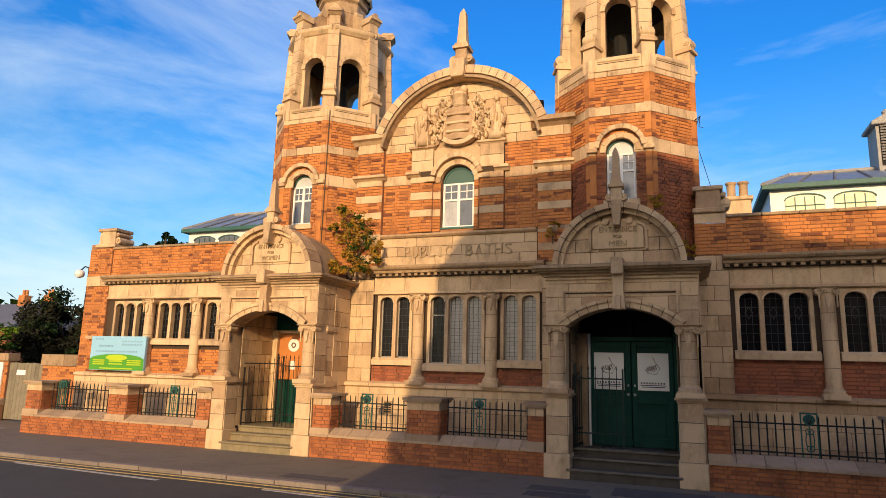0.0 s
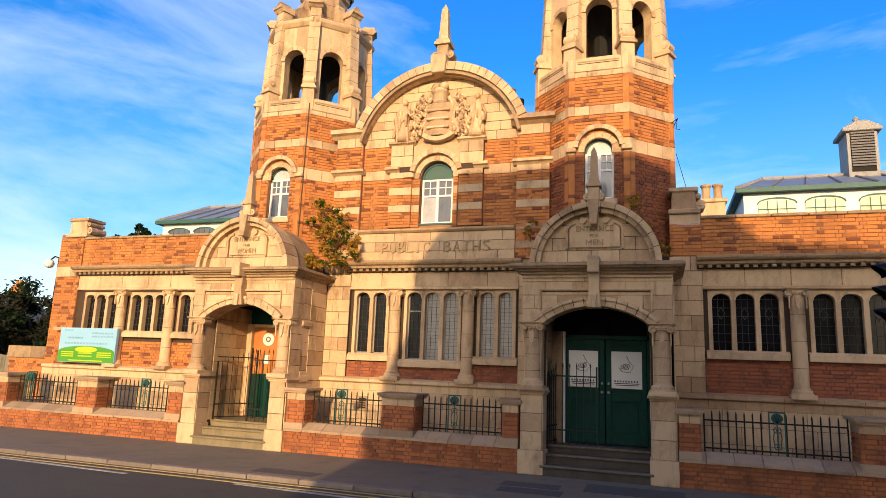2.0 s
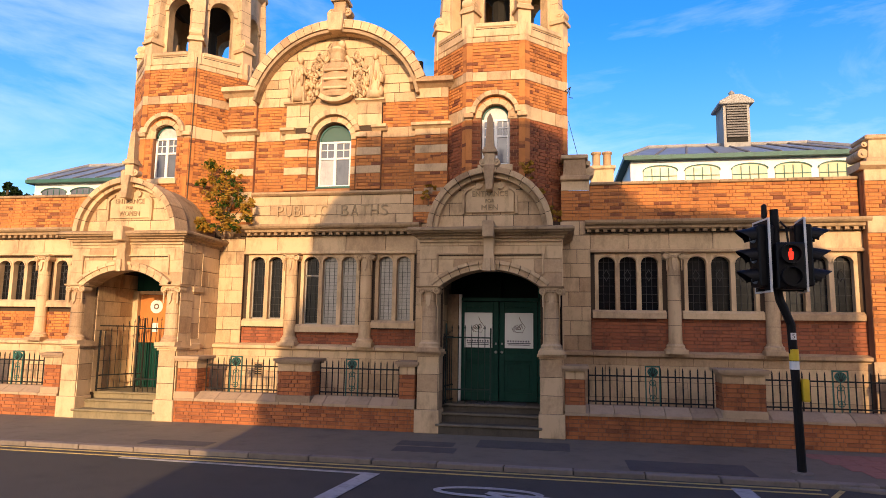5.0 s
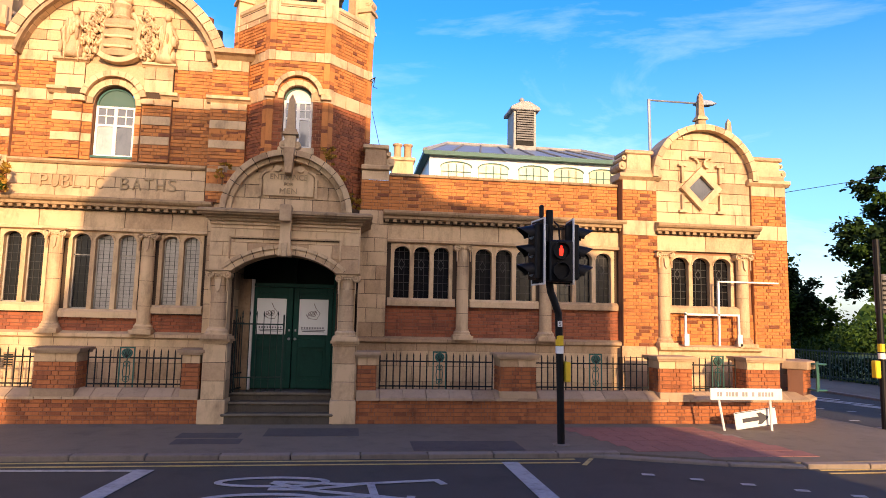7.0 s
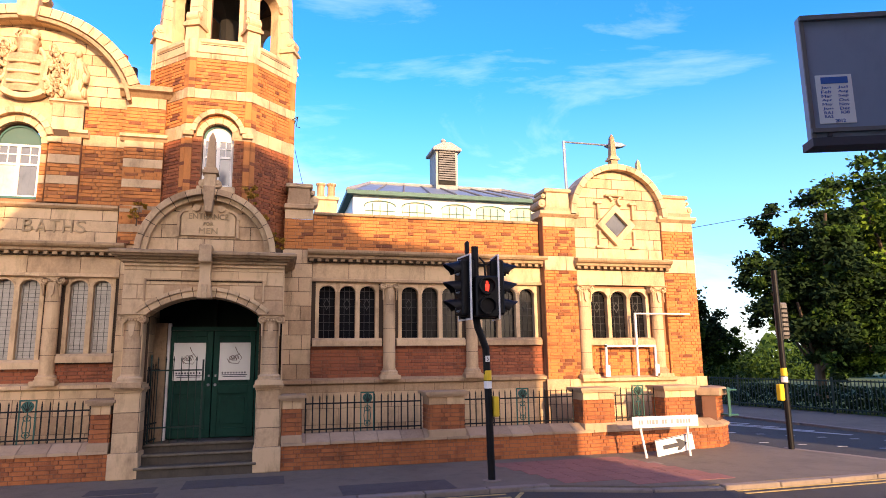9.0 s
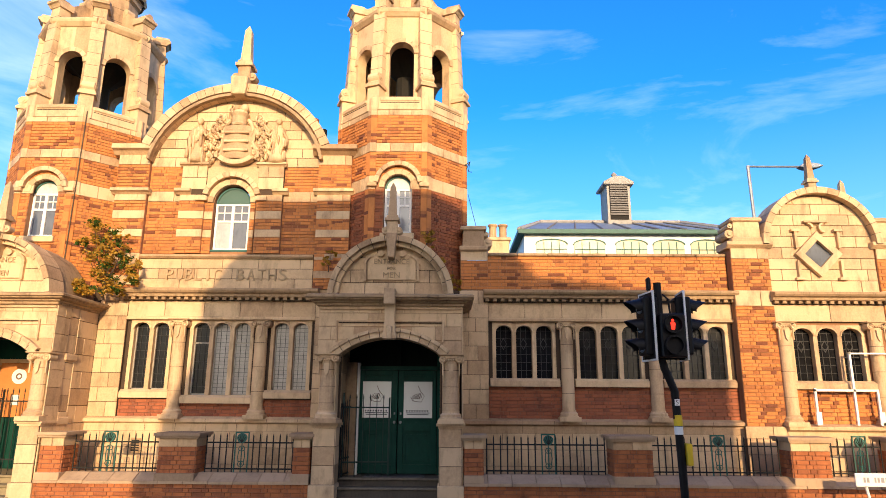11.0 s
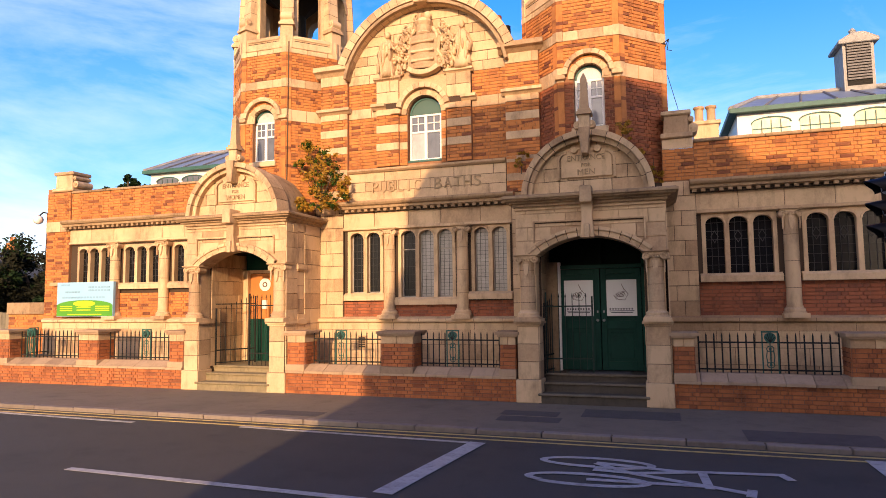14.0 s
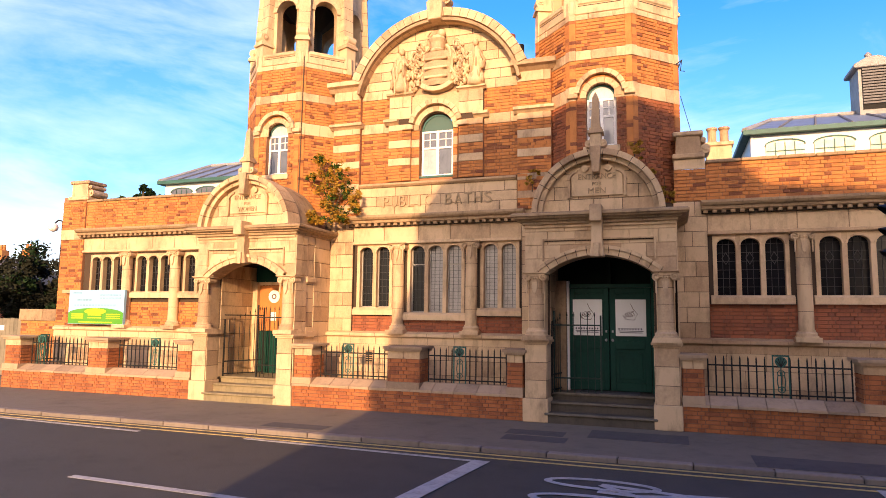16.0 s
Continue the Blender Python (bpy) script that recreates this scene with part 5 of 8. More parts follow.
part("hook", tube([(R_IN + 1.42, 1.75, 6.72), (R_IN + 1.49, 1.7, 6.86), (R_IN + 1.46, 1.7, 6.64), (R_IN + 1.54, 1.7, 6.62)], 0.009, 5), IRON, br)


# ---- entrances ----
def porch(cx, half, pier_w, word):
    o = half + pier_w
    pc = part("porch", wall_with_holes(cx - o, cx + o, 2.97, 3.56, 0.40, YW + 0.05, []), JOINT, baths, "buff terracotta entrance porch with a round pediment")
    rise = 0.31
    R = (half ** 2 + rise ** 2) / (2 * rise)
    zc = 2.58 + rise - R
    ang = math.degrees(math.asin(half / R))
    front = [(cx - o, 2.60), (cx - half, 2.60)] + [(cx + R * math.sin(radians(t)), zc + R * math.cos(radians(t))) for t in [-ang + 2 * ang * i / 14 for i in range(15)]] + [(cx + half, 2.60), (cx + o, 2.60), (cx + o, 3.56), (cx - o, 3.56)]
    part("arch_wall", prism(front, 0.03, 0.42), STONE, pc)
    ashlar(pc, cx - o, cx + o, 2.60, 3.56, 0.03, long=0.46, course=0.24, proud=0.012, keep=lambda x, z: (x - cx) ** 2 + (z - zc) ** 2 > (R + 0.12) ** 2 or abs(x - cx) > half + 0.12)
    part("architrave", prism_run([(0.03, 3.38), (-0.02, 3.39), (-0.03, 3.42), (0.03, 3.44)], cx - o, cx + o), STONE, pc)
    fr_ = part("spandrel_frame", box(cx - 0.93, cx + 0.93, -0.022, 0.03, 3.155, 3.185, 0.006), STONE, pc)
    for s in (-1, 1):
        part("frame_side", box(cx + s * 0.945 - 0.015, cx + s * 0.945 + 0.015, -0.022, 0.03, 2.80, 3.185, 0.006), STONE, fr_)
    # joint-dark strip paints the shade line below the fillet
    part("frame_shade", box(cx - 0.92, cx + 0.92, -0.002, 0.03, 3.14, 3.156), JOINT, fr_)
    for i in range(12):
        t0, t1 = 90 - ang - 3 + (2 * ang + 6) * i / 12, 90 - ang - 3 + (2 * ang + 6) * (i + 1) / 12
        bm = bmesh.new()
        add_ring(bm, cx, zc, R, R + 0.14, t0 + 0.22, t1 - 0.22, -0.05, 0.40, 2)
        add_ring(bm, cx, zc, R + 0.10, R + 0.16, t0 + 0.22, t1 - 0.22, -0.08, 0.1, 2)
        part("arch_stone", bm, STONE, pc)
    ks = part("keystone", prism([(cx - 0.12, 2.85), (cx + 0.12, 2.85), (cx + 0.085, 3.20), (cx + 0.10, 3.66), (cx - 0.10, 3.66), (cx - 0.085, 3.20)], -0.16, 0.1, 0.012), STONE, pc)
    part("drop", prism([(cx - 0.04, 2.84), (cx + 0.04, 2.84), (cx + 0.05, 3.08), (cx - 0.05, 3.08)], -0.21, -0.1, 0.01), STONE, ks)
    part("crest", box(cx - 0.10, cx + 0.10, -0.30, 0.1, 3.44, 3.73, 0.012), STONE, ks)
    # piers
    for s in (-1, 1):
        a, b = sorted((cx + s * half, cx + s * o))
        p = part("pier", box(a, b, 0.0, 0.40, 0.40, 1.33), JOINT, pc)
        ashlar(p, a, b, 0.40, 1.33, 0.0, long=0.6, course=0.31, proud=0.012)
        mi = Matrix.Translation((b, 0, 0)) @ Matrix.Rotation(math.pi / 2, 4, "Z") if s < 0 else Matrix.Translation((a, 0.4, 0)) @ Matrix.Rotation(-math.pi / 2, 4, "Z")
        ashlar(p, 0.005, 0.395, 0.40, 1.33, 0.0, long=0.6, course=0.31, proud=0.012, m=mi)
        part("plinth", box(a - 0.035, b + 0.035, -0.045, 0.42, 0.0, 0.40, 0.012), STONE, p)
        bm = bmesh.new()
        add_box(bm, a - 0.03, b + 0.03, -0.03, 0.43, 1.33, 1.37)
        add_box(bm, a - 0.06, b + 0.06, -0.06, 0.46, 1.37, 1.41)
        add_box(bm, a - 0.04, b + 0.04, -0.04, 0.44, 1.41, 1.46)
        part("impost", bm, STONE, p)
        part("shaft", box(a + 0.04, b - 0.04, 0.10, 0.40, 1.46, 2.62), STONE, p)
        column((a + b) / 2, 0.10, 1.46, 2.60, 0.135)
        # return walls, outer and inner faces
        xo, xi = cx + s * o, cx + s * half
        x0, x1 = sorted((xo, xi))
        sw = part("side_wall", box(x0, x1, 0.40, YW + 0.06, 0.0, 3.56), JOINT, pc)
        if s > 0:
            m1 = Matrix.Translation((x1, 0.40, 0)) @ Matrix.Rotation(math.pi / 2, 4, "Z")
            m2 = Matrix.Translation((x0, YW + 0.9, 0)) @ Matrix.Rotation(-math.pi / 2, 4, "Z")
            for u0, u1, pr in ((-0.38, 0.06, 0.016), (0.34, 1.0, 0.016)):
                ashlar(sw, u0, u1, 0.40, 3.56, 0.0, long=0.6, course=0.31, proud=pr, m=m1)
            for c0, c1, pr in ((0.0, 1.40, 0.016), (1.40, 1.56, 0.016), (1.56, 2.44, 0.003), (2.44, 2.62, 0.016), (2.62, 3.28, 0.003), (3.28, 3.56, 0.016)):
                ashlar(sw, 0.06, 0.34, c0, c1, 0.0, long=0.6, course=0.31, proud=pr, m=m1)
            part("band", box(x1 - 0.02, x1 + 0.05, 0.42, 0.78, 1.33, 1.46, 0.01), STONE, sw)
            part("band", box(x1 - 0.02, x1 + 0.05, 0.42, 0.78, 2.48, 2.58, 0.01), STONE, sw)
        else:
            m1 = Matrix.Translation((x0, YW, 0)) @ Matrix.Rotation(-math.pi / 2, 4, "Z")
            m2 = Matrix.Translation((x1, 0.40, 0)) @ Matrix.Rotation(math.pi / 2, 4, "Z")
            ashlar(sw, 0.0, 1.02, 0.0, 3.56, 0.0, long=0.5, course=0.31, m=m1)
        # men's inner walls take the darker stone: doorway shade put into the colour
        ashlar(sw, 0.0, 1.5, 0.45, 2.9, 0.0, SOOT_SHADE if word == "MEN" else STONE, long=0.5, course=0.30, m=m2)
    # cornice with returns
    rings = [[(cx - o - q, -q, z), (cx + o + q, -q, z), (cx + o + q, YW + 0.03, z), (cx - o - q, YW + 0.03, z)] for q, z in ((0.04, 3.45), (0.04, 3.49), (0.09, 3.505), (0.09, 3.53), (0.17, 3.545), (0.18, 3.57), (0.215, 3.58), (0.215, 3.62), (0.17, 3.645))]
    nr = len(rings)
    faces = [(0, 3, 2, 1), (4 * nr - 4, 4 * nr - 3, 4 * nr - 2, 4 * nr - 1)] + [(4 * k + j, 4 * k + (j + 1) % 4, 4 * k + 4 + (j + 1) % 4, 4 * k + 4 + j) for k in range(nr - 1) for j in range(4)]
    part("cornice", mesh_of("cornice", [Vector(p) for r in rings for p in r], faces), SOOT_SHADE, pc, "dark weathered moulded cornice")
    # pediment
    RO, RI, pz = 1.13, 0.98, 3.60
    for i in range(13):
        t0, t1 = 2.5 + 175 * i / 13, 2.5 + 175 * (i + 1) / 13
        bm = bmesh.new()
        add_ring(bm, cx, pz, RI + 0.05, RO, t0 + 0.32, t1 - 0.32, -0.16, 0.3, 3)
        add_ring(bm, cx, pz, RI - 0.03, RI + 0.06, t0 + 0.32, t1 - 0.32, -0.07, 0.2, 3)
        part("pediment_stone", bm, STONE, pc)
    bm = bmesh.new()
    add_ring(bm, cx, pz, RI + 0.06, RO - 0.010, 2.5, 177.5, -0.150, 0.29, 30)
    add_ring(bm, cx, pz, RI - 0.02, RI + 0.05, 2.5, 177.5, -0.060, 0.19, 30)
    part("pediment_joints", bm, JOINT, pc)
    bm = bmesh.new()
    add_ring(bm, cx, zc, R + 0.008, R + 0.13, 90 - ang - 3, 90 + ang + 3, -0.040, 0.39, 24)
    part("arch_joints", bm, JOINT, pc)
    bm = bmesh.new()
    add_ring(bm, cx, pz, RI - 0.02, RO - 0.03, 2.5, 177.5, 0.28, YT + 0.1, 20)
    part("barrel_roof", bm, SOOT_SHADE, pc, "stone barrel roof behind the pediment")
    part("tympanum", prism([(cx - RI, 3.63)] + arc(cx, pz, RI, 176, 4, 16) + [(cx + RI, 3.63)], 0.058, 0.28), JOINT, pc)
    ashlar(pc, cx - RI, cx + RI, 3.65, 4.58, 0.06, long=0.46, course=0.21, proud=0.01, within=under_arch(cx, pz, RI + 0.04, RI))
    pan = part("name_panel", prism([(cx - 0.44, 3.93), (cx + 0.44, 3.93), (cx + 0.44, 4.28), (cx + 0.36, 4.38), (cx + 0.2, 4.46), (cx - 0.2, 4.46), (cx - 0.36, 4.38), (cx - 0.44, 4.28)], 0.015, 0.06, 0.006), STONE, pc)
    for s in (-1, 1):
        bm = bmesh.new()
        add_prism(bm, [(cx + s * 0.46, 3.9), (cx + s * 0.50, 3.9), (cx + s * 0.50, 4.26), (cx + s * 0.46, 4.26)][::s], -0.01, 0.05)
        add_ring(bm, cx + s * 0.33, 4.22, 0.13, 0.18, 0 if s > 0 else 90, 90 if s > 0 else 180, -0.02, 0.05, 5)
        bmesh.ops.create_cone(bm, segments=12, radius1=0.06, radius2=0.06, depth=0.08, cap_ends=True, matrix=Matrix.Translation((cx + s * 0.20, 0.0, 4.41)) @ Matrix.Rotation(math.pi / 2, 4, "X"))
        part("scroll", bm, STONE, pan)
    for t, z, w, h in (("ENTRANCE", 4.27, 0.64, 0.10), ("FOR", 4.14, 0.16, 0.06), (word, 4.02, 0.30 if word == "MEN" else 0.46, 0.10)):
        writing(pan, t, cx, 0.012, z, w, h, LETTER, 0.016)
    part("corbel", prism([(cx - 0.055, 4.30), (cx + 0.055, 4.30), (cx + 0.10, 4.76), (cx - 0.10, 4.76)], -0.22, 0.2, 0.01), STONE, pc)
    obelisk(cx, -0.02, 4.74, 1.03, 0.155, pc)
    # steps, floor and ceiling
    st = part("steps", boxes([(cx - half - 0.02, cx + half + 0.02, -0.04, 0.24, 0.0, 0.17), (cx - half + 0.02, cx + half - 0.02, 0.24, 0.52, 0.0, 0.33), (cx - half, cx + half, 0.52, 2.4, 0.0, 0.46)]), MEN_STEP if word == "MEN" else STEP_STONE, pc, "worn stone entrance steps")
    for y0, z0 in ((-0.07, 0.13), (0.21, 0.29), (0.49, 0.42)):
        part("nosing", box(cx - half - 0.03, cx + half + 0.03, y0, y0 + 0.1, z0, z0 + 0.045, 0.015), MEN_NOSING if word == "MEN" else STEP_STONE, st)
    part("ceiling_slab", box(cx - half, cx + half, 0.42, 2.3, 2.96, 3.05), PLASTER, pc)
    return pc


STEP_STONE = material("greenish_worn_step_stone", (0.25, 0.20, 0.115), (0.16, 0.13, 0.08), rough=0.85, grain=40, stain=2.5, dirt=0.45, piece=0.4)
women = porch(L_IN, 0.87, 0.35, "WOMEN")
men = porch(R_IN, 0.90, 0.38, "MEN")
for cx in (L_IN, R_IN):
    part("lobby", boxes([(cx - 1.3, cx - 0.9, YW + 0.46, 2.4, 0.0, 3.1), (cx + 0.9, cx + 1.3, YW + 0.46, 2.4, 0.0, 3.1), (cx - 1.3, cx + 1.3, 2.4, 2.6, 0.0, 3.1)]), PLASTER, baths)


def door_leaf(x0, x1, y, z0, z1, handle_side, notice):
    d = part("door", box(x0, x1, y, y + 0.05, z0, z1), GREEN_DOOR, baths, "bottle green panelled door leaf")
    w, mid = 0.10, z0 + 0.86
    for a, b, c, e in ((x0, x0 + w, z0, z1), (x1 - w, x1, z0, z1), (x0 + w, x1 - w, z0, z0 + 0.16), (x0 + w, x1 - w, mid - 0.1, mid + 0.05), (x0 + w, x1 - w, z1 - 0.1, z1)):
        part("rail", box(a, b, y - 0.03, y, c, e, 0.006), GREEN_DOOR, d)
    part("panel", box(x0 + w + 0.05, x1 - w - 0.05, y - 0.012, y, z0 + 0.22, mid - 0.16, 0.008), GREEN_DOOR, d)
    hx = x1 - 0.05 if handle_side > 0 else x0 + 0.05
    part("handle", lathe([(0.02, 0), (0.028, 0.015), (0.02, 0.035)], 10, (0, 0, 0)), STEEL, d).matrix_local = Matrix.Translation((hx, y - 0.03, z0 + 0.92)) @ Matrix.Rotation(math.pi / 2, 4, "X")
    part("lock", box(hx - 0.015, hx + 0.015, y - 0.036, y - 0.028, z0 + 1.06, z0 + 1.10), STEEL, d)
    n0, n1, nz0, nz1 = notice
    sheet = part("notice", box(n0, n1, y - 0.042, y - 0.034, nz0, nz1), PAPER, d, "white printed notice with a line emblem")
    cxx, cz = (n0 + n1) / 2, nz0 + (nz1 - nz0) * 0.60
    bm = bmesh.new()
    tube([(cxx - 0.09 + 0.0, y - 0.044, cz - 0.10), (cxx - 0.14, y - 0.044, cz - 0.02), (cxx - 0.06, y - 0.044, cz - 0.10), (cxx + 0.06, y - 0.044, cz - 0.11), (cxx + 0.12, y - 0.044, cz), (cxx + 0.04, y - 0.044, cz + 0.10), (cxx + 0.0, y - 0.044, cz + 0.19)], 0.005, 4, bm)
    tube([(cxx - 0.10, y - 0.044, cz + 0.0), (cxx - 0.05, y - 0.044, cz - 0.05), (cxx + 0.03, y - 0.044, cz - 0.05), (cxx + 0.05, y - 0.044, cz + 0.02), (cxx - 0.02, y - 0.044, cz + 0.04), (cxx + 0.06, y - 0.044, cz + 0.05)], 0.005, 4, bm)
    for q in range(4):
        tube([(cxx - 0.07 + 0.035 * q + 0.03 * math.cos(t), y - 0.044, cz - 0.05 + 0.02 * (q % 2) + 0.05 * math.sin(t) + 0.012 * t) for t in [0.6 * k for k in range(9)]], 0.0045, 4, bm)
    part("emblem", bm, EMBLEM_BROWN, sheet)
    bm = bmesh.new()
    for k in range(9):
        xx = n0 + 0.05 + (n1 - n0 - 0.1) * k / 9
        add_box(bm, xx, xx + 0.025, y - 0.045, y - 0.042, nz0 + 0.115, nz0 + 0.145)
    for k, (w0, zz) in enumerate(((0.44, 0.085), (0.40, 0.055))):
        add_box(bm, cxx - w0 / 2, cxx + w0 / 2, y - 0.045, y - 0.042, nz0 + zz, nz0 + zz + 0.014)
    part("print", bm, INK, sheet)
    return d


DY = 1.08
door_leaf(-1.76, -1.04, DY, 0.48, 2.36, 1, (-1.70, -1.16, 1.48, 2.15))
door_leaf(-1.025, -0.30, DY, 0.48, 2.36, -1, (-0.92, -0.38, 1.48, 2.15))
part("transom", boxes([(-2.02, -0.24, DY - 0.02, DY + 0.06, 2.37, 2.44), (-0.29, -0.22, DY - 0.02, DY + 0.06, 0.46, 2.95)]), GREEN_DOOR, men)
# the dark over the doors is put into the panel colour
for x0, x1 in ((-2.02, -1.06), (-1.0, -0.29)):
    part("fanlight", box(x0, x1, DY + 0.2, DY + 0.25, 2.44, 2.96), FANLIGHT_SHADE, men, "fanlight panel in shade-black paint")
part("mullion", box(-1.06, -1.0, DY - 0.02, DY + 0.06, 2.44, 2.96), FANLIGHT_SHADE, men)
# same shade-dark stone as the inner walls
part("jamb", boxes([(-2.02, -1.815, DY - 0.15, DY + 0.10, 0.46, 2.5)]), SOOT_SHADE, men)
part("jamb", boxes([(-1.813, -1.765, DY - 0.06, DY + 0.06, 0.46, 2.5)]), WHITE, men, "flaking pale door jamb")
part("doormat", box(-1.6, -0.5, 0.62, 1.0, 0.46, 0.475), INK, men)

WY = 1.62
wd = part("door", box(-9.08, -8.02, WY, WY + 0.06, 0.46, 1.42), GREEN_DOOR, baths, "boarded green door below an orange ply panel")
for k in range(9):
    part("board", box(-9.06 + 0.115 * k, -8.955 + 0.115 * k, WY - 0.02, WY, 0.48, 1.42, 0.006), GREEN_DOOR, wd)
part("ply_panel", box(-9.08, -8.02, WY - 0.01, WY + 0.05, 1.43, 2.48), ORANGE_BOARD, wd, "orange ply panel")
bm = bmesh.new()
bmesh.ops.create_cone(bm, segments=24, radius1=0.15, radius2=0.15, depth=0.012, cap_ends=True, matrix=Matrix.Translation((-8.68, WY - 0.02, 2.22)) @ Matrix.Rotation(math.pi / 2, 4, "X"))
disc = part("roundel", bm, PAPER, wd, "round white notice")
bm = bmesh.new()
add_ring(bm, -8.68, 2.22, 0.035, 0.065, 0, 360, WY - 0.03, WY - 0.026, 18)
part("emblem", bm, EMBLEM_BROWN, disc)
part("notice", box(-8.77, -8.62, WY - 0.022, WY - 0.012, 1.66, 1.86), PAPER, wd)
part("jamb", boxes([(-9.22, -9.09, WY - 0.1, WY + 0.1, 0.46, 2.55), (-9.2, -7.5, WY - 0.04, WY + 0.06, 2.49, 2.56)]), STONE, women, "pale stone door jamb")
part("fanlight", box(-9.2, -7.5, WY, WY + 0.05, 2.56, 2.96), GREEN_DOOR, women, "dark green fanlight")
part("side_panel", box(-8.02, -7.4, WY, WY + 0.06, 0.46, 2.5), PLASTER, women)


# small iron air grilles in the plinth
for vx0, vz0 in ((-6.07, 0.80), (-11.02, 0.84)):
    gv = part("air_vent", box(vx0 - 0.10, vx0 + 0.10, YW - 0.088, YW - 0.06, vz0, vz0 + 0.27, 0.006), SOOT_SHADE, wall, "small dark iron air grille")
    for k in range(5):
        part("slat", box(vx0 - 0.075, vx0 + 0.075, YW - 0.094, YW - 0.088, vz0 + 0.03 + 0.045 * k, vz0 + 0.055 + 0.045 * k), IRON, gv)


# ---- the corner pavilion ----
PY = 1.28
PX0, PX1, PM = 5.60, 9.33, 7.38
pw = (6.62, 8.10, 2.22, 3.30)
part("wall", wall_with_holes(PX0, PX1, 0.0, 5.0, PY + 0.03, PY + 0.5, [pw]), MORTAR, baths, "orange brick and buff stone corner pavilion wall")
part("side_wall", box(PX1 - 0.4, PX1, PY + 0.5, 9.0, 0.0, 4.9), MORTAR, baths, "orange brick return wall of the pavilion")
ms = Matrix.Translation((PX1, PY + 0.03, 0)) @ Matrix.Rotation(math.pi / 2, 4, "Z")
brickwork(baths, 0, 7.6, 1.2, 3.7, 0.0, m=ms)
brickwork(baths, 0, 7.6, 3.98, 4.85, 0.0, m=ms)
ashlar(baths, 0, 7.6, 3.70, 3.98, 0.0, course=0.28, m=ms)
for x0, x1 in ((PX0 - 0.0, 6.36), (8.52, PX1)):
    part("pier", box(x0, x1, PY - 0.05, PY + 0.05, 1.2, 4.90), MORTAR, baths, "orange brick pier with stone bands")
    brickwork(baths, x0, x1, 1.36, 3.66, PY - 0.05)
    ashlar(baths, x0, x1, 3.66, 3.98, PY - 0.05, course=0.32, proud=0.025)
    brickwork(baths, x0, x1, 3.98, 4.62, PY - 0.05)
    ashlar(baths, x0, x1, 4.62, 4.84, PY - 0.05, course=0.22, proud=0.02)
    part("capping", prism_run([(PY + 0.4, 4.84), (PY - 0.06, 4.84), (PY - 0.14, 4.90), (PY - 0.14, 4.97), (PY + 0.4, 4.99)], x0 - 0.08, x1 + 0.08), STONE, baths)
    pylon(x0 + 0.10, x1 - 0.10, PY - 0.05, PY + 0.5, 4.96, -1 if x0 < 7 else 1)
lancets(pw[0], pw[1], 3, pw[2], pw[3], PY)
part("apron", box(6.36, 8.52, PY + 0.0, PY + 0.035, 1.40, 2.06), MORTAR, baths)
brickwork(baths, 6.36, 8.52, 1.41, 2.06, PY)
column(6.49, PY - 0.05, 1.42, 3.36)
column(8.26, PY - 0.05, 1.42, 3.36)
part("plinth", box(PX0 - 0.06, PX1 + 0.05, PY - 0.12, PY + 0.03, 0.0, 1.14), JOINT, baths)
ashlar(baths, PX0 - 0.06, PX1 + 0.05, 0.0, 1.14, PY - 0.12, long=0.62, course=0.285)
ashlar(baths, PX0 - 0.06, 6.36, 1.14, 1.37, PY - 0.10, course=0.23)
ashlar(baths, 8.52, PX1 + 0.05, 1.14, 1.37, PY - 0.10, course=0.23)
part("string_course", prism_run([(PY + 0.03, 1.14), (PY - 0.14, 1.14), (PY - 0.14, 1.27), (PY - 0.22, 1.31), (PY - 0.22, 1.37), (PY + 0.03, 1.42)], 6.32, 8.56), STONE, baths)
part("frieze", box(6.36, 8.52, PY - 0.04, PY + 0.03, 3.36, 3.72), JOINT, baths)
ashlar(baths, 6.36, 8.52, 3.36, 3.72, PY - 0.04, long=1.1, course=0.36)
cornice(6.30, 8.62, PY - 0.02, 3.70)
RP, pzc = 1.10, 4.92
bm = prism([(6.36, 3.95), (8.52, 3.95), (8.52, 4.95)] + arc(PM + 0.06, pzc, RP, 2, 178, 20) + [(6.36, 4.95)], PY - 0.0, PY + 0.4)
pg = part("gable", bm, JOINT, baths, "small round terracotta gable with a diamond window")
ashlar(pg, 6.36, 8.52, 3.96, 6.02, PY, long=0.6, course=0.235, proud=0.012, within=under_arch(PM + 0.06, pzc, RP + 0.03, 1.08))
for i in range(16):
    t0, t1 = 180 * i / 16, 180 * (i + 1) / 16
    bm = bmesh.new()
    add_ring(bm, PM + 0.06, pzc, RP - 0.03, RP + 0.10, t0 + 0.25, t1 - 0.25, PY - 0.18, PY + 0.45, 2)
    part("arch_stone", bm, STONE, pg)
bm = bmesh.new()
add_ring(bm, PM + 0.06, pzc, RP - 0.02, RP + 0.09, 0, 180, PY - 0.17, PY + 0.44, 32)
part("arch_joints", bm, JOINT, pg)
dm = Matrix.Translation((PM - 0.02, 0, 4.72)) @ Matrix.Diagonal((0.92, 1, 0.92, 1)) @ Matrix.Rotation(math.pi / 4, 4, "Y")
bm = bmesh.new()
for r in ((-0.36, 0.36, PY - 0.11, PY + 0.0, -0.36, -0.22), (-0.36, 0.36, PY - 0.11, PY + 0.0, 0.22, 0.36), (-0.36, -0.22, PY - 0.11, PY + 0.0, -0.22, 0.22), (0.22, 0.36, PY - 0.11, PY + 0.0, -0.22, 0.22)):
    add_box(bm, *r, dm)
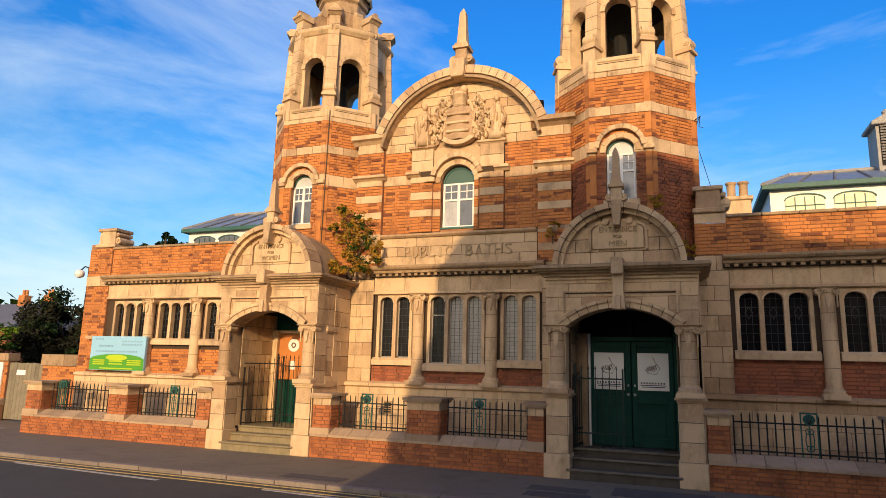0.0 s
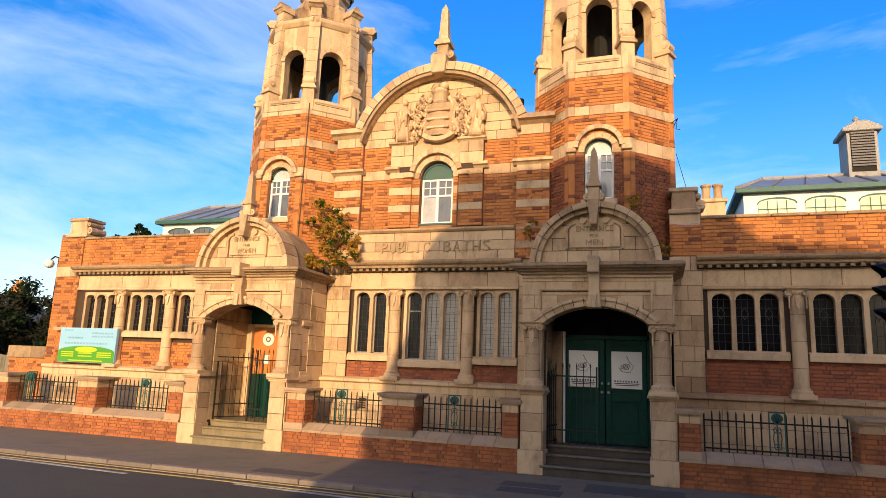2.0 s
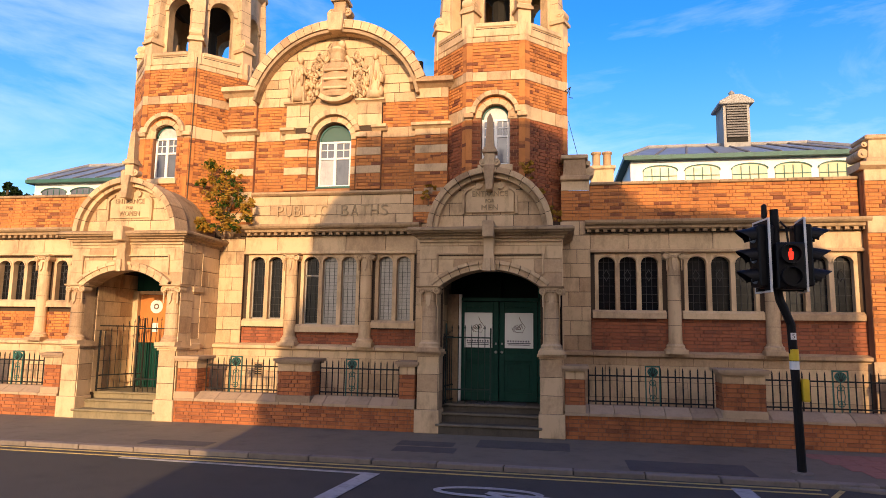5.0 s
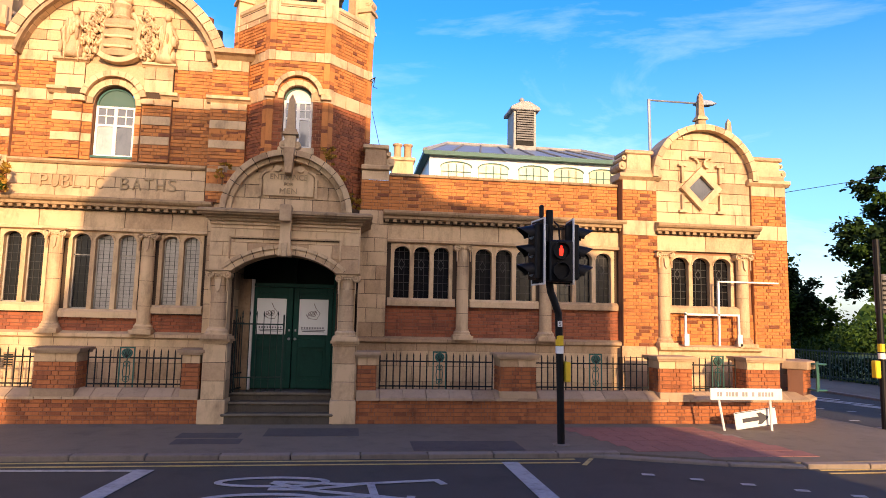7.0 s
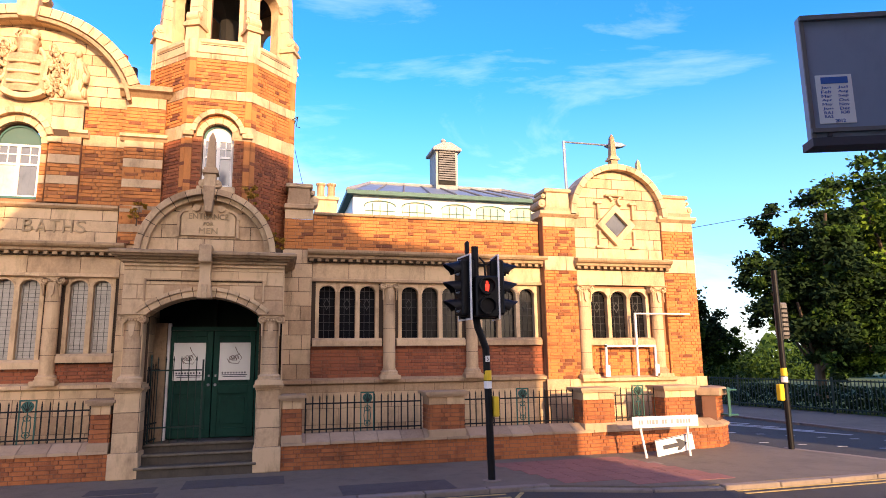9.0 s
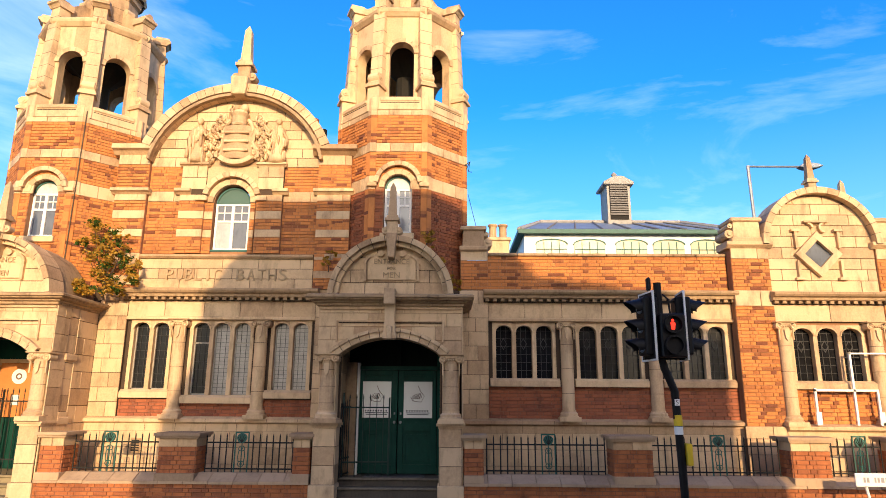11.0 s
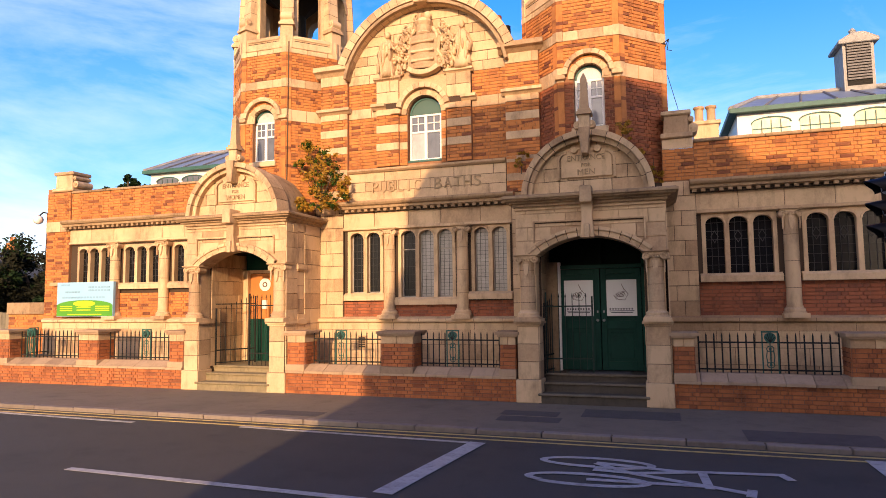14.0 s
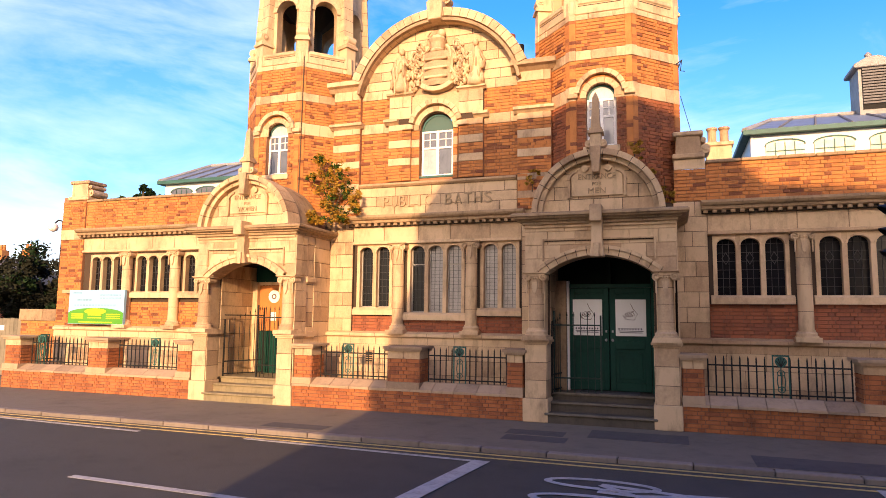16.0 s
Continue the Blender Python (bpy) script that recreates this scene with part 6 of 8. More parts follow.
dia = part("diamond_window", bm, STONE, pg, "diamond-shaped stone window")
part("pane", box(-0.22, 0.22, PY - 0.022, PY - 0.014, -0.22, 0.22, 0, dm), GREY_GLASS, dia)
bm = bmesh.new()
DZ = 4.72
for s in (-1, 1):
    for t in (-1, 1):
        add_box(bm, PM + s * 0.43 - 0.025, PM + s * 0.43 + 0.025, PY - 0.085, PY, min(DZ + t * 0.13, DZ + t * 0.50), max(DZ + t * 0.13, DZ + t * 0.50))
        add_box(bm, PM + s * 0.43 - 0.085, PM + s * 0.43 + 0.085, PY - 0.10, PY, DZ + t * 0.50 - 0.025, DZ + t * 0.50 + 0.025)
    add_ring(bm, PM + s * 0.16, DZ + 0.56, 0.07, 0.11, 90 if s > 0 else 0, 270 if s > 0 else 90, PY - 0.085, PY, 5)
add_box(bm, PM - 0.24, PM + 0.24, PY - 0.10, PY, DZ + 0.66, DZ + 0.70)
part("scrollwork", bm, STONE, dia)
obelisk(PM + 0.04, PY + 0.0, 6.02, 0.86, 0.14, pg, False)
part("block", box(8.90, 9.25, PY + 1.42, PY + 1.78, 4.85, 5.92, 0.015), STONE, pg)
obelisk(9.07, PY + 1.6, 5.90, 0.99, 0.15, pg, False)
rear = part("rear_gable", prism([(6.5, 4.9), (8.9, 4.9)] + arc(7.7, 4.92, 1.1, 2, 178, 14), PY + 1.4, PY + 1.7), STONE, pg)
# flat roofs behind the parapets
part("roof", boxes([(-15.2, L_IN - 1.0, YW + 0.3, 14.0, 4.2, 4.3), (L_IN + 1.0, R_IN - 1.0, YW + 0.42, 14.0, 5.6, 5.7), (R_IN + 1.0, PX1 - 0.4, YW + 0.5, 14.0, 4.2, 4.3)]), SLATE, baths, "grey flat roof behind the parapets")
part("rear_wall", boxes([(-15.2, PX1, 13.8, 14.0, 0.0, 4.3), (-15.2, -15.0, YW + 0.5, 14.0, 0.0, 4.6)]), BRICK, baths, "plain red brick rear walls")


# ---- glazed roof lanterns ----
def lantern(x0, x1, y0, y1, z0, ze, zr, hip, arches, name_label, glass=TINTED):
    ln = part("roof_lantern", boxes([(x0, x1, y0, y0 + 0.1, z0, ze), (x0, x1, y1 - 0.1, y1, z0, ze), (x0, x0 + 0.1, y0 + 0.1, y1 - 0.1, z0, ze), (x1 - 0.1, x1, y0 + 0.1, y1 - 0.1, z0, ze)]), WHITE, baths, name_label)
    for a, b in arches:
        h = (b - a) / 2
        zb, zs2 = ze - 0.72, ze - 0.30
        w = part("lantern_window", prism([(a, zb), (b, zb), (b, zs2)] + [((a + b) / 2 + h * math.cos(t), zs2 + 0.14 * math.sin(t)) for t in [math.pi * k / 10 for k in range(11)]] + [(a, zs2)], y0 - 0.03, y0), glass, ln)
        bm = bmesh.new()
        for q in (0.25, 0.5, 0.75):
            add_box(bm, a + (b - a) * q - 0.010, a + (b - a) * q + 0.010, y0 - 0.05, y0 - 0.03, zb, zs2 + 0.08)
        add_box(bm, a, b, y0 - 0.05, y0 - 0.03, zs2 - 0.16, zs2 - 0.14)
        for k in range(10):
            t0, t1 = math.pi * k / 10, math.pi * (k + 1) / 10
            add_prism(bm, [((a + b) / 2 + (h + s) * math.cos(t), zs2 + (0.14 + s) * math.sin(t)) for t, s in ((t0, 0), (t0, 0.03), (t1, 0.03), (t1, 0))], y0 - 0.06, y0)
        part("glazing_bar", bm, GREEN_TRIM, w)
    part("gutter", boxes([(x0 - 0.2, x1 + 0.2, y0 - 0.22, y0 + 0.05, ze, ze + 0.12), (x0 - 0.2, x0 + 0.05, y0 + 0.05, y1, ze, ze + 0.12), (x1 - 0.05, x1 + 0.2, y0 + 0.05, y1, ze, ze + 0.12)]), GREEN_TRIM, ln, "dark green gutter")
    ym = (y0 + y1) / 2
    v = [(x0 - 0.15, y0 - 0.15, ze + 0.12), (x1 + 0.15, y0 - 0.15, ze + 0.12), (x1 + 0.15, y1 + 0.15, ze + 0.12), (x0 - 0.15, y1 + 0.15, ze + 0.12), (x0 + hip, ym, zr), (x1 - hip, ym, zr)]
    part("glazed_roof", mesh_of("glazed_roof", v, [(0, 1, 5, 4), (2, 3, 4, 5), (1, 2, 5), (3, 0, 4)]), ROOF_GLASS, ln)
    n = max(4, int((x1 - x0) / 0.75))
    for k in range(n + 1):
        t = k / n
        a = Vector(v[0]).lerp(Vector(v[1]), t)
        b = Vector(v[4]).lerp(Vector(v[5]), t)
        part("glazing_rib", tube([a + Vector((0, 0, 0.02)), b + Vector((0, 0, 0.02))], 0.03, 4), LOUVRE, ln)
    part("ridge", tube([Vector(v[0]), Vector(v[4]), Vector(v[5]), Vector(v[1])], 0.09, 6), FLASHING, ln, "pale lead ridge")
    return ln


ly = 7.0
lan = lantern(2.15, 8.4, ly, ly + 4.4, 4.2, 6.62, 7.62, 0.8, [(2.5, 3.4), (3.62, 4.52), (4.85, 5.75), (5.95, 6.85), (7.05, 7.95)], "white painted glazed roof lantern with a green gutter")
lantern(-17.1, -9.0, 7.0, 11.0, 4.2, 6.42, 7.55, 0.35, [(-16.8, -15.9), (-15.7, -14.8), (-14.6, -13.7), (-13.5, -12.6), (-12.4, -11.5)], "green framed glazed roof lantern", GREY_GLASS)
vx, vy = 5.50, ly + 2.2
vent = part("roof_vent", box(vx - 0.38, vx + 0.38, vy - 0.44, vy + 0.44, 7.4, 8.78), FLASHING, lan, "louvred roof ventilator with a lead cap")
for k in range(14):
    part("louvre", box(vx - 0.29, vx + 0.29, vy - 0.50, vy - 0.44, 7.75 + 0.08 * k, 7.80 + 0.08 * k, 0, None), LOUVRE, vent)
# near-black sheet paints the shade between the louvres
part("vent_shade", box(vx - 0.30, vx + 0.30, vy - 0.455, vy - 0.43, 7.6, 8.76), DARK, vent)
part("vent_cap", prism([(vx - 0.50, 8.78), (vx + 0.50, 8.78), (vx + 0.50, 8.88), (vx + 0.14, 9.08), (vx - 0.14, 9.08), (vx - 0.50, 8.88)], vy - 0.56, vy + 0.56, 0.02), FLASHING, vent)
part("vent_finial", lathe([(0.12, 0), (0.14, 0.08), (0.07, 0.14), (0.10, 0.2), (0.03, 0.28)], 10, (vx, vy, 9.10)), FLASHING, vent)
ch = part("chimney", box(0.95, 1.50, 4.9, 5.4, 4.2, 5.98), STONE, baths, "buff chimney with two pale pots")
part("chimney_cap", box(0.90, 1.55, 4.85, 5.45, 5.90, 5.99, 0.015), STONE, ch)
for xx in (1.09, 1.36):
    part("chimney_pot", lathe([(0.12, 0), (0.10, 0.1), (0.10, 0.32), (0.13, 0.36), (0.13, 0.40)], 12, (xx, 5.1, 5.98)), STONE, ch)


# ---- across the road: a plain house that shades the lower walls ----
opp = thing("shading_house", "plain brick house across the road", "house")
SKEW = Matrix(((1, -0.165, 0, -0.165 * 14.25), (0, 1, 0, 0), (0, 0, 1, 0), (0, 0, 0, 1)))      # skewed along the sun so that the shadow edge stays sharp
# unseen; its outline is drawn back from the shadow edge on the baths
for nm, prof, y1, mt in (("wall", [(-3.05, -0.1), (8.0, -0.1), (8.0, 7.3), (7.0, 8.1), (5.9, 8.42), (4.3, 8.6), (3.9, 9.0), (3.4, 9.9), (3.1, 10.1), (-1.5, 10.1), (-1.7, 9.05), (-2.0, 8.85), (-2.25, 8.4), (-2.45, 8.0), (-2.55, 6.9), (-3.05, 5.6)], -14.25, BRICK_RED),
                        ("roof", [(-1.5, 10.1), (3.1, 10.1), (3.1, 10.15), (-1.5, 10.15)], -14.2, SLATE)):
    bm = prism(prof, -24.0, y1)
    bmesh.ops.transform(bm, matrix=SKEW, verts=bm.verts)
    part(nm, bm, mt, opp)


# out of view: plain block added to shade the side road and green
opp2 = thing("shading_house", "unseen house-shaped block added to shade the green", "house")
bm = prism([(15.6, -0.1), (44.0, -0.1), (44.0, 9.0), (15.6, 9.0)], -26.0, -16.0)
part("wall", bm, BRICK_RED, opp2)
part("roof", prism([(15.5, 9.0), (44.1, 9.0), (44.1, 9.06), (15.5, 9.06)], -26.1, -15.9), SLATE, opp2)


# ---- boundary wall with piers ----
def coping_profile(z0):
    return [(-0.035, z0), (-0.035, z0 + 0.045), (0.20, z0 + 0.165), (0.40, z0 + 0.165), (0.40, z0)]


def boundary(x0, x1, piers, label, mat=BRICK_WORN):
    b = thing("boundary_wall", label, "wall", kind="structure")
    core = part("brick_wall", box(x0, x1, 0.012, 0.40, 0.0, 0.40), MORTAR_RED, b)
    rows = [(p + x0, q + x0, r, s) for p, q, r, s in laid(x1 - x0, 0.40, RND)]
    meshes = {}
    for p, q, r, s in rows:
        key = round(q - p, 2)
        if key not in meshes:
            v, f = pieces([(-(q - p) / 2, (q - p) / 2, 0, s - r)], 0.013, RND)
            meshes[key] = mesh_of("brick", v, f)
            meshes[key].materials.append(mat)
        ob = part("brick", meshes[key], mat, core)
        ob.location = ((p + q) / 2, 0.012 + RND.uniform(-0.003, 0.003), r)
    n = max(1, round((x1 - x0) / 0.42))
    for i in range(n):
        a, c = x0 + (x1 - x0) * i / n, x0 + (x1 - x0) * (i + 1) / n
        part("coping_stone", prism_run(coping_profile(0.40 + RND.uniform(-0.004, 0.004)), a + 0.005, c - 0.005), COPING, b)
    for p0, p1 in piers:
        pier(b, p0, p1, mat)
    return b


def pier(parent, p0, p1, mat=BRICK_WORN):
    pr = part("pier", box(p0, p1, 0.03, 0.50, 0.55, 1.12), MORTAR_RED, parent, "square brick pier with a stone cap")
    brickwork(pr, p0, p1, 0.56, 1.0, 0.03, mat)
    for xx, mm, ln in ((p1, Matrix.Translation((p1, 0.03, 0)) @ Matrix.Rotation(math.pi / 2, 4, "Z"), 0.47), (p0, Matrix.Translation((p0, 0.50, 0)) @ Matrix.Rotation(-math.pi / 2, 4, "Z"), 0.47)):
        brickwork(pr, 0, ln, 0.56, 1.0, 0.0, mat, m=mm)
    part("pier_foot", box(p0 - 0.02, p1 + 0.02, -0.03, 0.52, 0.44, 0.57, 0.01), COPING, pr)
    for k in (0, 1):
        h = (p1 - p0) / 2
        part("pier_block", box(p0 + k * h + 0.003 - 0.012 * (1 - k), p0 + (k + 1) * h - 0.003 + 0.012 * k, 0.015, 0.515, 1.0, 1.14, 0.006), STONE, pr)
    bm = bmesh.new()
    add_box(bm, p0 - 0.05, p1 + 0.05, -0.03, 0.56, 1.14, 1.18)
    add_box(bm, p0 - 0.08, p1 + 0.08, -0.06, 0.59, 1.18, 1.23)
    part("pier_cap", bm, COPING, pr)


boundary(-15.18, L_IN - 1.25, [(-15.14, -14.66), (-12.50, -11.95), (-9.98, -9.62)], "low red brick boundary wall with sloped stone coping")
boundary(L_IN + 1.25, R_IN - 1.31, [(-7.08, -6.70), (-5.04, -4.40), (-2.72, -2.45)], "low red brick boundary wall with sloped stone coping")
boundary(R_IN + 1.31, 8.4, [(0.21, 0.52), (2.75, 3.40), (5.77, 6.41), (7.54, 8.2)], "low red brick boundary wall with sloped stone coping")
ret = thing("boundary_wall", "short return of the low brick boundary wall", "wall", kind="structure")
part("brick_wall", box(-15.18, -14.80, 0.40, YW - 0.08, 0.0, 0.40), MORTAR_RED, ret)
for k in range(2):
    part("coping_stone", box(-15.22, -14.76, 0.405 + 0.46 * k, 0.855 + 0.46 * k, 0.40, 0.55, 0.02), COPING, ret)
turn = thing("boundary_wall", "rounded end of the low brick boundary wall", "wall", kind="structure")
pts = [(8.4, 0.0), (8.85, 0.12), (9.25, 0.45), (9.5, 0.95), (9.58, 1.6), (9.58, 6.0)]
for a, b2 in zip(pts, pts[1:]):
    d = Vector((b2[0] - a[0], b2[1] - a[1], 0))
    m = Matrix.Translation((a[0], a[1], 0)) @ Matrix.Rotation(math.atan2(d.y, d.x), 4, "Z")
    part("brick_wall", box(0, d.length, 0.012, 0.35, 0, 0.40, 0, m), MORTAR_RED, turn)
    brickwork(turn, 0, d.length, 0.0, 0.40, 0.012, BRICK_WORN, m=m)
    bm = bmesh.new()
    add_moulding(bm, coping_profile(0.40), 0.004, d.length - 0.004, m)
    part("coping_stone", bm, COPING, turn)
    if a[0] > 8.8 and a[1] < 1.5:
        part("dwarf_wall", box(0, d.length, 0.08, 0.35, 0.5, 1.02, 0, m), MORTAR_RED, turn)
        brickwork(turn, 0, d.length, 0.56, 1.0, 0.08, BRICK_WORN, m=m)
        part("cap_stone", box(-0.03, d.length + 0.03, -0.02, 0.45, 1.0, 1.16, 0.012, m), COPING, turn)


# ---- railings ----
def railing(x0, x1, y, emblem):
    r = thing("iron_railing", "black iron railing with a green leaf emblem panel", "railing", group="railings on the boundary wall")
    for z in (0.62, 1.06):
        part("rail", box(x0, x1, y - 0.012, y + 0.012, z - 0.012, z + 0.012), IRON, r)
    n = round((x1 - x0) / 0.118)
    me = None
    for i in range(n + 1):
        xx = x0 + (x1 - x0) * i / n
        if emblem and abs(xx - emblem) < 0.12:
            continue
        if me is None:
            bm = lathe([(0.012, 0.555), (0.012, 1.17), (0.001, 1.22)], 6)
            bmesh.ops.recalc_face_normals(bm, faces=bm.faces)
            me = bpy.data.meshes.new("bar")
            bm.to_mesh(me)
            bm.free()
            me.materials.append(IRON)
        b = part("bar", me, IRON, r)
        b.location = (xx, y, 0)
    if emblem:
        e = part("emblem_panel", boxes([(emblem - 0.125, emblem - 0.105, y - 0.012, y + 0.012, 0.555, 1.24), (emblem + 0.105, emblem + 0.125, y - 0.012, y + 0.012, 0.555, 1.24), (emblem - 0.125, emblem + 0.125, y - 0.012, y + 0.012, 1.22, 1.245)]), GREEN_IRON, r)
        leaf = [(emblem + 0.088 * math.cos(t) * (1.0 if math.sin(t) > -0.2 else 0.9), 1.135 + 0.085 * math.sin(t)) for t in [2 * math.pi * k / 18 for k in range(18)]]
        part("leaf", prism(leaf, y - 0.03, y + 0.01), GREEN_IRON, e, "green cast leaf")
        bm = bmesh.new()
        for k in range(5):
            tube([(emblem, y - 0.032, 1.06), (emblem + 0.07 * math.sin((k - 2) * 0.6), y - 0.034, 1.08 + 0.13 * math.cos((k - 2) * 0.5))], 0.006, 4, bm)
        part("leaf_vein", bm, IRON, e)
        bm = bmesh.new()
        tube([(emblem, y, 0.56), (emblem, y, 1.06)], 0.010, 5, bm)
        for s in (-1, 1):
            for z0, sg in ((0.66, 1), (1.0, -1)):
                tube([(emblem + s * (0.012 + 0.05 * math.sin(t) * (1 - t / 9)), y, z0 + sg * 0.055 * (1 - math.cos(t)) * (1 - t / 12)) for t in [k * 0.55 for k in range(10)]], 0.008, 4, bm)
            tube([(emblem + s * 0.045, y, 0.72), (emblem + s * 0.06, y, 0.83), (emblem + s * 0.045, y, 0.94)], 0.008, 4, bm)
        part("scrollwork", bm, GREEN_IRON, e)
    return r


RY = 0.30
railing(-14.60, -12.58, RY, -14.3)
railing(-11.88, -10.02, RY, -10.86)
railing(-6.64, -5.12, RY, -6.03)
railing(-4.32, -2.80, RY, -3.70)
railing(0.60, 2.66, RY, 1.68)
railing(3.48, 5.68, RY, 4.64)
railing(6.48, 7.46, RY, 7.10)
side_rail = railing(0.0, 0.92, 0.0, 0.50)
side_rail.location, side_rail.rotation_euler = (-14.98, 0.42, 0.0), (0, 0, radians(90))
gp = thing("gate_panel", "green iron railing panel at the wall end", "railing")
for k in range(4):
    part("bar", box(9.05 + 0.05 * k, 9.075 + 0.05 * k, 0.12 + 0.05 * k, 0.145 + 0.05 * k, 0.58, 1.16), GREEN_IRON, gp)
part("rail", box(9.02, 9.26, 0.10, 0.33, 1.10, 1.13), GREEN_IRON, gp)
part("rail", box(9.02, 9.26, 0.10, 0.33, 0.60, 0.63), GREEN_IRON, gp)


def gate(name, label, hinge, angle, width, z0, h0, h1, spikes=9, iron=IRON):
    """An iron gate leaf, turned about its hinge."""
    g = thing(name, label, "gate", at=(hinge[0], hinge[1], 0), turn=angle)
    part("stile", box(0, 0.03, -0.015, 0.015, z0, z0 + h0 + 0.08), iron, g)
    part("stile", box(width - 0.03, width, -0.015, 0.015, z0, z0 + h1), iron, g)
    for z in (z0 + 0.05, z0 + 0.32, z0 + h1 - 0.18):
        part("rail", box(0, width, -0.012, 0.012, z - 0.012, z + 0.012), iron, g)
    for k in range(1, spikes):
        t = k / spikes
        top = h0 + (h1 - h0) * t
        part("bar", lathe([(0.007, z0 + 0.03), (0.007, z0 + top - 0.03), (0.013, z0 + top), (0.002, z0 + top + 0.06)], 6, (width * t, 0, 0)), iron, g)
    return g


gate("entrance_gate", "green iron gate leaf standing half open", (-1.99, 0.55), 8, 0.86, 0.40, 1.45, 1.45, 7, PARK_GREEN)
gate("entrance_gate", "dark iron gate leaf folded against the porch wall", (-2.0, 0.42), 80, 0.7, 0.46, 1.2, 1.4, 6)
gate("entrance_gate", "rusty iron gate leaf standing open", (-9.17, 0.48), 62, 0.95, 0.46, 1.15, 1.5, 8)
gate("entrance_gate", "closed iron gate leaf in front of the door", (-8.42, 0.62), 0, 0.86, 0.40, 1.52, 1.52, 8)


# ---- the notice board, lamps and cables on the building ----
board = thing("notice_board", "large pale blue and green poster board on the brick wall", "sign")
part("panel", box(-14.58, -12.76, 1.20, 1.27, 1.51, 2.37), SKY_BLUE, board)
hill = [(-14.57, 1.52), (-12.77, 1.52), (-12.77, 1.80)] + [(-13.67 + 0.90 * math.cos(t), 1.78 + 0.14 * math.sin(t)) for t in [math.pi * k / 14 for k in range(15)]] + [(-14.57, 1.80)]
part("green_field", prism(hill, 1.192, 1.2), GREEN_PRINT, board)
part("lime_field", prism([(-13.67 + 0.36 * math.cos(t), 1.83 + 0.075 * math.sin(t)) for t in [2 * math.pi * k / 18 for k in range(18)]], 1.186, 1.192), LIME_PRINT, board)
bm = bmesh.new()
for x0, x1, z in ((-13.55, -12.85, 2.24), (-13.55, -12.85, 2.16), (-14.4, -13.0, 1.985), (-14.45, -14.1, 2.30), (-14.3, -13.75, 2.12)):
    n = int((x1 - x0) / 0.10)
    for k in range(n):
        add_box(bm, x0 + 0.10 * k, x0 + 0.10 * k + 0.07, 1.192, 1.2, z - 0.022, z + 0.022)
part("print", bm, INK_PALE, board, "blue bars of print")
bm = bmesh.new()
for x0, x1, z in ((-14.45, -14.05, 1.76), (-14.45, -14.05, 1.71), (-14.45, -14.05, 1.66), (-13.3, -12.85, 1.76), (-13.3, -12.85, 1.71), (-13.3, -12.85, 1.66), (-13.9, -13.45, 1.74), (-13.9, -13.45, 1.67), (-14.2, -13.1, 1.56)):
    add_box(bm, x0, x1, 1.180, 1.192, z - 0.014, z + 0.014)
part("print", bm, LIME_PRINT, board, "yellow bars of print")
part("batten", box(-14.9, -14.58, 1.24, 1.36, 2.30, 2.38), STONE, board)
lamp = thing("flood_lamp", "white globe security lamp on the pier", "lamp")
part("globe", lathe([(0.02, -0.12), (0.10, -0.08), (0.13, 0.0), (0.10, 0.08), (0.02, 0.12)], 14, (-15.45, 1.30, 4.05)), WHITE, lamp, smooth=True)
part("bracket", tube([(-15.45, 1.32, 4.15), (-15.35, 1.36, 4.25), (-15.24, 1.42, 4.22)], 0.02, 6), IRON, lamp)
part("cable", tube([(-15.26, 1.40, 4.22), (-15.24, 1.39, 3.6), (-15.25, 1.38, 3.0)], 0.012, 5), IRON, lamp)
fr = thing("sign_frame", "bare pale metal sign frame before the pavilion window", "sign frame")
for x0, z0, z1 in ((6.88, 1.42, 2.08), (7.62, 1.42, 2.74), (8.06, 1.42, 2.02)):
    part("post", box(x0 - 0.02, x0 + 0.02, 1.06, 1.10, z0 - 0.02, z1), WHITE, fr)
part("crossbar", box(7.60, 8.98, 1.06, 1.10, 2.72, 2.75), WHITE, fr)
part("crossbar", box(6.86, 8.08, 1.06, 1.10, 2.02, 2.06), WHITE, fr)
for x0 in (6.88, 8.06):
    part("foot_plate", box(x0 - 0.05, x0 + 0.05, 1.03, 1.06, 1.40, 1.64), WHITE, fr)
wire = thing("overhead_cable", "thin black overhead cable from the corner", "cable")
part("cable", tube([(9.3, 1.4, 4.75), (15.0, 4.0, 6.1), (30.0, 10.0, 10.4)], 0.007, 4), IRON, wire)
part("cable", tube([(R_IN + 1.45, 1.9, 6.2), (0.55, 2.4, 5.5), (0.95, 5.0, 5.9)], 0.006, 4), IRON, wire)


